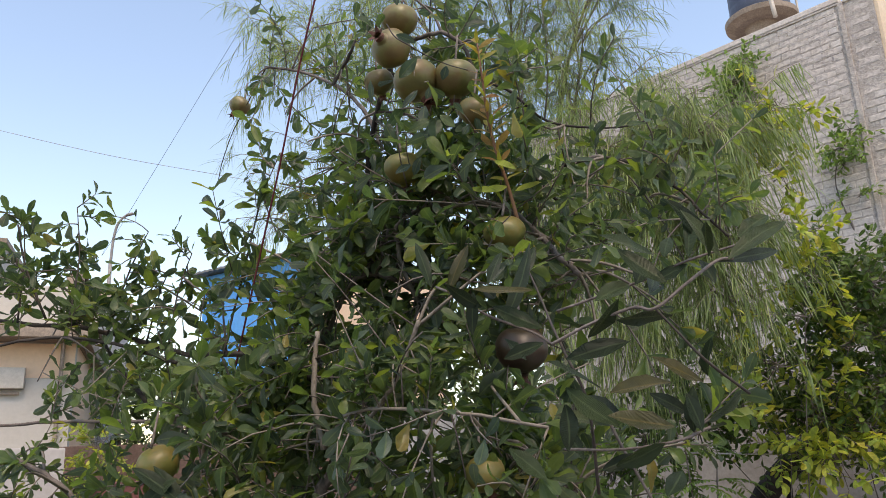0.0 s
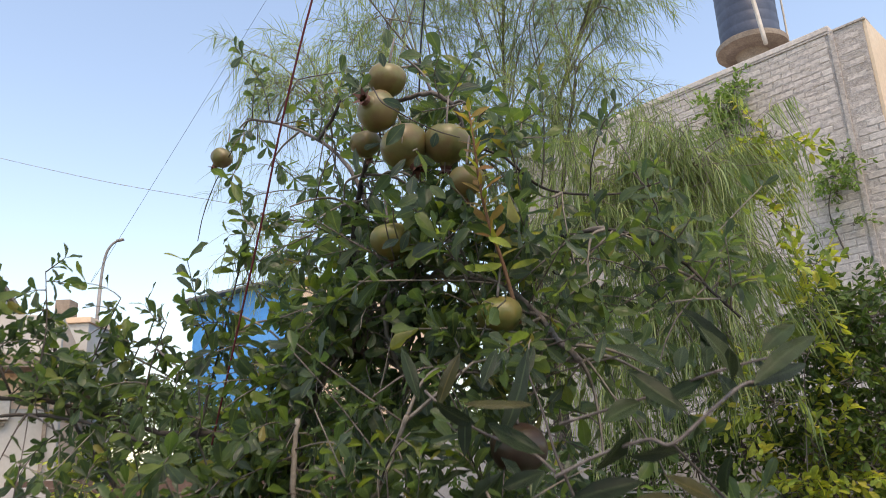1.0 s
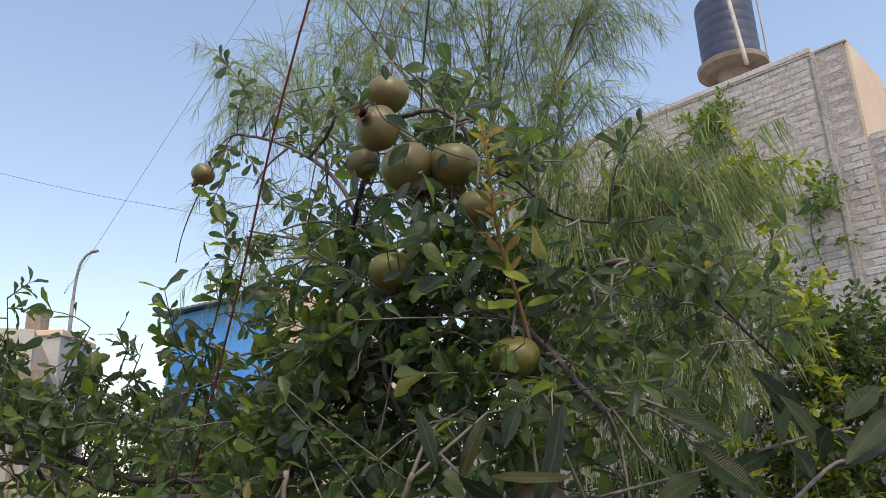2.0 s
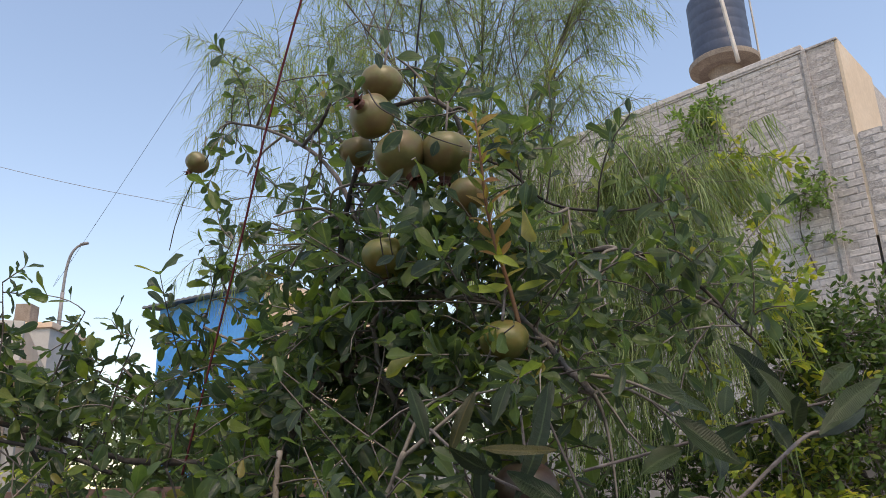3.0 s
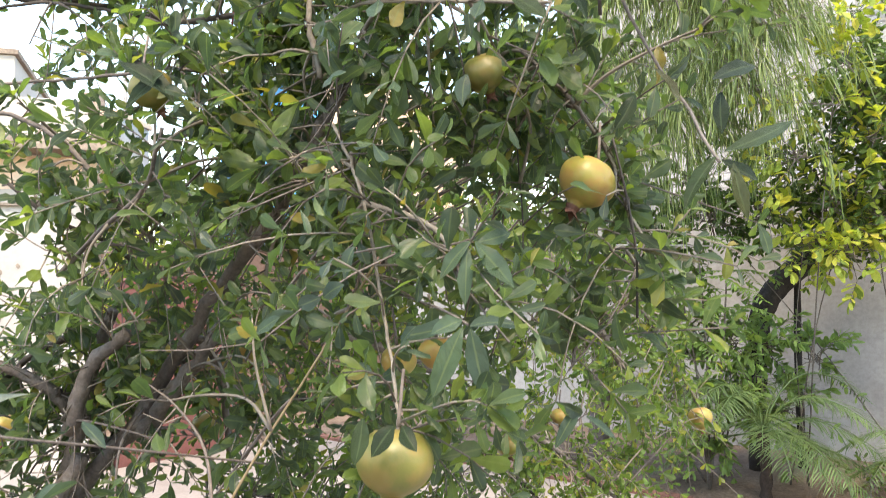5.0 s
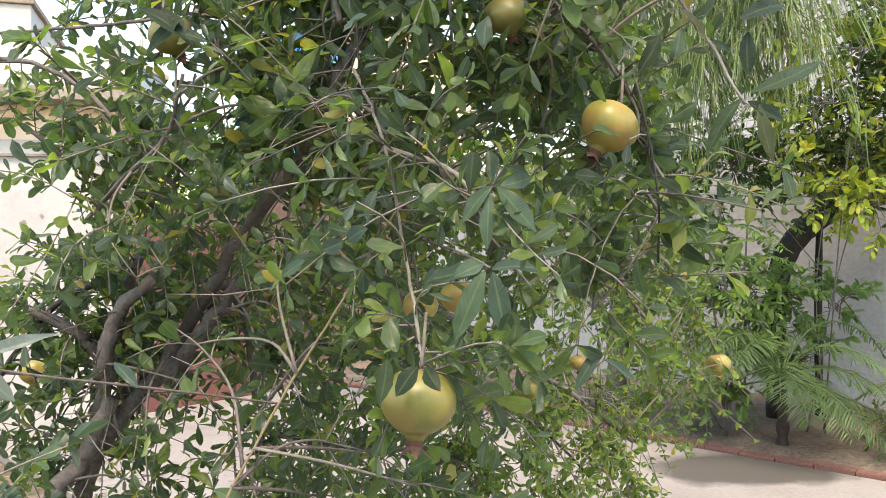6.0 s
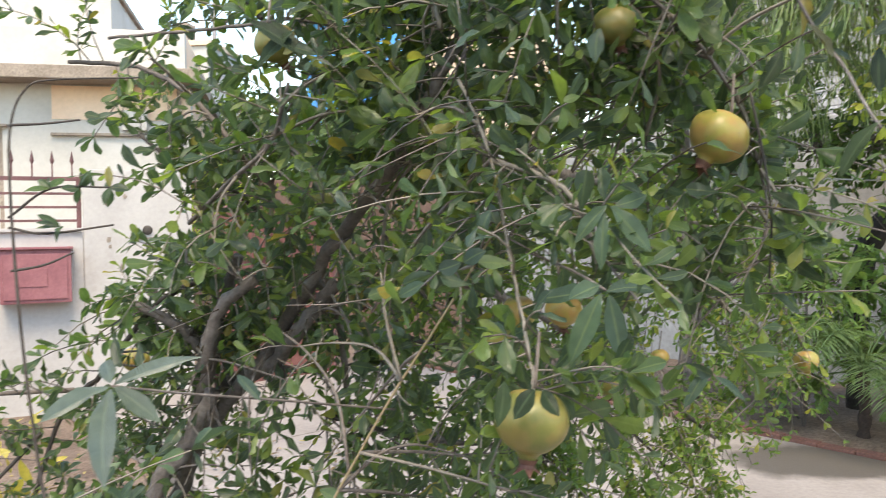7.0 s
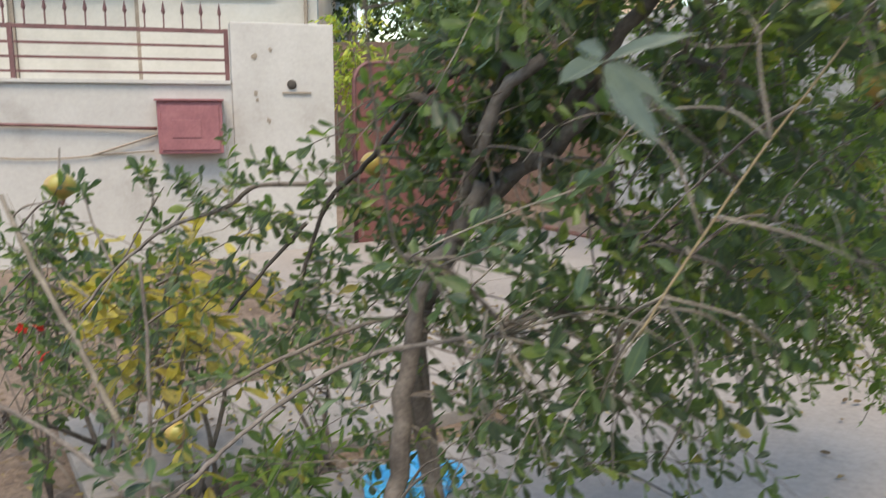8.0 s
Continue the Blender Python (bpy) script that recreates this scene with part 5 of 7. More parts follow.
pomegranate((0.583, 2.622, 1.259), 0.0209, RIND_YELLOW, (0.1, 0.2, -1), 0.6)
pomegranate((-0.705, 1.561, 1.178), 0.0174, RIND_YELLOW, (0.1, 0.2, -1), 0.6)
pomegranate((-0.070, 1.257, 1.269), 0.0254, RIND_YELLOW, (0.1, 0.2, -1), 0.6)

clump((-0.049, 1.270, 2.484), 0.05, 1, 'dark')
clump((-0.149, 1.412, 2.400), 0.06, 1, 'dark')
clump((-0.308, 1.622, 2.622), 0.04, 1, 'dark')
clump((-0.381, 1.691, 2.570), 0.07, 1, 'dark')
clump((-0.432, 1.745, 2.564), 0.04, 1, 'dark')
clump((0.010, 1.279, 2.396), 0.07, 2, 'dark')
clump((0.076, 1.267, 2.339), 0.06, 1, 'dark')
clump((-0.327, 1.626, 2.448), 0.06, 1, 'dark')
clump((-0.221, 1.546, 2.374), 0.06, 1, 'dark')
clump((-0.145, 1.452, 2.281), 0.13, 3, 'dark')
clump((-0.025, 1.351, 2.239), 0.12, 3, 'dark')
clump((-0.064, 1.439, 2.387), 0.08, 1, 'dark')
clump((-0.210, 1.494, 2.215), 0.14, 3, 'dark')
clump((-0.344, 1.593, 2.229), 0.06, 1, 'dark')
clump((-0.386, 1.616, 2.317), 0.05, 1, 'dark')
clump((-0.350, 1.593, 2.133), 0.07, 1, 'dark')
clump((0.067, 1.270, 2.170), 0.13, 3, 'dark')
clump((0.134, 1.248, 2.110), 0.09, 2, 'dark')
clump((0.225, 1.231, 2.101), 0.08, 1, 'dark')
clump((0.317, 1.230, 2.105), 0.05, 1, 'dark')
clump((-0.145, 1.451, 2.122), 0.16, 3, 'dark')
clump((-0.014, 1.401, 2.087), 0.15, 4, 'dark')
clump((0.101, 1.291, 2.041), 0.14, 3, 'dark')
clump((0.213, 1.220, 2.006), 0.12, 2, 'dark')
clump((0.358, 1.287, 2.062), 0.06, 1, 'dark')
clump((-0.270, 1.524, 2.027), 0.18, 4, 'dark')
clump((-0.128, 1.462, 1.994), 0.16, 4, 'dark')
clump((0.017, 1.370, 1.959), 0.16, 4, 'dark')
clump((0.126, 1.225, 1.923), 0.15, 3, 'dark')
clump((-0.436, 1.650, 2.052), 0.10, 2, 'dark')
clump((-0.496, 1.634, 1.941), 0.18, 2, 'dark')
clump((-0.729, 1.728, 1.967), 0.12, 1, 'dark')
clump((-0.841, 1.755, 2.040), 0.08, 1, 'dark')
clump((-0.162, 1.444, 1.889), 0.18, 4, 'dark')
clump((0.058, 1.244, 1.864), 0.16, 3, 'dark')
clump((0.238, 1.181, 1.900), 0.12, 2, 'dark')
clump((0.175, 1.259, 2.205), 0.05, 1, 'dark')
clump((0.152, 1.197, 1.851), 0.14, 3, 'dark')
clump((-0.498, 1.507, 1.914), 0.08, 1, 'dark')
clump((-0.249, 1.373, 1.877), 0.16, 3, 'dark')
clump((-0.050, 1.284, 1.864), 0.15, 3, 'dark')
clump((0.100, 1.157, 1.731), 0.12, 2, 'dark')
clump((-0.739, 1.556, 1.828), 0.12, 1, 'dark')
clump((-0.413, 1.377, 1.779), 0.16, 3, 'dark')
clump((-0.166, 1.248, 1.700), 0.16, 3, 'dark')
clump((-0.011, 1.190, 1.664), 0.14, 3, 'dark')
clump((0.162, 1.222, 1.648), 0.10, 2, 'dark')
clump((0.248, 1.075, 1.643), 0.10, 1, 'dark')
clump((-0.597, 1.386, 1.634), 0.16, 2, 'dark')
clump((-0.337, 1.304, 1.595), 0.16, 3, 'dark')
clump((-0.128, 1.219, 1.553), 0.15, 3, 'dark')
clump((0.080, 1.146, 1.576), 0.10, 2, 'dark')
clump((-0.488, 1.368, 1.426), 0.16, 3, 'dark')
clump((-0.256, 1.331, 1.420), 0.16, 3, 'dark')
clump((-0.782, 1.454, 1.676), 0.10, 1, 'dark')
clump((-0.825, 1.448, 1.555), 0.08, 1, 'dark')
clump((-0.601, 1.374, 1.566), 0.12, 2, 'dark')
clump((-0.385, 1.300, 1.599), 0.16, 3, 'dark')
clump((-0.182, 1.274, 1.669), 0.15, 3, 'dark')
clump((-0.017, 1.193, 1.617), 0.14, 3, 'dark')
clump((-0.515, 1.333, 1.412), 0.16, 3, 'dark')
clump((-0.252, 1.264, 1.470), 0.14, 3, 'dark')
clump((-0.128, 1.228, 1.367), 0.14, 3, 'dark')
clump((0.022, 0.995, 1.418), 0.07, 2, 'dark')
clump((0.050, 1.048, 1.330), 0.06, 1, 'dark')
clump((-0.428, 1.393, 1.299), 0.16, 2, 'dark')
clump((-0.613, 1.421, 1.240), 0.12, 2, 'dark')
clump((-0.271, 1.311, 1.179), 0.16, 3, 'dark')
clump((-0.494, 1.334, 1.066), 0.16, 3, 'dark')
clump((-0.259, 1.261, 1.036), 0.16, 3, 'dark')
clump((-0.742, 1.405, 1.106), 0.12, 1, 'dark')
clump((-0.117, 1.228, 1.111), 0.12, 2, 'dark')
clump((0.138, 1.262, 1.634), 0.12, 2, 'dark')
clump((0.224, 1.221, 1.528), 0.10, 2, 'dark')
clump((0.257, 1.204, 1.427), 0.09, 1, 'dark')
clump((0.239, 1.192, 1.360), 0.08, 1, 'dark')
clump((0.191, 1.165, 1.274), 0.05, 1, 'dark')
clump((0.092, 1.457, 1.535), 0.12, 2, 'dark')
clump((-0.588, 1.399, 1.201), 0.14, 1, 'dark')
clump((-0.436, 1.353, 1.264), 0.16, 1, 'dark')
clump((-0.267, 1.454, 1.230), 0.18, 2, 'dark')
clump((-0.133, 1.511, 1.302), 0.20, 3, 'dark')
clump((-0.580, 1.471, 1.008), 0.14, 2, 'dark')
clump((-0.415, 1.419, 1.016), 0.16, 2, 'dark')
clump((-0.236, 1.478, 1.026), 0.18, 3, 'dark')
clump((-0.080, 1.596, 1.105), 0.20, 3, 'dark')
clump((-0.511, 1.458, 0.828), 0.15, 3, 'dark')
clump((-0.353, 1.455, 0.824), 0.16, 3, 'dark')
clump((-0.242, 1.552, 0.869), 0.16, 3, 'dark')
clump((-0.592, 1.459, 0.689), 0.12, 2, 'dark')
clump((-0.363, 1.423, 0.680), 0.14, 2, 'dark')
clump((-0.255, 1.525, 0.749), 0.12, 2, 'dark')
clump((-0.701, 1.450, 1.098), 0.10, 2, 'dark')
clump((-0.714, 1.421, 1.247), 0.10, 1, 'dark')
clump((-0.801, 1.484, 1.165), 0.08, 1, 'dark')
clump((-0.654, 1.522, 0.841), 0.10, 2, 'dark')
clump((-0.430, 1.440, 0.599), 0.12, 2, 'dark')
clump((-0.521, 1.371, 0.669), 0.12, 2, 'dark')
clump((-0.382, 1.381, 0.765), 0.14, 3, 'dark')
clump((-0.240, 1.514, 0.669), 0.12, 2, 'dark')
clump((-0.625, 1.383, 0.628), 0.12, 2, 'dark')
clump((-0.475, 1.332, 0.944), 0.14, 2, 'dark')
clump((-0.309, 1.259, 1.121), 0.14, 1, 'dark')
clump((-0.425, 1.228, 1.152), 0.12, 1, 'dark')
clump((-1.600, 1.475, 1.052), 0.12, 1, 'dark')
clump((-1.433, 1.466, 1.011), 0.10, 1, 'dark')
clump((-1.311, 1.517, 1.070), 0.07, 1, 'dark')
clump((-1.691, 1.473, 0.921), 0.10, 1, 'dark')
clump((-1.747, 1.477, 0.758), 0.10, 1, 'dark')
clump((-1.133, 1.510, 1.019), 0.06, 1, 'dark')
clump((-1.567, 1.515, 0.656), 0.12, 1, 'dark')
clump((-1.240, 1.528, 0.738), 0.10, 1, 'dark')
clump((-1.392, 1.611, 0.862), 0.10, 1, 'dark')
clump((-1.467, 1.208, 0.560), 0.12, 1, 'dark')
clump((-0.952, 1.602, 0.641), 0.08, 1, 'dark')
clump((-1.014, 1.522, 0.882), 0.08, 1, 'dark')
clump((-0.70, 1.52, 1.90), 0.10, 1, 'dark')
clump((-0.60, 1.50, 1.94), 0.10, 1, 'dark')
clump((-0.82, 1.50, 1.86), 0.10, 1, 'dark')
clump((-0.45, 1.48, 1.96), 0.09, 1, 'dark')
clump((-0.38, 1.52, 1.98), 0.09, 2, 'dark')
clump((-0.33, 1.50, 1.90), 0.08, 2, 'dark')
clump((0.002, 2.151, 1.545), 0.18, 6, 'far_lit')
clump((0.232, 2.380, 1.512), 0.18, 6, 'far_lit')
clump((0.149, 2.369, 1.306), 0.20, 7, 'far_lit')
clump((0.401, 2.500, 1.282), 0.18, 6, 'far_lit')
clump((0.499, 2.611, 1.051), 0.18, 7, 'far_lit')
clump((0.022, 2.252, 1.158), 0.20, 6, 'far_lit')
clump((-0.177, 2.028, 1.305), 0.20, 6, 'far_lit')
clump((0.281, 2.484, 1.034), 0.18, 6, 'far_lit')
clump((0.573, 2.621, 1.346), 0.14, 4, 'far_lit')
clump((-0.361, 1.904, 1.193), 0.20, 5, 'far_lit')
clump((-0.123, 2.133, 0.996), 0.18, 4, 'far_lit')
clump((0.618, 2.624, 0.962), 0.10, 3, 'far_lit')
clump((-0.252, 1.919, 1.453), 0.20, 6, 'far_lit')
clump((-0.505, 1.787, 1.378), 0.20, 6, 'far_lit')
clump((-0.675, 1.768, 1.492), 0.18, 5, 'far_lit')
clump((-0.288, 1.911, 0.878), 0.16, 4, 'far_lit')
clump((-0.039, 2.142, 0.820), 0.12, 3, 'far_lit')
clump((0.140, 2.315, 0.870), 0.12, 3, 'far_lit')
clump((0.363, 2.391, 0.823), 0.10, 3, 'far_lit')
clump((0.453, 2.554, 0.888), 0.12, 4, 'far_lit')
clump((-0.079, 2.040, 1.427), 0.20, 6, 'far_lit')
clump((-0.302, 1.390, 1.719), 0.14, 3, 'dark')
clump((-0.190, 1.384, 2.229), 0.09, 3, 'dark')
clump((-0.113, 1.344, 2.130), 0.09, 3, 'dark')
clump((-0.042, 1.292, 2.097), 0.07, 2, 'dark')
clump((-0.262, 1.480, 2.095), 0.08, 2, 'dark')
clump((-0.147, 1.345, 2.029), 0.09, 2, 'dark')
clump((-0.366, 1.200, 1.404), 0.10, 3, 'dark')
clump((-0.256, 1.163, 1.369), 0.10, 2, 'dark')
clump((-0.445, 1.240, 1.323), 0.10, 2, 'dark')
clump((-0.180, 1.122, 1.498), 0.10, 2, 'dark')
clump((-0.329, 1.203, 1.211), 0.10, 2, 'dark')
clump((-0.345, 1.501, 1.749), 0.12, 3, 'dark')
clump((0.291, 1.195, 1.859), 0.08, 3, 'dark')
clump((0.384, 1.256, 1.837), 0.08, 3, 'dark')
clump((0.228, 1.200, 1.842), 0.08, 2, 'dark')
clump((-0.369, 1.604, 1.625), 0.10, 4, 'dark')
clump((-0.324, 1.610, 1.638), 0.08, 3, 'dark')
clump((0.103, 1.436, 1.678), 0.07, 4, 'dark')
clump((-0.065, 2.050, 0.842), 0.12, 5, 'far_lit')
clump((0.138, 2.096, 0.761), 0.12, 5, 'far_lit')
clump((0.362, 2.250, 0.673), 0.10, 4, 'far_lit')
clump((0.064, 1.969, 0.701), 0.10, 4, 'far_lit')
clump((0.307, 2.350, 0.820), 0.12, 4, 'far_lit')
clump((-0.191, 1.909, 0.764), 0.10, 4, 'far_lit')
clump((0.174, 1.770, 1.685), 0.08, 9, 'dark')
clump((0.158, 1.627, 1.636), 0.08, 7, 'dark')
clump((-0.382, 1.451, 1.648), 0.08, 7, 'dark')
clump((-0.258, 1.484, 1.790), 0.06, 5, 'dark')
clump((-1.637, 1.512, 1.034), 0.08, 2, 'dark')
clump((-1.692, 1.476, 0.934), 0.10, 2, 'dark')
clump((-1.747, 1.477, 0.758), 0.10, 2, 'dark')
clump((-1.121, 1.562, 0.714), 0.08, 1, 'dark')
clump((-1.155, 1.432, 0.653), 0.08, 1, 'dark')
clump((-1.409, 1.451, 0.616), 0.10, 2, 'dark')
clump((-1.640, 1.487, 0.630), 0.10, 2, 'dark')
clump((-0.989, 1.357, 0.540), 0.10, 1, 'dark')
clump((-0.844, 1.540, 1.248), 0.08, 4, 'dark')
clump((-0.788, 1.529, 1.098), 0.09, 5, 'dark')
clump((-0.865, 1.587, 0.974), 0.08, 3, 'dark')
clump((-0.767, 1.583, 1.344), 0.10, 4, 'dark')
clump((-0.880, 1.560, 0.860), 0.08, 3, 'dark')
clump((-0.613, 1.623, 1.289), 0.10, 5, 'dark')
clump((-0.648, 1.668, 1.159), 0.08, 3, 'dark')
clump((-0.379, 1.289, 1.656), 0.09, 6, 'dark')
clump((-0.456, 1.277, 1.709), 0.07, 4, 'dark')
clump((-0.542, 1.233, 0.818), 0.10, 3, 'dark')
clump((-0.411, 1.222, 0.820), 0.10, 3, 'dark')
clump((-0.311, 1.263, 0.870), 0.10, 3, 'dark')
clump((-0.446, 1.195, 0.738), 0.10, 3, 'dark')
clump((-0.567, 1.198, 0.681), 0.10, 3, 'dark')
clump((-0.328, 1.278, 0.699), 0.10, 3, 'dark')
clump((-0.241, 1.348, 0.641), 0.10, 3, 'dark')
clump((-0.212, 1.345, 0.854), 0.08, 2, 'dark')
clump((-0.304, 1.461, 1.696), 0.12, 3, 'dark')

near_twig(BARK_DARK, 0.0024, 0.0017, [(0.175, 0.872, 1.621), (0.165, 0.827, 1.707), (0.146, 0.822, 1.757), (0.137, 0.844, 1.790), (0.138, 0.936, 1.832), (0.127, 1.020, 1.901)])
near_twig(BARK, 0.0024, 0.0021, [(0.133, 0.819, 1.767), (0.169, 0.806, 1.783), (0.209, 0.783, 1.794), (0.226, 0.765, 1.789), (0.261, 0.769, 1.814), (0.292, 0.775, 1.835), (0.311, 0.785, 1.839)])
near_twig(BARK_DARK, 0.0015, 0.0021, [(0.226, 0.765, 1.789), (0.246, 0.771, 1.767), (0.271, 0.780, 1.741), (0.318, 0.811, 1.711)])
near_twig(BARK, 0.0021, 0.0021, [(0.145, 0.879, 1.666), (0.192, 0.819, 1.663), (0.244, 0.809, 1.669), (0.279, 0.818, 1.681)])
near_twig(BARK, 0.0021, 0.0021, [(0.012, 0.974, 1.866), (0.035, 0.899, 1.839), (0.071, 0.897, 1.814), (0.119, 0.885, 1.791), (0.136, 0.849, 1.772)])
near_twig(BARK_DARK, 0.0021, 0.0021, [(0.245, 1.126, 1.327), (0.245, 1.116, 1.403), (0.238, 1.118, 1.466), (0.221, 1.116, 1.552)])
near_twig(BARK, 0.0021, 0.0028, [(0.278, 0.866, 1.476), (0.268, 0.882, 1.504), (0.270, 0.938, 1.545), (0.261, 0.992, 1.591), (0.230, 1.002, 1.659), (0.212, 0.996, 1.698)])
near_twig(BARK, 0.0021, 0.0014, [(-0.239, 1.179, 1.140), (-0.307, 0.904, 1.213), (-0.342, 0.790, 1.243), (-0.363, 0.705, 1.267)])
near_twig(BARK, 0.0021, 0.0017, [(0.152, 0.923, 1.820), (0.242, 0.874, 1.841), (0.280, 0.850, 1.853), (0.310, 0.837, 1.860), (0.338, 0.825, 1.865)])
near_twig(BARK_DARK, 0.0017, 0.0011, [(-0.065, 1.174, 2.360), (-0.050, 1.154, 2.324), (-0.028, 1.159, 2.310), (0.000, 1.165, 2.293), (0.033, 1.170, 2.278), (0.066, 1.165, 2.263)])
near_twig(BARK, 0.0021, 0.0021, [(-0.060, 1.136, 1.365), (0.008, 0.993, 1.345), (0.042, 0.906, 1.330)])

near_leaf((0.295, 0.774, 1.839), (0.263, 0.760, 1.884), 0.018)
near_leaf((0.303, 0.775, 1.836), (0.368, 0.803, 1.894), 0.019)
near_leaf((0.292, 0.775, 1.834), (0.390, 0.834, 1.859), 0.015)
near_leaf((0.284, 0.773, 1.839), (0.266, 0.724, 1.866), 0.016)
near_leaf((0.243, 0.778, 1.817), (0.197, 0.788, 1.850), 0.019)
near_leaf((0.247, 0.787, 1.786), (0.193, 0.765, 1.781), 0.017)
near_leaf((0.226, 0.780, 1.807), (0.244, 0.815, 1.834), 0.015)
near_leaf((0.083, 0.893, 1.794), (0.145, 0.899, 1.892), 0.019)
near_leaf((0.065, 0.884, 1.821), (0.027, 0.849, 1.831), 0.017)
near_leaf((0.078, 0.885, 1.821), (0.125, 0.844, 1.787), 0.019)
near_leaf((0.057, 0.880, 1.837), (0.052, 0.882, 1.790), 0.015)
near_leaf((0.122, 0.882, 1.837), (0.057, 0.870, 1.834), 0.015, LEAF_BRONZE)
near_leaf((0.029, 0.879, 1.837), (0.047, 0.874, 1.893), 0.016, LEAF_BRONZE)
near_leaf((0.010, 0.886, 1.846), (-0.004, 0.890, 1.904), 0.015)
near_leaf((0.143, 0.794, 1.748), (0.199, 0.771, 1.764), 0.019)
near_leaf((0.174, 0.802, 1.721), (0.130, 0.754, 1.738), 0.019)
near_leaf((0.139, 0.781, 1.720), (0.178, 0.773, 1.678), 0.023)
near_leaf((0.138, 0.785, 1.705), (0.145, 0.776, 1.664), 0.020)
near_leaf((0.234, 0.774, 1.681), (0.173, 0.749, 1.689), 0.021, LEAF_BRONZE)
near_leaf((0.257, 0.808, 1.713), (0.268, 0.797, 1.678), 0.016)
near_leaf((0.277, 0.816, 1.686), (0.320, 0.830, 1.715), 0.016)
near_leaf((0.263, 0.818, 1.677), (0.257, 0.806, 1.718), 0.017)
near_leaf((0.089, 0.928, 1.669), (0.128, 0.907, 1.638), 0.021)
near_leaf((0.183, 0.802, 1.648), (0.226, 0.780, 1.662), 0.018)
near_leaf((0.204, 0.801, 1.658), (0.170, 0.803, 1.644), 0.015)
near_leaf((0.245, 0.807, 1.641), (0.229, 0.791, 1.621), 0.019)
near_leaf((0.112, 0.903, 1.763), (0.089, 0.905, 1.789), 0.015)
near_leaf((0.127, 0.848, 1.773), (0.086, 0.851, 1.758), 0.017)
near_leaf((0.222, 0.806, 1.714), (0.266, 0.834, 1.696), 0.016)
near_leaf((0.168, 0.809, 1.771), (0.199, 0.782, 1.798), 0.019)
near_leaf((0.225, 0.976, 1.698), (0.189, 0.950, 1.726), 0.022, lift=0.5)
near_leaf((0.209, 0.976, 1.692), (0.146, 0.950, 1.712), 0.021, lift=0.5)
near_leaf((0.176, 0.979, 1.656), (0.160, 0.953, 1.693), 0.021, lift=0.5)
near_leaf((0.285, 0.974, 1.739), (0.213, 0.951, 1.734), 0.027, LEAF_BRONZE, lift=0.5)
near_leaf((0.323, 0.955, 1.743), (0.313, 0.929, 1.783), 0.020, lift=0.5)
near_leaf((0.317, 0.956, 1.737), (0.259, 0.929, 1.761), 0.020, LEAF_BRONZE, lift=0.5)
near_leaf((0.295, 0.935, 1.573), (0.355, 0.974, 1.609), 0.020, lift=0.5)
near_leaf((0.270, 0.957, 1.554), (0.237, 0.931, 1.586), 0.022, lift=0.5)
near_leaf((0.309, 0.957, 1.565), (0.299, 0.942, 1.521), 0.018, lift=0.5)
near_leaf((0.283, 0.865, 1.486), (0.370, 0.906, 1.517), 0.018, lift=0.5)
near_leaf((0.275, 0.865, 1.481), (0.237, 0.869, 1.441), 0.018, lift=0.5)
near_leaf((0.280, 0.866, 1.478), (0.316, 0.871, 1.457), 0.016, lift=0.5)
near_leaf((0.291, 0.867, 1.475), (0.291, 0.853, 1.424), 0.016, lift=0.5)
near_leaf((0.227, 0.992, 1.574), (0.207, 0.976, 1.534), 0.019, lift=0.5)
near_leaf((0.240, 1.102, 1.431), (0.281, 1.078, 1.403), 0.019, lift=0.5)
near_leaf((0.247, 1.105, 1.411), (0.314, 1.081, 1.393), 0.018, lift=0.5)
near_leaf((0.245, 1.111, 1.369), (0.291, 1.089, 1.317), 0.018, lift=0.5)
near_leaf((0.045, 0.896, 1.326), (0.057, 0.887, 1.266), 0.024, LEAF_SINGLE, lift=0.5)
near_leaf((0.037, 0.895, 1.327), (0.007, 0.881, 1.263), 0.025, LEAF_SINGLE, lift=0.5)
near_leaf((0.044, 0.916, 1.328), (0.092, 0.952, 1.341), 0.023, LEAF_SINGLE, lift=0.5)
near_leaf((0.036, 0.915, 1.334), (0.006, 0.902, 1.324), 0.022, LEAF_SINGLE, lift=0.5)
near_leaf((0.036, 0.915, 1.329), (-0.029, 0.938, 1.317), 0.023, LEAF_SINGLE, lift=0.5)
near_leaf((0.045, 0.947, 1.414), (0.007, 0.942, 1.383), 0.020, LEAF_SINGLE, lift=0.5)
near_leaf((0.050, 0.948, 1.414), (0.087, 0.932, 1.367), 0.023, LEAF_SINGLE, lift=0.5)
near_leaf((0.053, 0.948, 1.414), (0.091, 0.973, 1.421), 0.018, LEAF_SINGLE, lift=0.5)
near_leaf((0.042, 0.947, 1.409), (0.038, 0.926, 1.351), 0.018, LEAF_SINGLE, lift=0.5)
near_leaf((-0.116, 0.979, 1.591), (-0.090, 0.973, 1.609), 0.022, LEAF_SINGLE, lift=0.5)
near_leaf((0.165, 1.061, 1.230), (0.130, 1.036, 1.189), 0.017, LEAF_SINGLE, lift=0.5)
near_leaf((0.171, 1.062, 1.217), (0.210, 1.066, 1.187), 0.016, LEAF_SINGLE, lift=0.5)
near_leaf((0.042, 1.049, 1.621), (0.029, 1.027, 1.583), 0.022, LEAF_SINGLE, lift=0.5)
near_leaf((-0.074, 0.933, 1.411), (-0.092, 0.931, 1.382), 0.019, LEAF_SINGLE, lift=0.5)
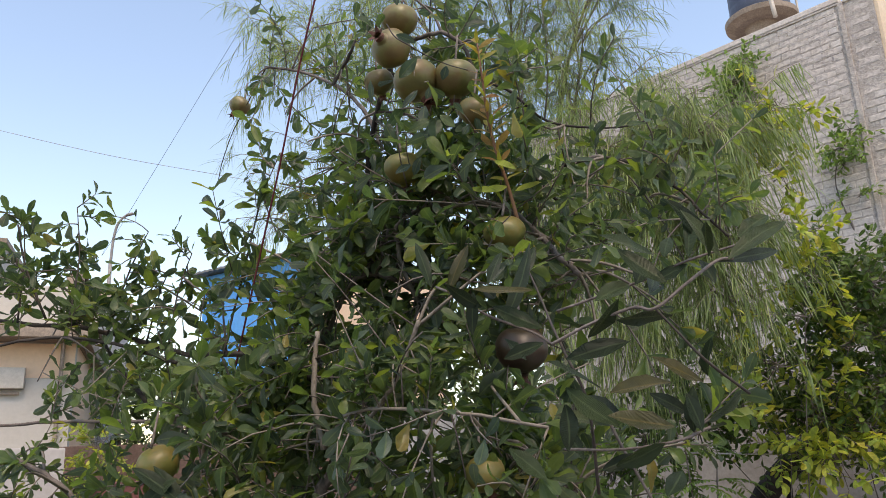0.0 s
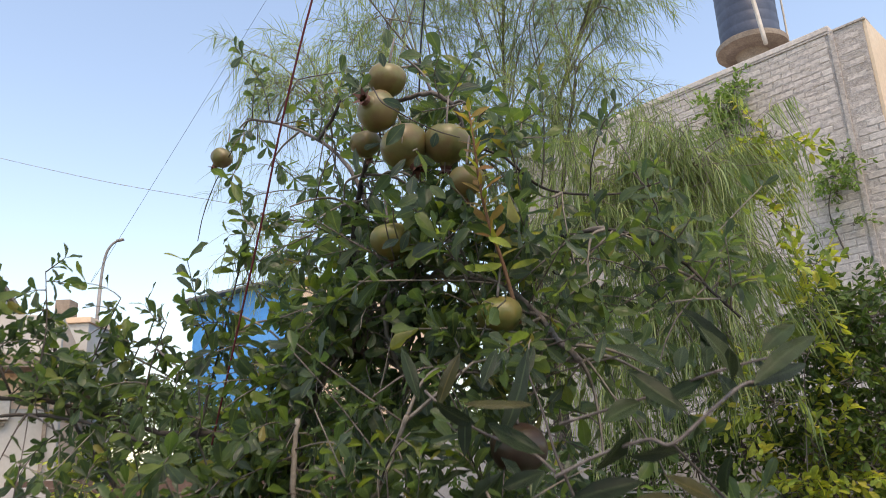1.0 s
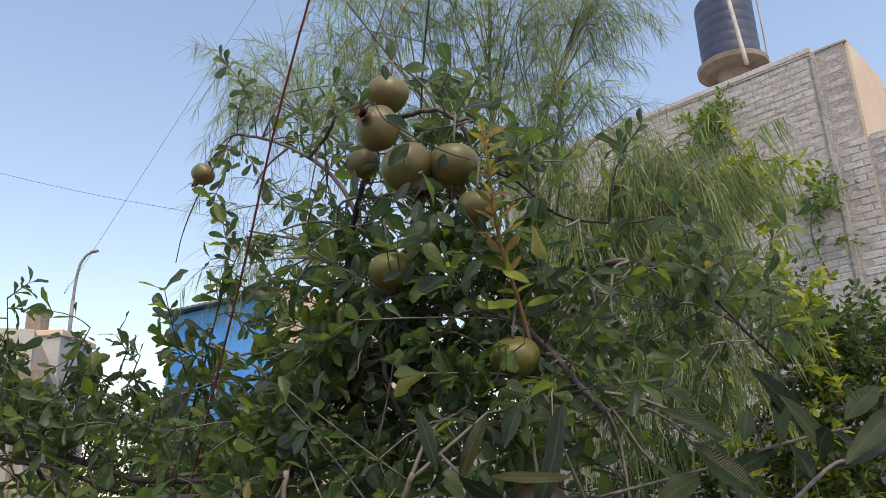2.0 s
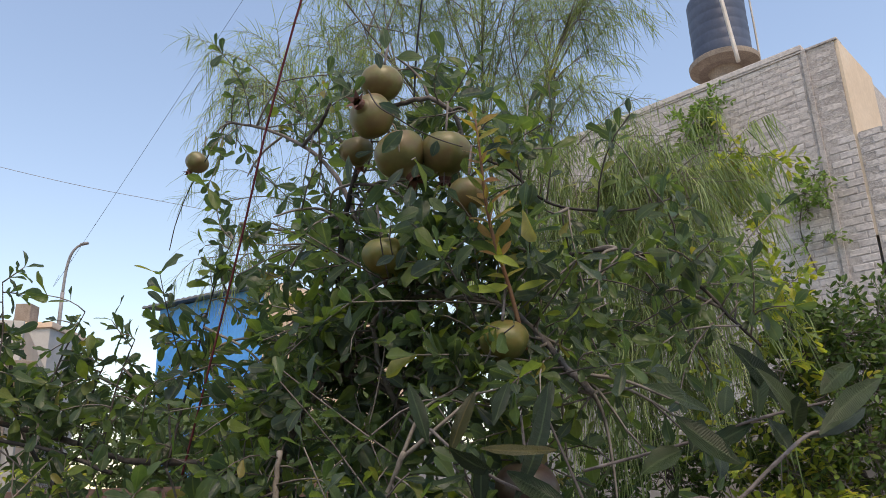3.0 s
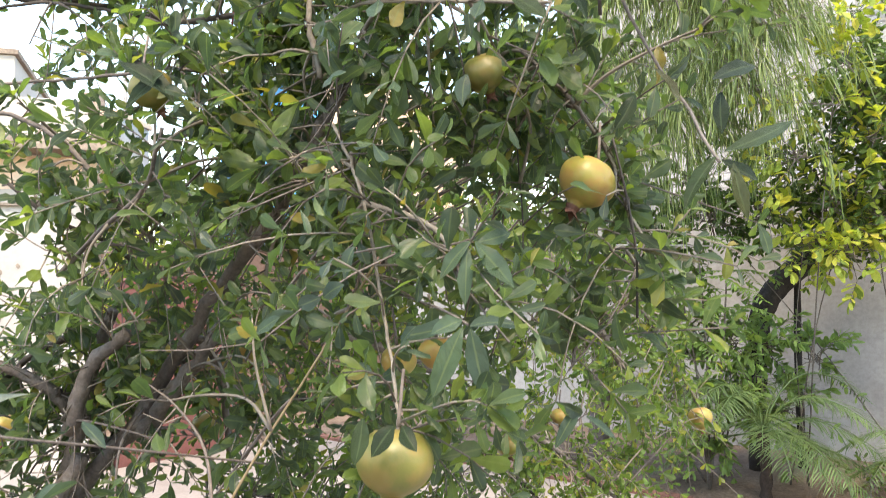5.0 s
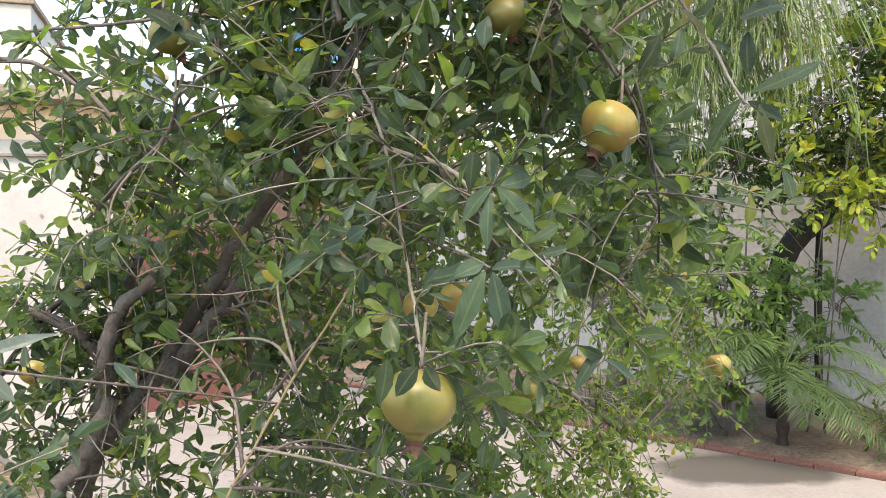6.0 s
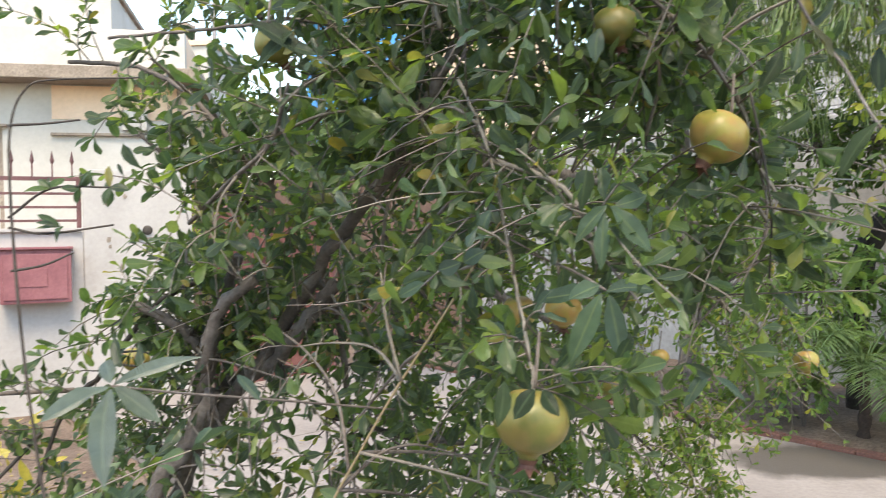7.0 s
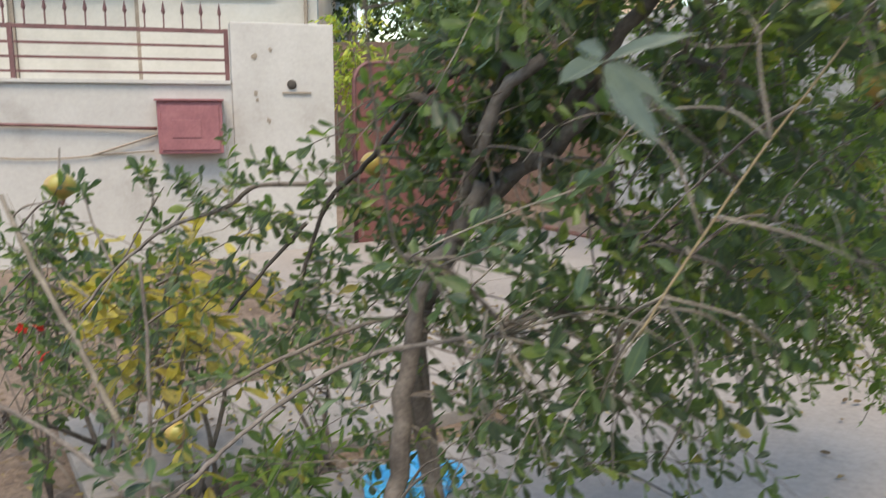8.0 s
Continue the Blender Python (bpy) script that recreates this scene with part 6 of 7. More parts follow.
near_leaf((-0.158, 0.872, 1.327), (-0.131, 0.845, 1.339), 0.016, LEAF_SINGLE, lift=0.5)
near_leaf((-0.098, 0.879, 1.359), (-0.122, 0.886, 1.348), 0.019, LEAF_SINGLE, lift=0.5)
near_leaf((-0.095, 0.880, 1.359), (-0.075, 0.862, 1.374), 0.019, LEAF_SINGLE, lift=0.5)
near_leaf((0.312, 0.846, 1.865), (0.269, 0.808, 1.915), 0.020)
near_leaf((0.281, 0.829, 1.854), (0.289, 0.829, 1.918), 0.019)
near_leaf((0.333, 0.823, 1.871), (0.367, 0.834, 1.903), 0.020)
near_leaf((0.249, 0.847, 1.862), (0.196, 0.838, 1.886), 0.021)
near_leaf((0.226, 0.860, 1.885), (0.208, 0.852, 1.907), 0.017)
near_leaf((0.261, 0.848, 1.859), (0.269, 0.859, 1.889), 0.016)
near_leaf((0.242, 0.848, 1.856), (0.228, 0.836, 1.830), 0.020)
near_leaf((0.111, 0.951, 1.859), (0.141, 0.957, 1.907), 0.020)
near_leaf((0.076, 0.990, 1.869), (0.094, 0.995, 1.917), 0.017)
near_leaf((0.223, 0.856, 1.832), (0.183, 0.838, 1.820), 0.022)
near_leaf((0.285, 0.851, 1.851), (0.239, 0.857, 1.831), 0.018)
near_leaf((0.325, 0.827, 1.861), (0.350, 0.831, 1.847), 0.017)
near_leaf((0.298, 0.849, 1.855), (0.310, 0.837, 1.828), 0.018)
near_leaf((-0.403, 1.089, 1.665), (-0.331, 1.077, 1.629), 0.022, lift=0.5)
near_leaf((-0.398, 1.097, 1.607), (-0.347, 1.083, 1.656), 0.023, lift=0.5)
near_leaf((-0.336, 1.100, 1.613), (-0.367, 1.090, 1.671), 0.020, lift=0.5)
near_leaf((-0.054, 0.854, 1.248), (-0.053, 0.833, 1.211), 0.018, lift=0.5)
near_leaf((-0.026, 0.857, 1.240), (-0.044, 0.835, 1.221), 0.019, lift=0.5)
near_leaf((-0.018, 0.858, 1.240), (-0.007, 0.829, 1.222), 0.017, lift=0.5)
near_leaf((-0.359, 1.302, 1.546), (-0.298, 1.310, 1.576), 0.028, LEAF_SINGLE, lift=0.5)
near_leaf((-0.346, 1.304, 1.585), (-0.312, 1.308, 1.541), 0.026, LEAF_SINGLE, lift=0.5)
near_leaf((-0.314, 1.358, 1.549), (-0.349, 1.324, 1.567), 0.027, LEAF_SINGLE, lift=0.5)
near_leaf((-0.259, 1.315, 1.575), (-0.190, 1.323, 1.613), 0.030, LEAF_SINGLE, lift=0.5)
near_leaf((-0.237, 1.318, 1.636), (-0.219, 1.319, 1.566), 0.028, LEAF_SINGLE, lift=0.5)
near_leaf((-0.206, 1.371, 1.578), (-0.251, 1.336, 1.610), 0.027, LEAF_SINGLE, lift=0.5)
near_leaf((-0.017, 1.175, 2.295), (-0.048, 1.184, 2.267), 0.023, LEAF_SINGLE)
near_leaf((0.031, 1.171, 2.276), (0.025, 1.178, 2.255), 0.015, LEAF_SINGLE)
near_leaf((-0.018, 1.167, 2.319), (-0.049, 1.162, 2.334), 0.016, LEAF_SINGLE)
near_leaf((-0.039, 1.164, 2.421), (-0.042, 1.154, 2.452), 0.019, LEAF_SINGLE)
near_leaf((-0.023, 1.169, 2.409), (0.015, 1.169, 2.410), 0.019, LEAF_SINGLE)
near_leaf((-0.047, 1.173, 2.394), (-0.050, 1.166, 2.417), 0.014, LEAF_SINGLE)
near_leaf((-0.090, 1.178, 2.219), (-0.093, 1.166, 2.256), 0.014, LEAF_SINGLE)
near_leaf((-0.042, 1.172, 2.206), (-0.015, 1.164, 2.232), 0.014, LEAF_SINGLE)
near_leaf((-0.006, 1.172, 2.208), (-0.011, 1.172, 2.177), 0.020, LEAF_SINGLE)
near_leaf((0.018, 1.177, 2.193), (0.037, 1.174, 2.170), 0.018, LEAF_SINGLE)
near_leaf((0.108, 1.121, 2.240), (0.161, 1.123, 2.233), 0.017, LEAF_SINGLE)
near_leaf((0.089, 1.124, 2.228), (0.115, 1.118, 2.248), 0.016, LEAF_SINGLE)
near_leaf((-0.091, 1.177, 2.382), (-0.078, 1.172, 2.397), 0.013, LEAF_SINGLE)
near_leaf((0.063, 1.170, 2.344), (0.099, 1.166, 2.356), 0.017, LEAF_SINGLE)
near_leaf((0.028, 1.181, 2.374), (0.049, 1.177, 2.385), 0.018, LEAF_SINGLE)
near_leaf((-0.129, 1.202, 2.304), (-0.097, 1.199, 2.314), 0.016, LEAF_SINGLE)
near_leaf((-0.057, 1.195, 2.104), (-0.033, 1.191, 2.119), 0.016, LEAF_SINGLE)
near_leaf((-0.015, 1.188, 2.127), (-0.033, 1.196, 2.103), 0.016, LEAF_SINGLE)
near_leaf((-0.361, 0.706, 1.268), (-0.300, 0.732, 1.295), 0.019, LEAF_SHEEN, lift=1.3)
near_leaf((-0.364, 0.702, 1.267), (-0.382, 0.647, 1.254), 0.022, LEAF_SHEEN, lift=1.3)
near_leaf((-0.362, 0.702, 1.265), (-0.332, 0.618, 1.219), 0.024, LEAF_SHEEN, lift=1.0)
near_leaf((-0.360, 0.705, 1.266), (-0.318, 0.700, 1.243), 0.018, LEAF_SHEEN, lift=1.0)
near_leaf((-0.365, 0.707, 1.269), (-0.385, 0.735, 1.285), 0.016, LEAF_SHEEN, lift=1.0)
near_leaf((-0.306, 0.873, 1.219), (-0.336, 0.880, 1.245), 0.016, LEAF_SINGLE, lift=1.0)
near_leaf((-0.413, 1.051, 1.042), (-0.414, 1.023, 1.010), 0.019, LEAF_SINGLE, lift=1.0)
near_leaf((-0.338, 1.110, 0.946), (-0.362, 1.089, 0.882), 0.025, LEAF_SINGLE, lift=1.0)
near_leaf((-0.333, 1.129, 1.039), (-0.294, 1.137, 1.018), 0.025, LEAF_SINGLE, lift=1.0)


def shoot():
    """Upright reddish shoot with orange and yellow new leaves."""
    pts = smooth_path([(0.139, 1.198, 1.983), (0.120, 1.172, 2.060), (0.101, 1.152, 2.123), (0.091, 1.126, 2.168), (0.085, 1.099, 2.219), (0.080, 1.086, 2.265)], 5)
    sh = into_tree(tubes("new_shoot", [(pts, 0.0032, 0.0014)], STEM_RED, 8), "reddish shoot with orange new leaves")
    rng = np.random.default_rng(6)
    batch = []
    n = len(pts)
    for i in range(6, n):
        s = i / n
        t = unit(pts[i] - pts[i - 1])
        a0 = (i % 2) * math.pi / 2 + rng.normal() * 0.3
        for q in range(2 if i < n - 3 else 3):
            ang = a0 + q * math.pi + rng.normal() * 0.2
            out = np.array((math.cos(ang), math.sin(ang) * 0.8, 0))
            L = rng.uniform(0.022, 0.040) * (1.1 - 0.2 * s)
            batch.append((pts[i], t * rng.uniform(0.4, 1.0) + out, UP * 0.5 + np.array((0, -0.7, 0)) + rng.normal(size=3) * 0.3, L, L * 0.28, rng.uniform(0.0, 0.25)))
    lv = leaves("new_foliage", batch, LEAF_ORANGE, FULL, 0.25, 0.2)
    lv.parent = sh
    lv.matrix_parent_inverse = sh.matrix_world.inverted()
    tagged(lv, "orange and yellow tender leaves")
    batch = []
    for at, d in (((0.118, 1.17, 2.065), (-0.6, -0.3, -0.25)), ((0.10, 1.15, 2.10), (0.35, -0.5, -0.45)), ((0.10, 1.16, 2.055), (-0.9, -0.1, 0.1)), ((0.13, 1.18, 2.06), (0.8, -0.3, 0.2))):
        batch.append((np.array(at), np.array(d), UP * 0.4 + np.array((0, -0.8, 0.1)), 0.042, 0.016, 0.12))
    lv = leaves("new_foliage", batch, LEAF_YELLOW, FULL, 0.2, 0.2)
    lv.parent = sh
    tagged(lv, "yellow-green tender leaves")


shoot()


STRING_PTS = smooth_path([(-0.06, 1.06, 2.84), (-0.155, 1.172, 2.553), (-0.181, 1.198, 2.475), (-0.227, 1.253, 2.339), (-0.273, 1.321, 2.194), (-0.324, 1.391, 2.044), (-0.390, 1.48, 1.85)], 8)


def crown():
    """All the lesser twigs and leaves of the tree."""
    out = {}
    # points on the camera path; leaves close to them are dropped
    camera_spots = np.array(((0.05, 0.1, 1.65), (0.02, 0.19, 1.81), (0.07, 0.13, 1.4), (-0.3, 0.1, 1.23)))
    rng = np.random.default_rng(3)
    for key, batch in BATCH.items():
        P = np.array([b[0] for b in batch]) + np.array([unit(np.asarray(b[1])) * b[3] * 0.55 for b in batch])
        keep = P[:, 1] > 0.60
        keep &= np.min(np.linalg.norm(P[:, None] - camera_spots[None], axis=2), axis=1) > 0.5
        # leaves between the camera and fruit, limbs or string are dropped to show them
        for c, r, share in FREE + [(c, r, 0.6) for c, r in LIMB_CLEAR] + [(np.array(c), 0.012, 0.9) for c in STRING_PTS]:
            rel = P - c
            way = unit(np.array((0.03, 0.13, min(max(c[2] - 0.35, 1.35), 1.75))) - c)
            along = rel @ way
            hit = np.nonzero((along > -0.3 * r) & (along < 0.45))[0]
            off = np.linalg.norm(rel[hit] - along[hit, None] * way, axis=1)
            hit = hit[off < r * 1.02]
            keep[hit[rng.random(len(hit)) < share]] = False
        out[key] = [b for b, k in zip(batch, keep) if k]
    # the leaves closest to the yard stand as single pieces
    single = [b for b in out["dark"] if b[0][1] + b[1][1] * b[3] * 0.5 < 1.02][:200]
    chosen = {id(b) for b in single}
    out["dark"] = [b for b in out["dark"] if id(b) not in chosen]
    for b in single:
        v, f, uv = leaf_data(*[np.array([q]) for q in b], OBOVATE, 0.34, 0.35, rng)
        into_tree(mesh_object("leaf", v.tolist(), f.tolist(), LEAF_SINGLE, True, uv))
    into_tree(leaves("foliage", out["dark"], LEAF_DARK, OBOVATE, 0.34, 0.4), "dark glossy oblong leaves", "stuff")
    into_tree(leaves("far_lit_foliage", out["far_lit"], LEAF_BRIGHTENED, OBOVATE, 0.3, 0.35), "leaves on the far branches, coloured lighter for the light on them", "stuff")
    tw = [t for t in TWIGS if min(p[1] for p in t[0]) > 0.62]
    into_tree(tubes("brushwood", tw[0::2], BARK, 4), "thin brown twigs", "stuff")
    into_tree(tubes("brushwood", tw[1::2], BARK_PALE, 4), "thin grey-brown twigs", "stuff")


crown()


# ---------------------------------------------------------------- the drooping tree behind
def drooping_tree():
    base = np.array((0.85, 6.45, 0.0))
    ob = thing("drooping_tree", tuple(base), "feathery tree with long drooping light green leaf strands", "tree")
    inv = ob.matrix_world.inverted()

    def own(o, label="", kind=""):
        o.parent = ob
        o.matrix_parent_inverse = inv
        return tagged(o, label, kind=kind)
    rng = np.random.default_rng(17)
    own(tubes("trunk", [(smooth_path([base, base + (0.05, -0.02, 1.0), base + (-0.05, -0.1, 2.0), base + (-0.1, -0.2, 2.8)]), 0.085, 0.06)], BARK, 12, 0.15))
    top = base + (-0.1, -0.2, 2.8)
    # lobes of the crown: centre, reach, count of boughs, hanging curtain or not
    lobes = (((-1.2, 5.35, 4.8), (0.6, 0.35, 0.7), 12, False), ((-1.35, 5.5, 3.75), (0.4, 0.3, 0.5), 7, False), ((-0.5, 5.6, 5.5), (0.7, 0.4, 0.9), 16, False),
             ((0.5, 5.6, 5.7), (0.7, 0.5, 0.9), 18, False), ((1.25, 5.5, 5.6), (0.55, 0.4, 0.8), 14, False), ((0.0, 5.6, 4.4), (1.0, 0.4, 0.8), 18, False), ((1.0, 5.4, 4.7), (0.6, 0.4, 0.5), 12, False),
             ((1.75, 5.0, 3.85), (0.62, 0.35, 0.45), 26, True), ((1.05, 5.1, 3.6), (0.6, 0.3, 0.6), 18, True), ((1.72, 4.95, 3.15), (0.45, 0.3, 0.5), 19, True), ((0.7, 5.2, 2.8), (0.5, 0.3, 0.5), 12, True), ((1.2, 5.3, 2.4), (0.55, 0.25, 0.35), 11, True), ((1.75, 5.0, 2.6), (0.35, 0.25, 0.35), 10, True))
    sub, strands, long_strands = [], [], []

    def along(pts, s):
        s = s * (len(pts) - 1)
        j = min(int(s), len(pts) - 2)
        return pts[j] + (pts[j + 1] - pts[j]) * (s - j), unit(pts[j + 1] - pts[j])

    for k, (centre, reach, count, curtain) in enumerate(lobes):
        centre, reach = np.array(centre), np.array(reach)
        mid = top * 0.5 + centre * 0.5 + UP * 0.25 + rng.normal(size=3) * 0.1
        stem = smooth_path([top, mid, centre], 8)
        own(tubes("limb", [(stem, 0.024, 0.007)], BARK, 7, 0.15, k))
        taken = []
        for _ in range(count):
            for _ in range(12):
                q = rand_dir(rng) * rng.uniform(0.45, 1.0)
                if all(np.linalg.norm(q - o) > 0.5 for o in taken):
                    break
            taken.append(q)
            tip = centre + q * reach
            foot, _ = along(stem, rng.uniform(0.45, 1.0))
            gap = np.linalg.norm(tip - foot)
            bough = smooth_path([foot, foot * 0.45 + tip * 0.55 + UP * 0.16 * gap + rng.normal(size=3) * 0.08 * gap, tip], 6)
            sub.append((bough, 0.007, 0.0025))
            for _ in range(7 if curtain else 9):
                p0, t0 = along(bough, rng.uniform(0.15, 1.0))
                out = unit(t0 * 0.7 + rand_dir(rng) * 1.1 + UP * 0.15 + np.array((q[0], 0, 0)) * 0.5)
                ln = rng.uniform(0.22, 0.55)
                pts = np.array([p0 + ln * (out * s + UP * (0.15 * s - (0.4 if curtain else 0.55) * s * s)) for s in np.linspace(0, 1, 6)])
                sub.append((pts, 0.0026, 0.001))
                for _ in range(int(ln * (48 if curtain else 62))):
                    p, t = along(pts, rng.uniform(0.05, 1.0))
                    side = unit(np.cross(t, rand_dir(rng)))
                    if curtain:
                        D = side * 0.4 + t * 0.25 - UP * rng.uniform(0.3, 0.9)
                        long_strands.append((p, D, UP * 0.7 + side, rng.uniform(0.10, 0.34), rng.uniform(0.005, 0.009), rng.uniform(0.2, 0.6)))
                    else:
                        D = side * 0.7 + t * 0.6 - UP * 0.15
                        strands.append((p, D, UP + side * 0.2, rng.uniform(0.09, 0.24), rng.uniform(0.0032, 0.0055), rng.uniform(0.2, 0.7)))
    own(tubes("brushwood", sub, BARK_PALE, 4), "thin arching twigs", "stuff")
    own(leaves("hanging_foliage", strands, STRAND, NEEDLE, 0.1, 0.0), "fine drooping leaf strands", "stuff")
    own(leaves("curtain_foliage", long_strands, STRAND, NEEDLE, 0.1, 0.0), "long hanging leaf strands", "stuff")


drooping_tree()


# ---------------------------------------------------------------- shrubs of the bed
def shrub(name, label, base, blobs, leaf, size, seed, bark=BARK, width=0.42, stem=0.018, category="shrub", droop=0.3, nodes=(4, 7), upness=0.9, group=""):
    """Stems fanning from the base into leafy clumps (centre, radius, twigs)."""
    rng = np.random.default_rng(seed)
    b = np.array(base, float)
    ob = thing(name, base, label, category, group)
    inv = ob.matrix_world.inverted()
    batch, paths = [], []
    for i, (c, r, count) in enumerate(blobs):
        c = np.array(c, float)
        mid = b * 0.5 + c * 0.5 + np.array((rng.normal() * 0.08, rng.normal() * 0.08, 0.1))
        path = smooth_path([b + rng.normal(size=3) * (0.05, 0.05, 0), mid, c], 5)
        if i == 0 or (name != "wall_sprig" and (i % 6 == 0 or len(blobs) < 6)):
            st = tubes("stem", [(path, stem, stem * 0.35)], bark, 7, 0.15, seed + i)
            st.parent, st.matrix_parent_inverse = ob, inv
        for _ in range(count):
            start = c + rand_dir(rng) * r * rng.uniform(0.2, 0.9)
            d = unit(start - c) + rand_dir(rng) * 0.6 + UP * 0.2
            paths.append(([c + rng.normal(size=3) * r * 0.2, (c + start) / 2, start], 0.004, 0.002))
            leafy_twig(rng, start, d, rng.uniform(0.10, 0.26) * (size / 0.05) ** 0.5, int(rng.integers(*nodes)), size, batch, paths, 0.002, droop, width=width, upness=upness)
    tw = tubes("brushwood", paths, bark, 4)
    tw.parent, tw.matrix_parent_inverse = ob, inv
    tagged(tw, kind="stuff")
    lf = leaves("foliage", batch, leaf, PLAIN, 0.2, 0.2, seed)
    lf.parent, lf.matrix_parent_inverse = ob, inv
    tagged(lf, kind="stuff")
    return ob


shrub("golden_shrub", "tall shrub with bright yellow-green leaves against the wall", (2.15, 5.75, 0.03),
      [((2.08, 5.32, 1.72), 0.22, 15), ((2.34, 5.28, 1.62), 0.24, 19), ((2.24, 5.25, 1.92), 0.22, 12), ((2.55, 5.2, 1.78), 0.22, 12), ((2.12, 4.85, 2.46), 0.2, 6), ((2.2, 4.88, 2.72), 0.18, 7), ((2.16, 4.8, 3.0), 0.16, 6), ((2.2, 5.1, 3.5), 0.13, 9), ((2.2, 5.15, 3.85), 0.13, 10), ((2.28, 5.2, 4.05), 0.13, 11), ((2.42, 5.2, 3.8), 0.08, 5), ((1.95, 5.0, 2.2), 0.16, 9), ((2.45, 5.1, 2.3), 0.16, 7)],
      LEAF_YELLOW, 0.090, 31, width=0.50, stem=0.006, droop=0.15, upness=1.6)
shrub("dark_creeper", "dense dark green creeper heaped over the wall", (2.85, 5.55, 0.03),
      [((2.85, 5.35, 2.35), 0.36, 70), ((3.1, 5.5, 2.8), 0.32, 46), ((2.75, 5.25, 2.05), 0.30, 60), ((2.35, 5.45, 2.2), 0.28, 50), ((3.1, 5.2, 2.1), 0.34, 46), ((2.6, 5.65, 2.75), 0.28, 46), ((3.4, 5.5, 2.5), 0.3, 30), ((2.05, 5.8, 2.35), 0.3, 34), ((1.6, 6.0, 2.2), 0.32, 30), ((1.2, 6.2, 1.9), 0.34, 30), ((0.7, 6.4, 1.7), 0.36, 30), ((0.2, 6.6, 1.6), 0.36, 28), ((2.5, 5.3, 2.6), 0.26, 50), ((2.75, 5.35, 2.75), 0.24, 50), ((2.42, 5.2, 2.85), 0.18, 22), ((3.3, 5.6, 3.0), 0.26, 20), ((2.0, 5.8, 1.95), 0.28, 46), ((2.35, 5.7, 1.88), 0.26, 44), ((1.65, 5.9, 1.9), 0.28, 40), ((1.3, 5.95, 1.75), 0.28, 40), ((1.0, 6.05, 1.6), 0.28, 32), ((2.65, 5.6, 1.8), 0.22, 30), ((2.95, 5.5, 1.8), 0.24, 26)],
      LEAF_HEDGE, 0.070, 32, width=0.45, stem=0.006, upness=0.45)
shrub("broad_leaved_shrub", "soft mid-green shrub beside the small palm", (1.62, 5.85, 0.03),
      [((1.7, 5.75, 1.02), 0.22, 28), ((1.95, 5.75, 0.98), 0.2, 24), ((1.5, 5.7, 1.1), 0.2, 22), ((1.3, 5.65, 0.9), 0.22, 20), ((1.1, 5.7, 1.1), 0.24, 22), ((1.05, 5.75, 0.7), 0.22, 18), ((0.8, 5.9, 0.95), 0.24, 20), ((2.25, 5.7, 0.9), 0.18, 14), ((1.85, 5.8, 0.75), 0.18, 14), ((1.42, 5.65, 0.52), 0.2, 18), ((1.62, 5.75, 0.42), 0.2, 16), ((2.1, 5.8, 0.55), 0.2, 16)],
      LEAF_SHRUB, 0.085, 33, width=0.42, droop=0.4, stem=0.008)
shrub("wall_sprig", "leafy sprig growing out of the brick wall", bw(0.48, 5.95, 0.02), [(bw(0.58, 6.32, 0.16), 0.19, 44), (bw(0.74, 6.58, 0.15), 0.12, 20), (bw(0.52, 6.1, 0.12), 0.12, 14)], LEAF_SHRUB, 0.085, 34, width=0.46, stem=0.012, group="sprigs on the wall")
shrub("wall_sprig", "thin leafy sapling climbing up the brick wall", bw(1.66, 4.0, 0.02), [(bw(1.74, 5.05, 0.14), 0.10, 20), (bw(1.86, 5.22, 0.13), 0.07, 10), (bw(1.72, 4.82, 0.12), 0.06, 7), (bw(1.62, 4.42, 0.12), 0.07, 4), (bw(1.82, 4.42, 0.12), 0.06, 4)], LEAF_SHRUB, 0.075, 35, width=0.46, stem=0.012, group="sprigs on the wall")


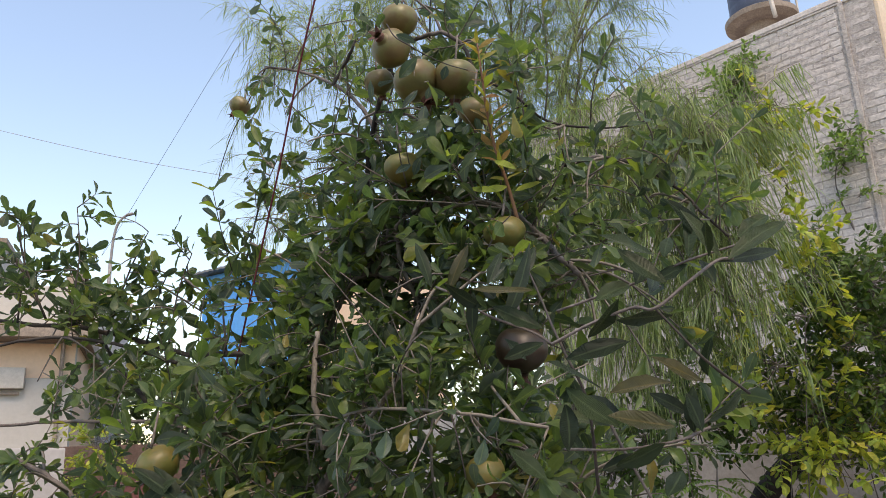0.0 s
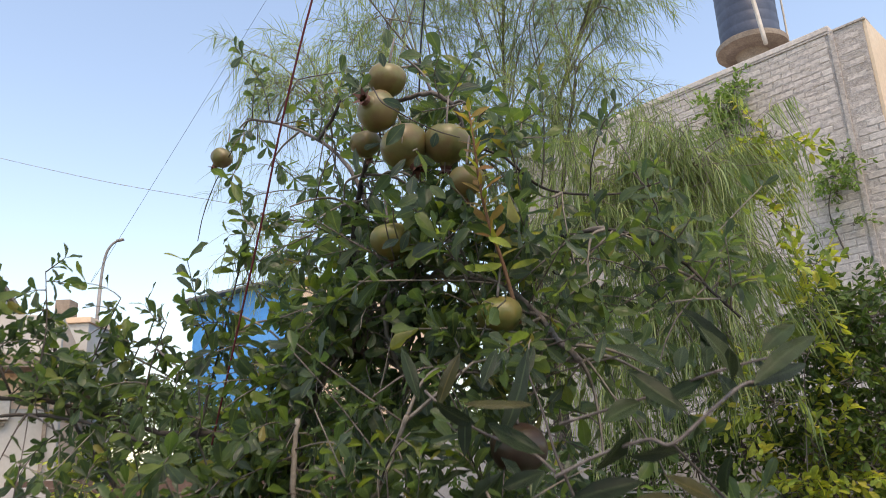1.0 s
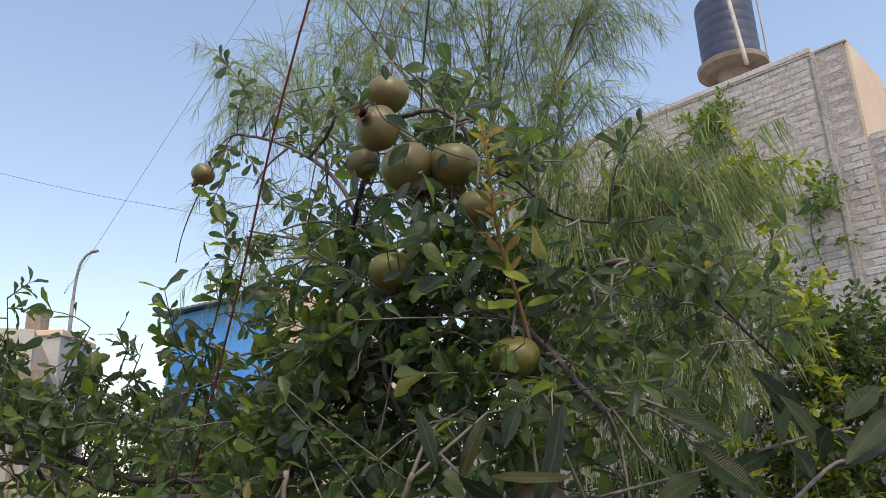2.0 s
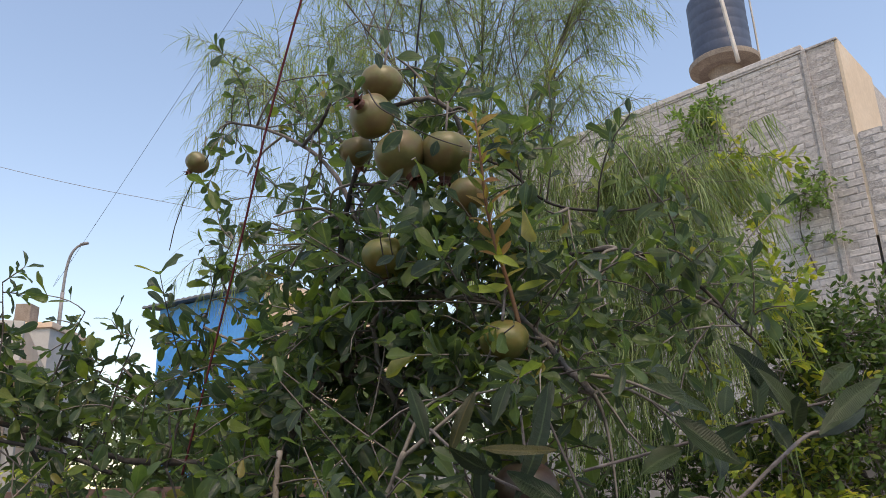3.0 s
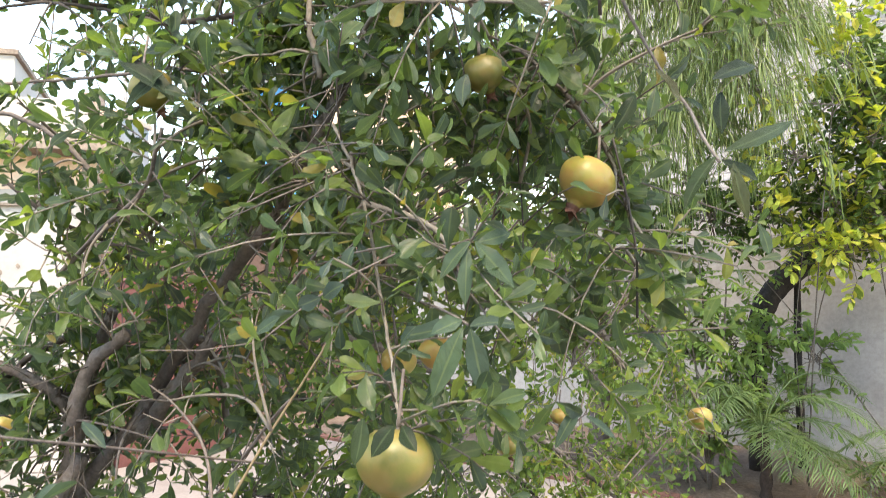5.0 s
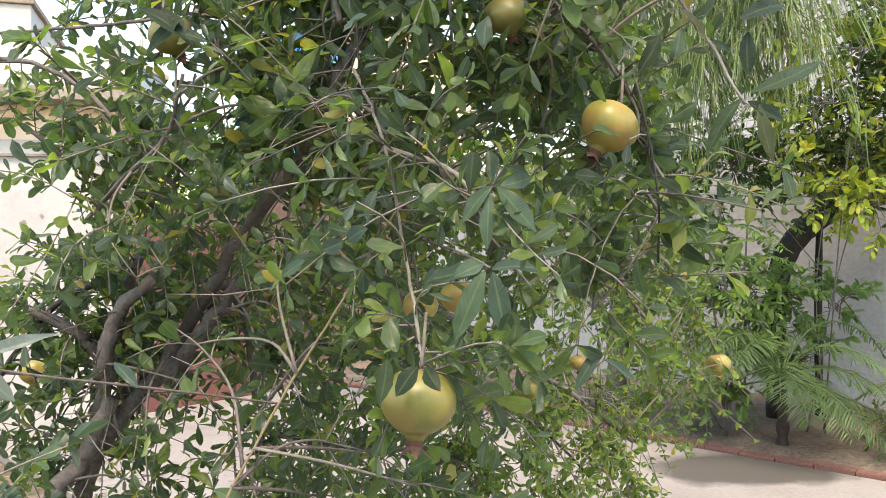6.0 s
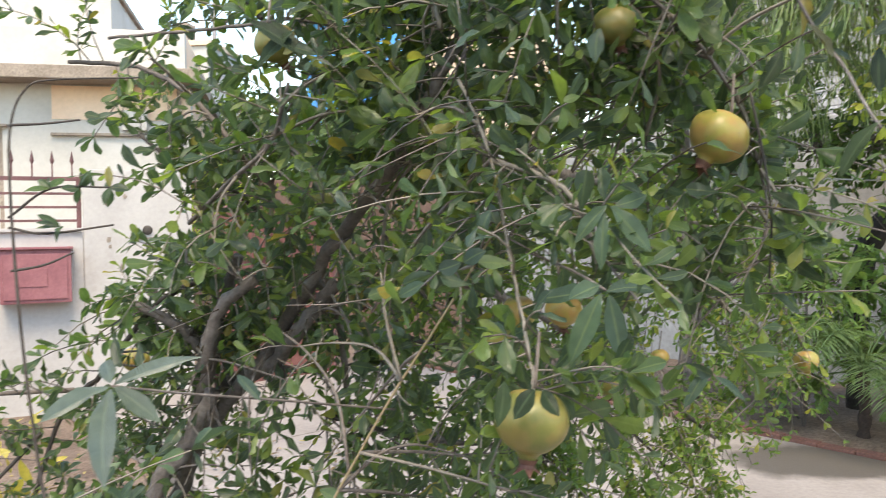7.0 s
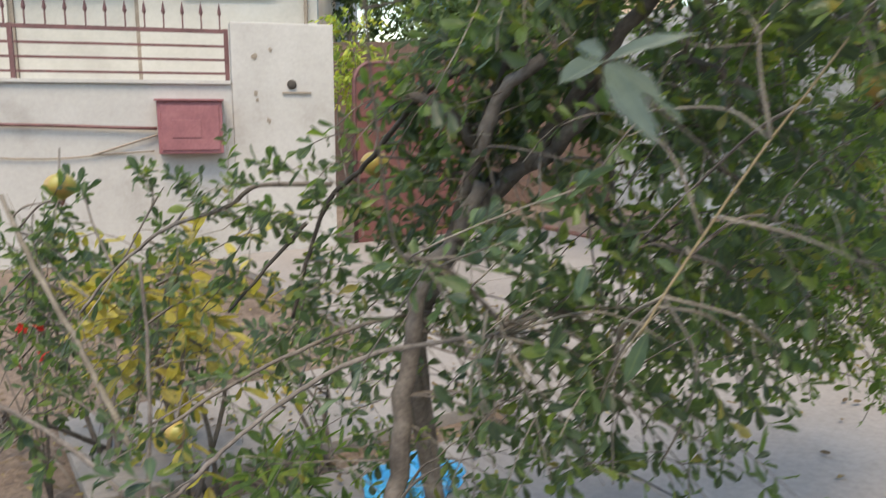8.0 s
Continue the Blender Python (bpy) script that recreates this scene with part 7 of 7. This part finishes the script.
def feather_sapling():
    """Sapling with long pinnate leaves, each a rachis with paired leaflets."""
    base = np.array((1.5, 5.65, 0.03))
    ob = thing("feather_sapling", tuple(base), "sapling with pinnate light green leaves by the wall", "sapling")
    inv = ob.matrix_world.inverted()
    rng = np.random.default_rng(38)
    for k, top in enumerate(((1.42, 5.4, 1.72), (1.62, 5.42, 1.62), (1.3, 5.45, 1.45))):
        path = smooth_path([base, base * 0.5 + np.array(top) * 0.5 + (0.03, 0.02, 0.05), top], 6)
        st = tubes("stem", [(path, 0.012, 0.005)], BARK, 7, 0.1, k)
        st.parent, st.matrix_parent_inverse = ob, inv
        for q in range(12):
            p = path[-1 - int(rng.integers(0, 5))]
            a = rng.uniform(0, 6.28)
            out = np.array((math.cos(a), math.sin(a) * 0.7 - 0.2, 0.35))
            ln = rng.uniform(0.22, 0.34)
            pts = np.array([p + ln * (out * s - UP * 0.55 * s * s) for s in np.linspace(0, 1, 7)])
            rib = tubes("leaf_stalk", [(pts, 0.0022, 0.001)], LEAF_SHRUB, 5)
            rib.parent, rib.matrix_parent_inverse = ob, inv
            batch = []
            for i in range(22):
                s = (0.15 + 0.85 * (i // 2) / 10) * 6
                j = min(int(s), 5)
                t = unit(pts[j + 1] - pts[j])
                sd = unit(np.cross(t, UP)) * (1 if i % 2 else -1)
                L = rng.uniform(0.055, 0.08)
                batch.append((pts[j] + (pts[j + 1] - pts[j]) * (s - j), sd + t * 0.5, UP + rng.normal(size=3) * 0.15, L, L * 0.26, rng.uniform(0.1, 0.35)))
            lf = leaves("leaflet", batch, LEAF_SHRUB, PLAIN, 0.2, 0.1, k + q)
            lf.parent, lf.matrix_parent_inverse = rib, rib.matrix_world.inverted()


feather_sapling()


def dark_trunk():
    ob = thing("old_trunk", (2.02, 6.22, 0.0), "leaning old tree trunk in the bed, coloured blackish for its shade", "tree trunk")
    inv = ob.matrix_world.inverted()
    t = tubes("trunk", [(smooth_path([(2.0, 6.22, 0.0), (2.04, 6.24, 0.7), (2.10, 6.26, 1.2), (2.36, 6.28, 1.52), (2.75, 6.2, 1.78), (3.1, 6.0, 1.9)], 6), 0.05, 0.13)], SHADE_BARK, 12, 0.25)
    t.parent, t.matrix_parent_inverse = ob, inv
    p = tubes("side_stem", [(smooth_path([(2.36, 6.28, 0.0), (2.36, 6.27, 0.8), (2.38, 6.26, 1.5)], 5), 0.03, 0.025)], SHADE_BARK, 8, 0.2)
    p.parent, p.matrix_parent_inverse = ob, inv


dark_trunk()


def palm(base, height, fronds, spread, seed, label):
    rng = np.random.default_rng(seed)
    ob = thing("palm", base, label, "palm", "palms in the bed")
    inv = ob.matrix_world.inverted()
    b = np.array(base, float)
    tr = tubes("trunk", [(smooth_path([b - (0, 0, 0.03), b + (0.01, 0, height * 0.5), b + (0, 0.01, height)], 6), 0.036, 0.030)], PALM_BARK, 12, 0.45, seed)
    tr.parent, tr.matrix_parent_inverse = ob, inv
    top = b + (0, 0, height)
    for k in range(fronds):
        a = 2 * math.pi * k / fronds + rng.normal() * 0.2
        rise = rng.uniform(-0.15, 2.0)
        out = np.array((math.cos(a), math.sin(a), 0))
        ln = spread * rng.uniform(0.8, 1.15)
        pts = [top + ln * (out * s * (1.1 - 0.25 * rise * (1 - s)) + UP * (rise * s - (0.45 + rise * 0.62) * s * s)) for s in np.linspace(0, 1, 9)]
        fr = tubes("frond", [(pts, 0.007, 0.002)], LEAF_FROND, 5)
        fr.parent, fr.matrix_parent_inverse = ob, inv
        batch = []
        for i in range(72):
            s = 0.16 + 0.84 * i / 71
            j = min(int(s * 8), 7)
            p = pts[j] + (pts[j + 1] - pts[j]) * (s * 8 - j)
            t = unit(pts[j + 1] - pts[j])
            sd = unit(np.cross(t, UP)) * (1 if i % 2 else -1)
            L = spread * 0.36 * math.sin(math.pi * (0.12 + 0.8 * s)) * rng.uniform(0.9, 1.1)
            batch.append((p, sd + t * 0.75 + UP * 0.15, UP + rng.normal(size=3) * 0.1, L, 0.0085, rng.uniform(0.15, 0.5)))
        lf = leaves("blade", batch, LEAF_FROND, LANCE, 0.25, 0.0, seed + k)
        lf.parent, lf.matrix_parent_inverse = fr, fr.matrix_world.inverted()


palm((1.79, 5.40, 0.03), 0.42, 25, 0.66, 41, "small feather palm with arching green fronds")
palm((2.75, 5.15, 0.03), 0.30, 11, 0.55, 42, "low feather palm half hidden in the bed")
shrub("bedding_plant", "small clump of green leaves on the bed soil", (2.32, 5.10, 0.04), [((2.32, 5.08, 0.22), 0.10, 14), ((2.45, 5.0, 0.15), 0.09, 10)], LEAF_CREEPER, 0.05, 43, stem=0.006)

shrub("bright_bush", "bright yellow-green bush in front of the back wall", (-4.3, 9.1, -0.05), [((-4.3, 9.1, 2.0), 0.3, 36), ((-4.5, 9.15, 1.6), 0.3, 30), ((-4.05, 9.1, 1.5), 0.3, 26)], LEAF_YELLOW, 0.09, 44, stem=0.012)

# far trees behind the house and the blue building
for k, (at, hgt, r) in enumerate((((-7.2, 16.5), 4.6, 1.5), ((-5.6, 16.0), 4.2, 1.3), ((-10.5, 22.0), 6.0, 2.2), ((-3.4, 12.5), 4.0, 1.3), ((-2.6, 11.0), 3.2, 1.1), ((-1.4, 13.0), 4.6, 1.6), ((0.6, 14.0), 5.0, 1.8))):
    rng = np.random.default_rng(60 + k)
    blobs = []
    for _ in range(11):
        d = rand_dir(rng)
        blobs.append(((at[0] + d[0] * r * 0.8, at[1] + d[1] * r * 0.6, hgt - r * 0.7 - rng.random() ** 2 * (hgt - r) * 0.8 + d[2] * r * 0.5), r * 0.45, 26))
    shrub("background_tree", "leafy green tree standing behind the walls", (at[0], at[1], -0.05), blobs, LEAF_FAR, 0.16, 70 + k, stem=0.07, width=0.45, category="tree", group="trees behind the walls")


# ---------------------------------------------------------------- plants by the white wall
def croton():
    shrub("croton", "bushy croton with bright yellow leaves", (-1.72, 2.05, -0.05), [((-1.62, 1.84, 0.78), 0.10, 10), ((-1.72, 1.84, 0.66), 0.10, 11), ((-1.58, 1.86, 0.66), 0.09, 8), ((-1.70, 1.86, 0.54), 0.10, 8)], LEAF_CROTON, 0.074, 51, width=0.38, stem=0.010, category="plant", nodes=(4, 6))
    shrub("low_shrub", "low green shrub with dry stems", (-2.25, 2.25, -0.05), [((-2.25, 2.05, 0.62), 0.2, 22), ((-2.0, 2.2, 0.50), 0.2, 22), ((-2.45, 2.2, 0.45), 0.2, 20), ((-2.6, 2.6, 0.5), 0.22, 22), ((-2.1, 1.75, 0.32), 0.18, 18)], LEAF_DARK, 0.05, 52, width=0.42, stem=0.010, group="low shrubs on the soil")
    shrub("low_shrub", "low straggling green shrub beside the trunk", (-1.5, 2.35, -0.05), [((-1.5, 2.4, 0.55), 0.18, 9), ((-1.35, 2.2, 0.35), 0.18, 8), ((-1.9, 2.35, 0.32), 0.2, 10), ((-1.65, 2.7, 0.3), 0.2, 8), ((-1.3, 2.0, 0.2), 0.16, 7)], LEAF_DARK, 0.05, 54, width=0.42, stem=0.008, group="low shrubs on the soil")
    shrub("grass_tuft", "bright green tuft of weeds on the soil", (-1.25, 1.75, -0.05), [((-1.25, 1.72, 0.12), 0.14, 16), ((-1.05, 1.8, 0.08), 0.12, 12), ((-1.4, 1.9, 0.1), 0.12, 12)], LEAF_BRIGHTENED, 0.09, 53, width=0.22, stem=0.004, category="weeds")
    rng = np.random.default_rng(9)
    fl = thing("red_flowers", (-2.2, 1.95, -0.05), "small plant with bright red blossoms", "flowers")
    inv = fl.matrix_world.inverted()
    for k in range(5):
        c = np.array((-2.2, 1.93, 0.50)) + rng.normal(size=3) * (0.09, 0.05, 0.05)
        st = tubes("stem", [([np.array((-2.2, 1.95, -0.05)), (c + np.array((-2.2, 1.95, 0.0))) / 2, c], 0.004, 0.002)], BARK, 5)
        st.parent, st.matrix_parent_inverse = fl, inv
        batch = [(c, rand_dir(rng) + UP * 0.4, UP + rng.normal(size=3) * 0.4, 0.022, 0.018, 0.3) for _ in range(6)]
        lf = leaves("blossom", batch, PETAL, FULL, 0.2, 0.3)
        lf.parent, lf.matrix_parent_inverse = fl, inv


croton()


def leaf_litter():
    """Fallen leaves strewn over soil and concrete."""
    rng = np.random.default_rng(77)
    batch = []
    for _ in range(1100):
        x, y = rng.uniform(-3.4, -0.95) if rng.random() < 0.93 else rng.uniform(-0.95, 0.6), rng.uniform(1.2, 5.0)
        z = 0.006 if on_yard(x, y) else -0.035
        a = rng.uniform(0, 6.28)
        batch.append((np.array((x, y, z + rng.uniform(0.0, 0.012))), np.array((math.cos(a), math.sin(a), 0.08)), UP + rng.normal(size=3) * 0.25, rng.uniform(0.025, 0.055), rng.uniform(0.010, 0.02), rng.uniform(-0.2, 0.3)))
    ob = leaves("leaf_litter", batch, LITTER, PLAIN, 0.3, 0.4)
    tagged(ob, "dry brown and yellow leaves strewn on the ground", "leaf litter", kind="stuff")


leaf_litter()


def crumpled_sheet():
    bm = bmesh.new()
    bmesh.ops.create_icosphere(bm, subdivisions=4, radius=0.16)
    for v in bm.verts:
        p = v.co * 9
        v.co *= 1 + 0.45 * noise.noise(p) + 0.2 * noise.noise(p * 2.7)
        v.co.z = max(v.co.z * 0.7, -0.02) + 0.02
    ob = thing("plastic_bag", (-1.08, 2.36, -0.045), "crumpled bright blue plastic bag on the ground", "plastic bag")
    part("sheet", bm, BLUE_BAG, ob, smooth=False)


crumpled_sheet()


# ---------------------------------------------------------------- strings and wires
def line_thing(name, pts, r, material, label, category):
    v, f = tube_data([(smooth_path(pts, 8), r, r)], 6)
    return tagged(mesh_object(name, v, f, material), label, category)


line_thing("string", STRING_PTS, 0.0020, STRING_RED, "taut dark red string tied to the branches", "string")
line_thing("cord", [(0.05, 1.22, 2.90), (0.021, 1.294, 2.648), (0.004, 1.335, 2.523), (-0.003, 1.362, 2.442)], 0.0018, CABLE, "thin black cord tied to a top branch", "cord")
line_thing("clothes_wire", [(0.9, 5.47, 1.70), (1.409, 5.528, 1.688), (2.413, 5.644, 1.644), (4.2, 5.85, 1.60)], 0.006, WIRE_PALE, "pale clothes wire stretched in front of the wall", "wire")


def bent_shoot():
    """Thin bare shoot with a bent top, rising from a cut limb."""
    batch, rng = [], np.random.default_rng(12)
    stems = (([(-0.605, 0.95, 1.052), (-0.639, 0.979, 1.082), (-0.664, 0.983, 1.256), (-0.681, 0.990, 1.444), (-0.681, 0.995, 1.531), (-0.662, 1.001, 1.575), (-0.627, 1.010, 1.585), (-0.528, 1.032, 1.587)], 0.0022, 0.0010),
             ([(-0.683, 0.988, 1.412), (-0.633, 1.001, 1.448), (-0.562, 1.017, 1.449)], 0.0018, 0.0012), ([(-0.683, 0.994, 1.528), (-0.64, 1.0, 1.529), (-0.598, 1.013, 1.534)], 0.0018, 0.0012), ([(-0.679, 0.985, 1.346), (-0.64, 0.995, 1.353), (-0.605, 1.003, 1.368)], 0.0018, 0.0012), ([(-0.683, 0.988, 1.40), (-0.64, 1.0, 1.392), (-0.56, 1.02, 1.402)], 0.0018, 0.0012))
    first = None
    for pts, a, b in stems:
        s = into_tree(tubes("bare_shoot" if first is None else "side_twig", [(smooth_path(pts, 6), a, b)], BARK_DARK, 7, 0.25, 3))
        first = first or s
    for c in ((-0.633, 1.001, 1.448), (-0.60, 1.01, 1.449), (-0.62, 1.0, 1.40), (-0.562, 1.017, 1.449)):
        for _ in range(5):
            batch.append((np.array(c), rand_dir(rng) + UP * 0.2, UP * 0.6 + np.array((0, -0.7, 0)) + rng.normal(size=3) * 0.3, rng.uniform(0.018, 0.032), 0.011, 0.15))
    into_tree(leaves("shoot_foliage", batch, LEAF_DARK, FULL, 0.2, 0.2), kind="stuff")


bent_shoot()

# ---------------------------------------------------------------- small pieces of the walls
brick_face()
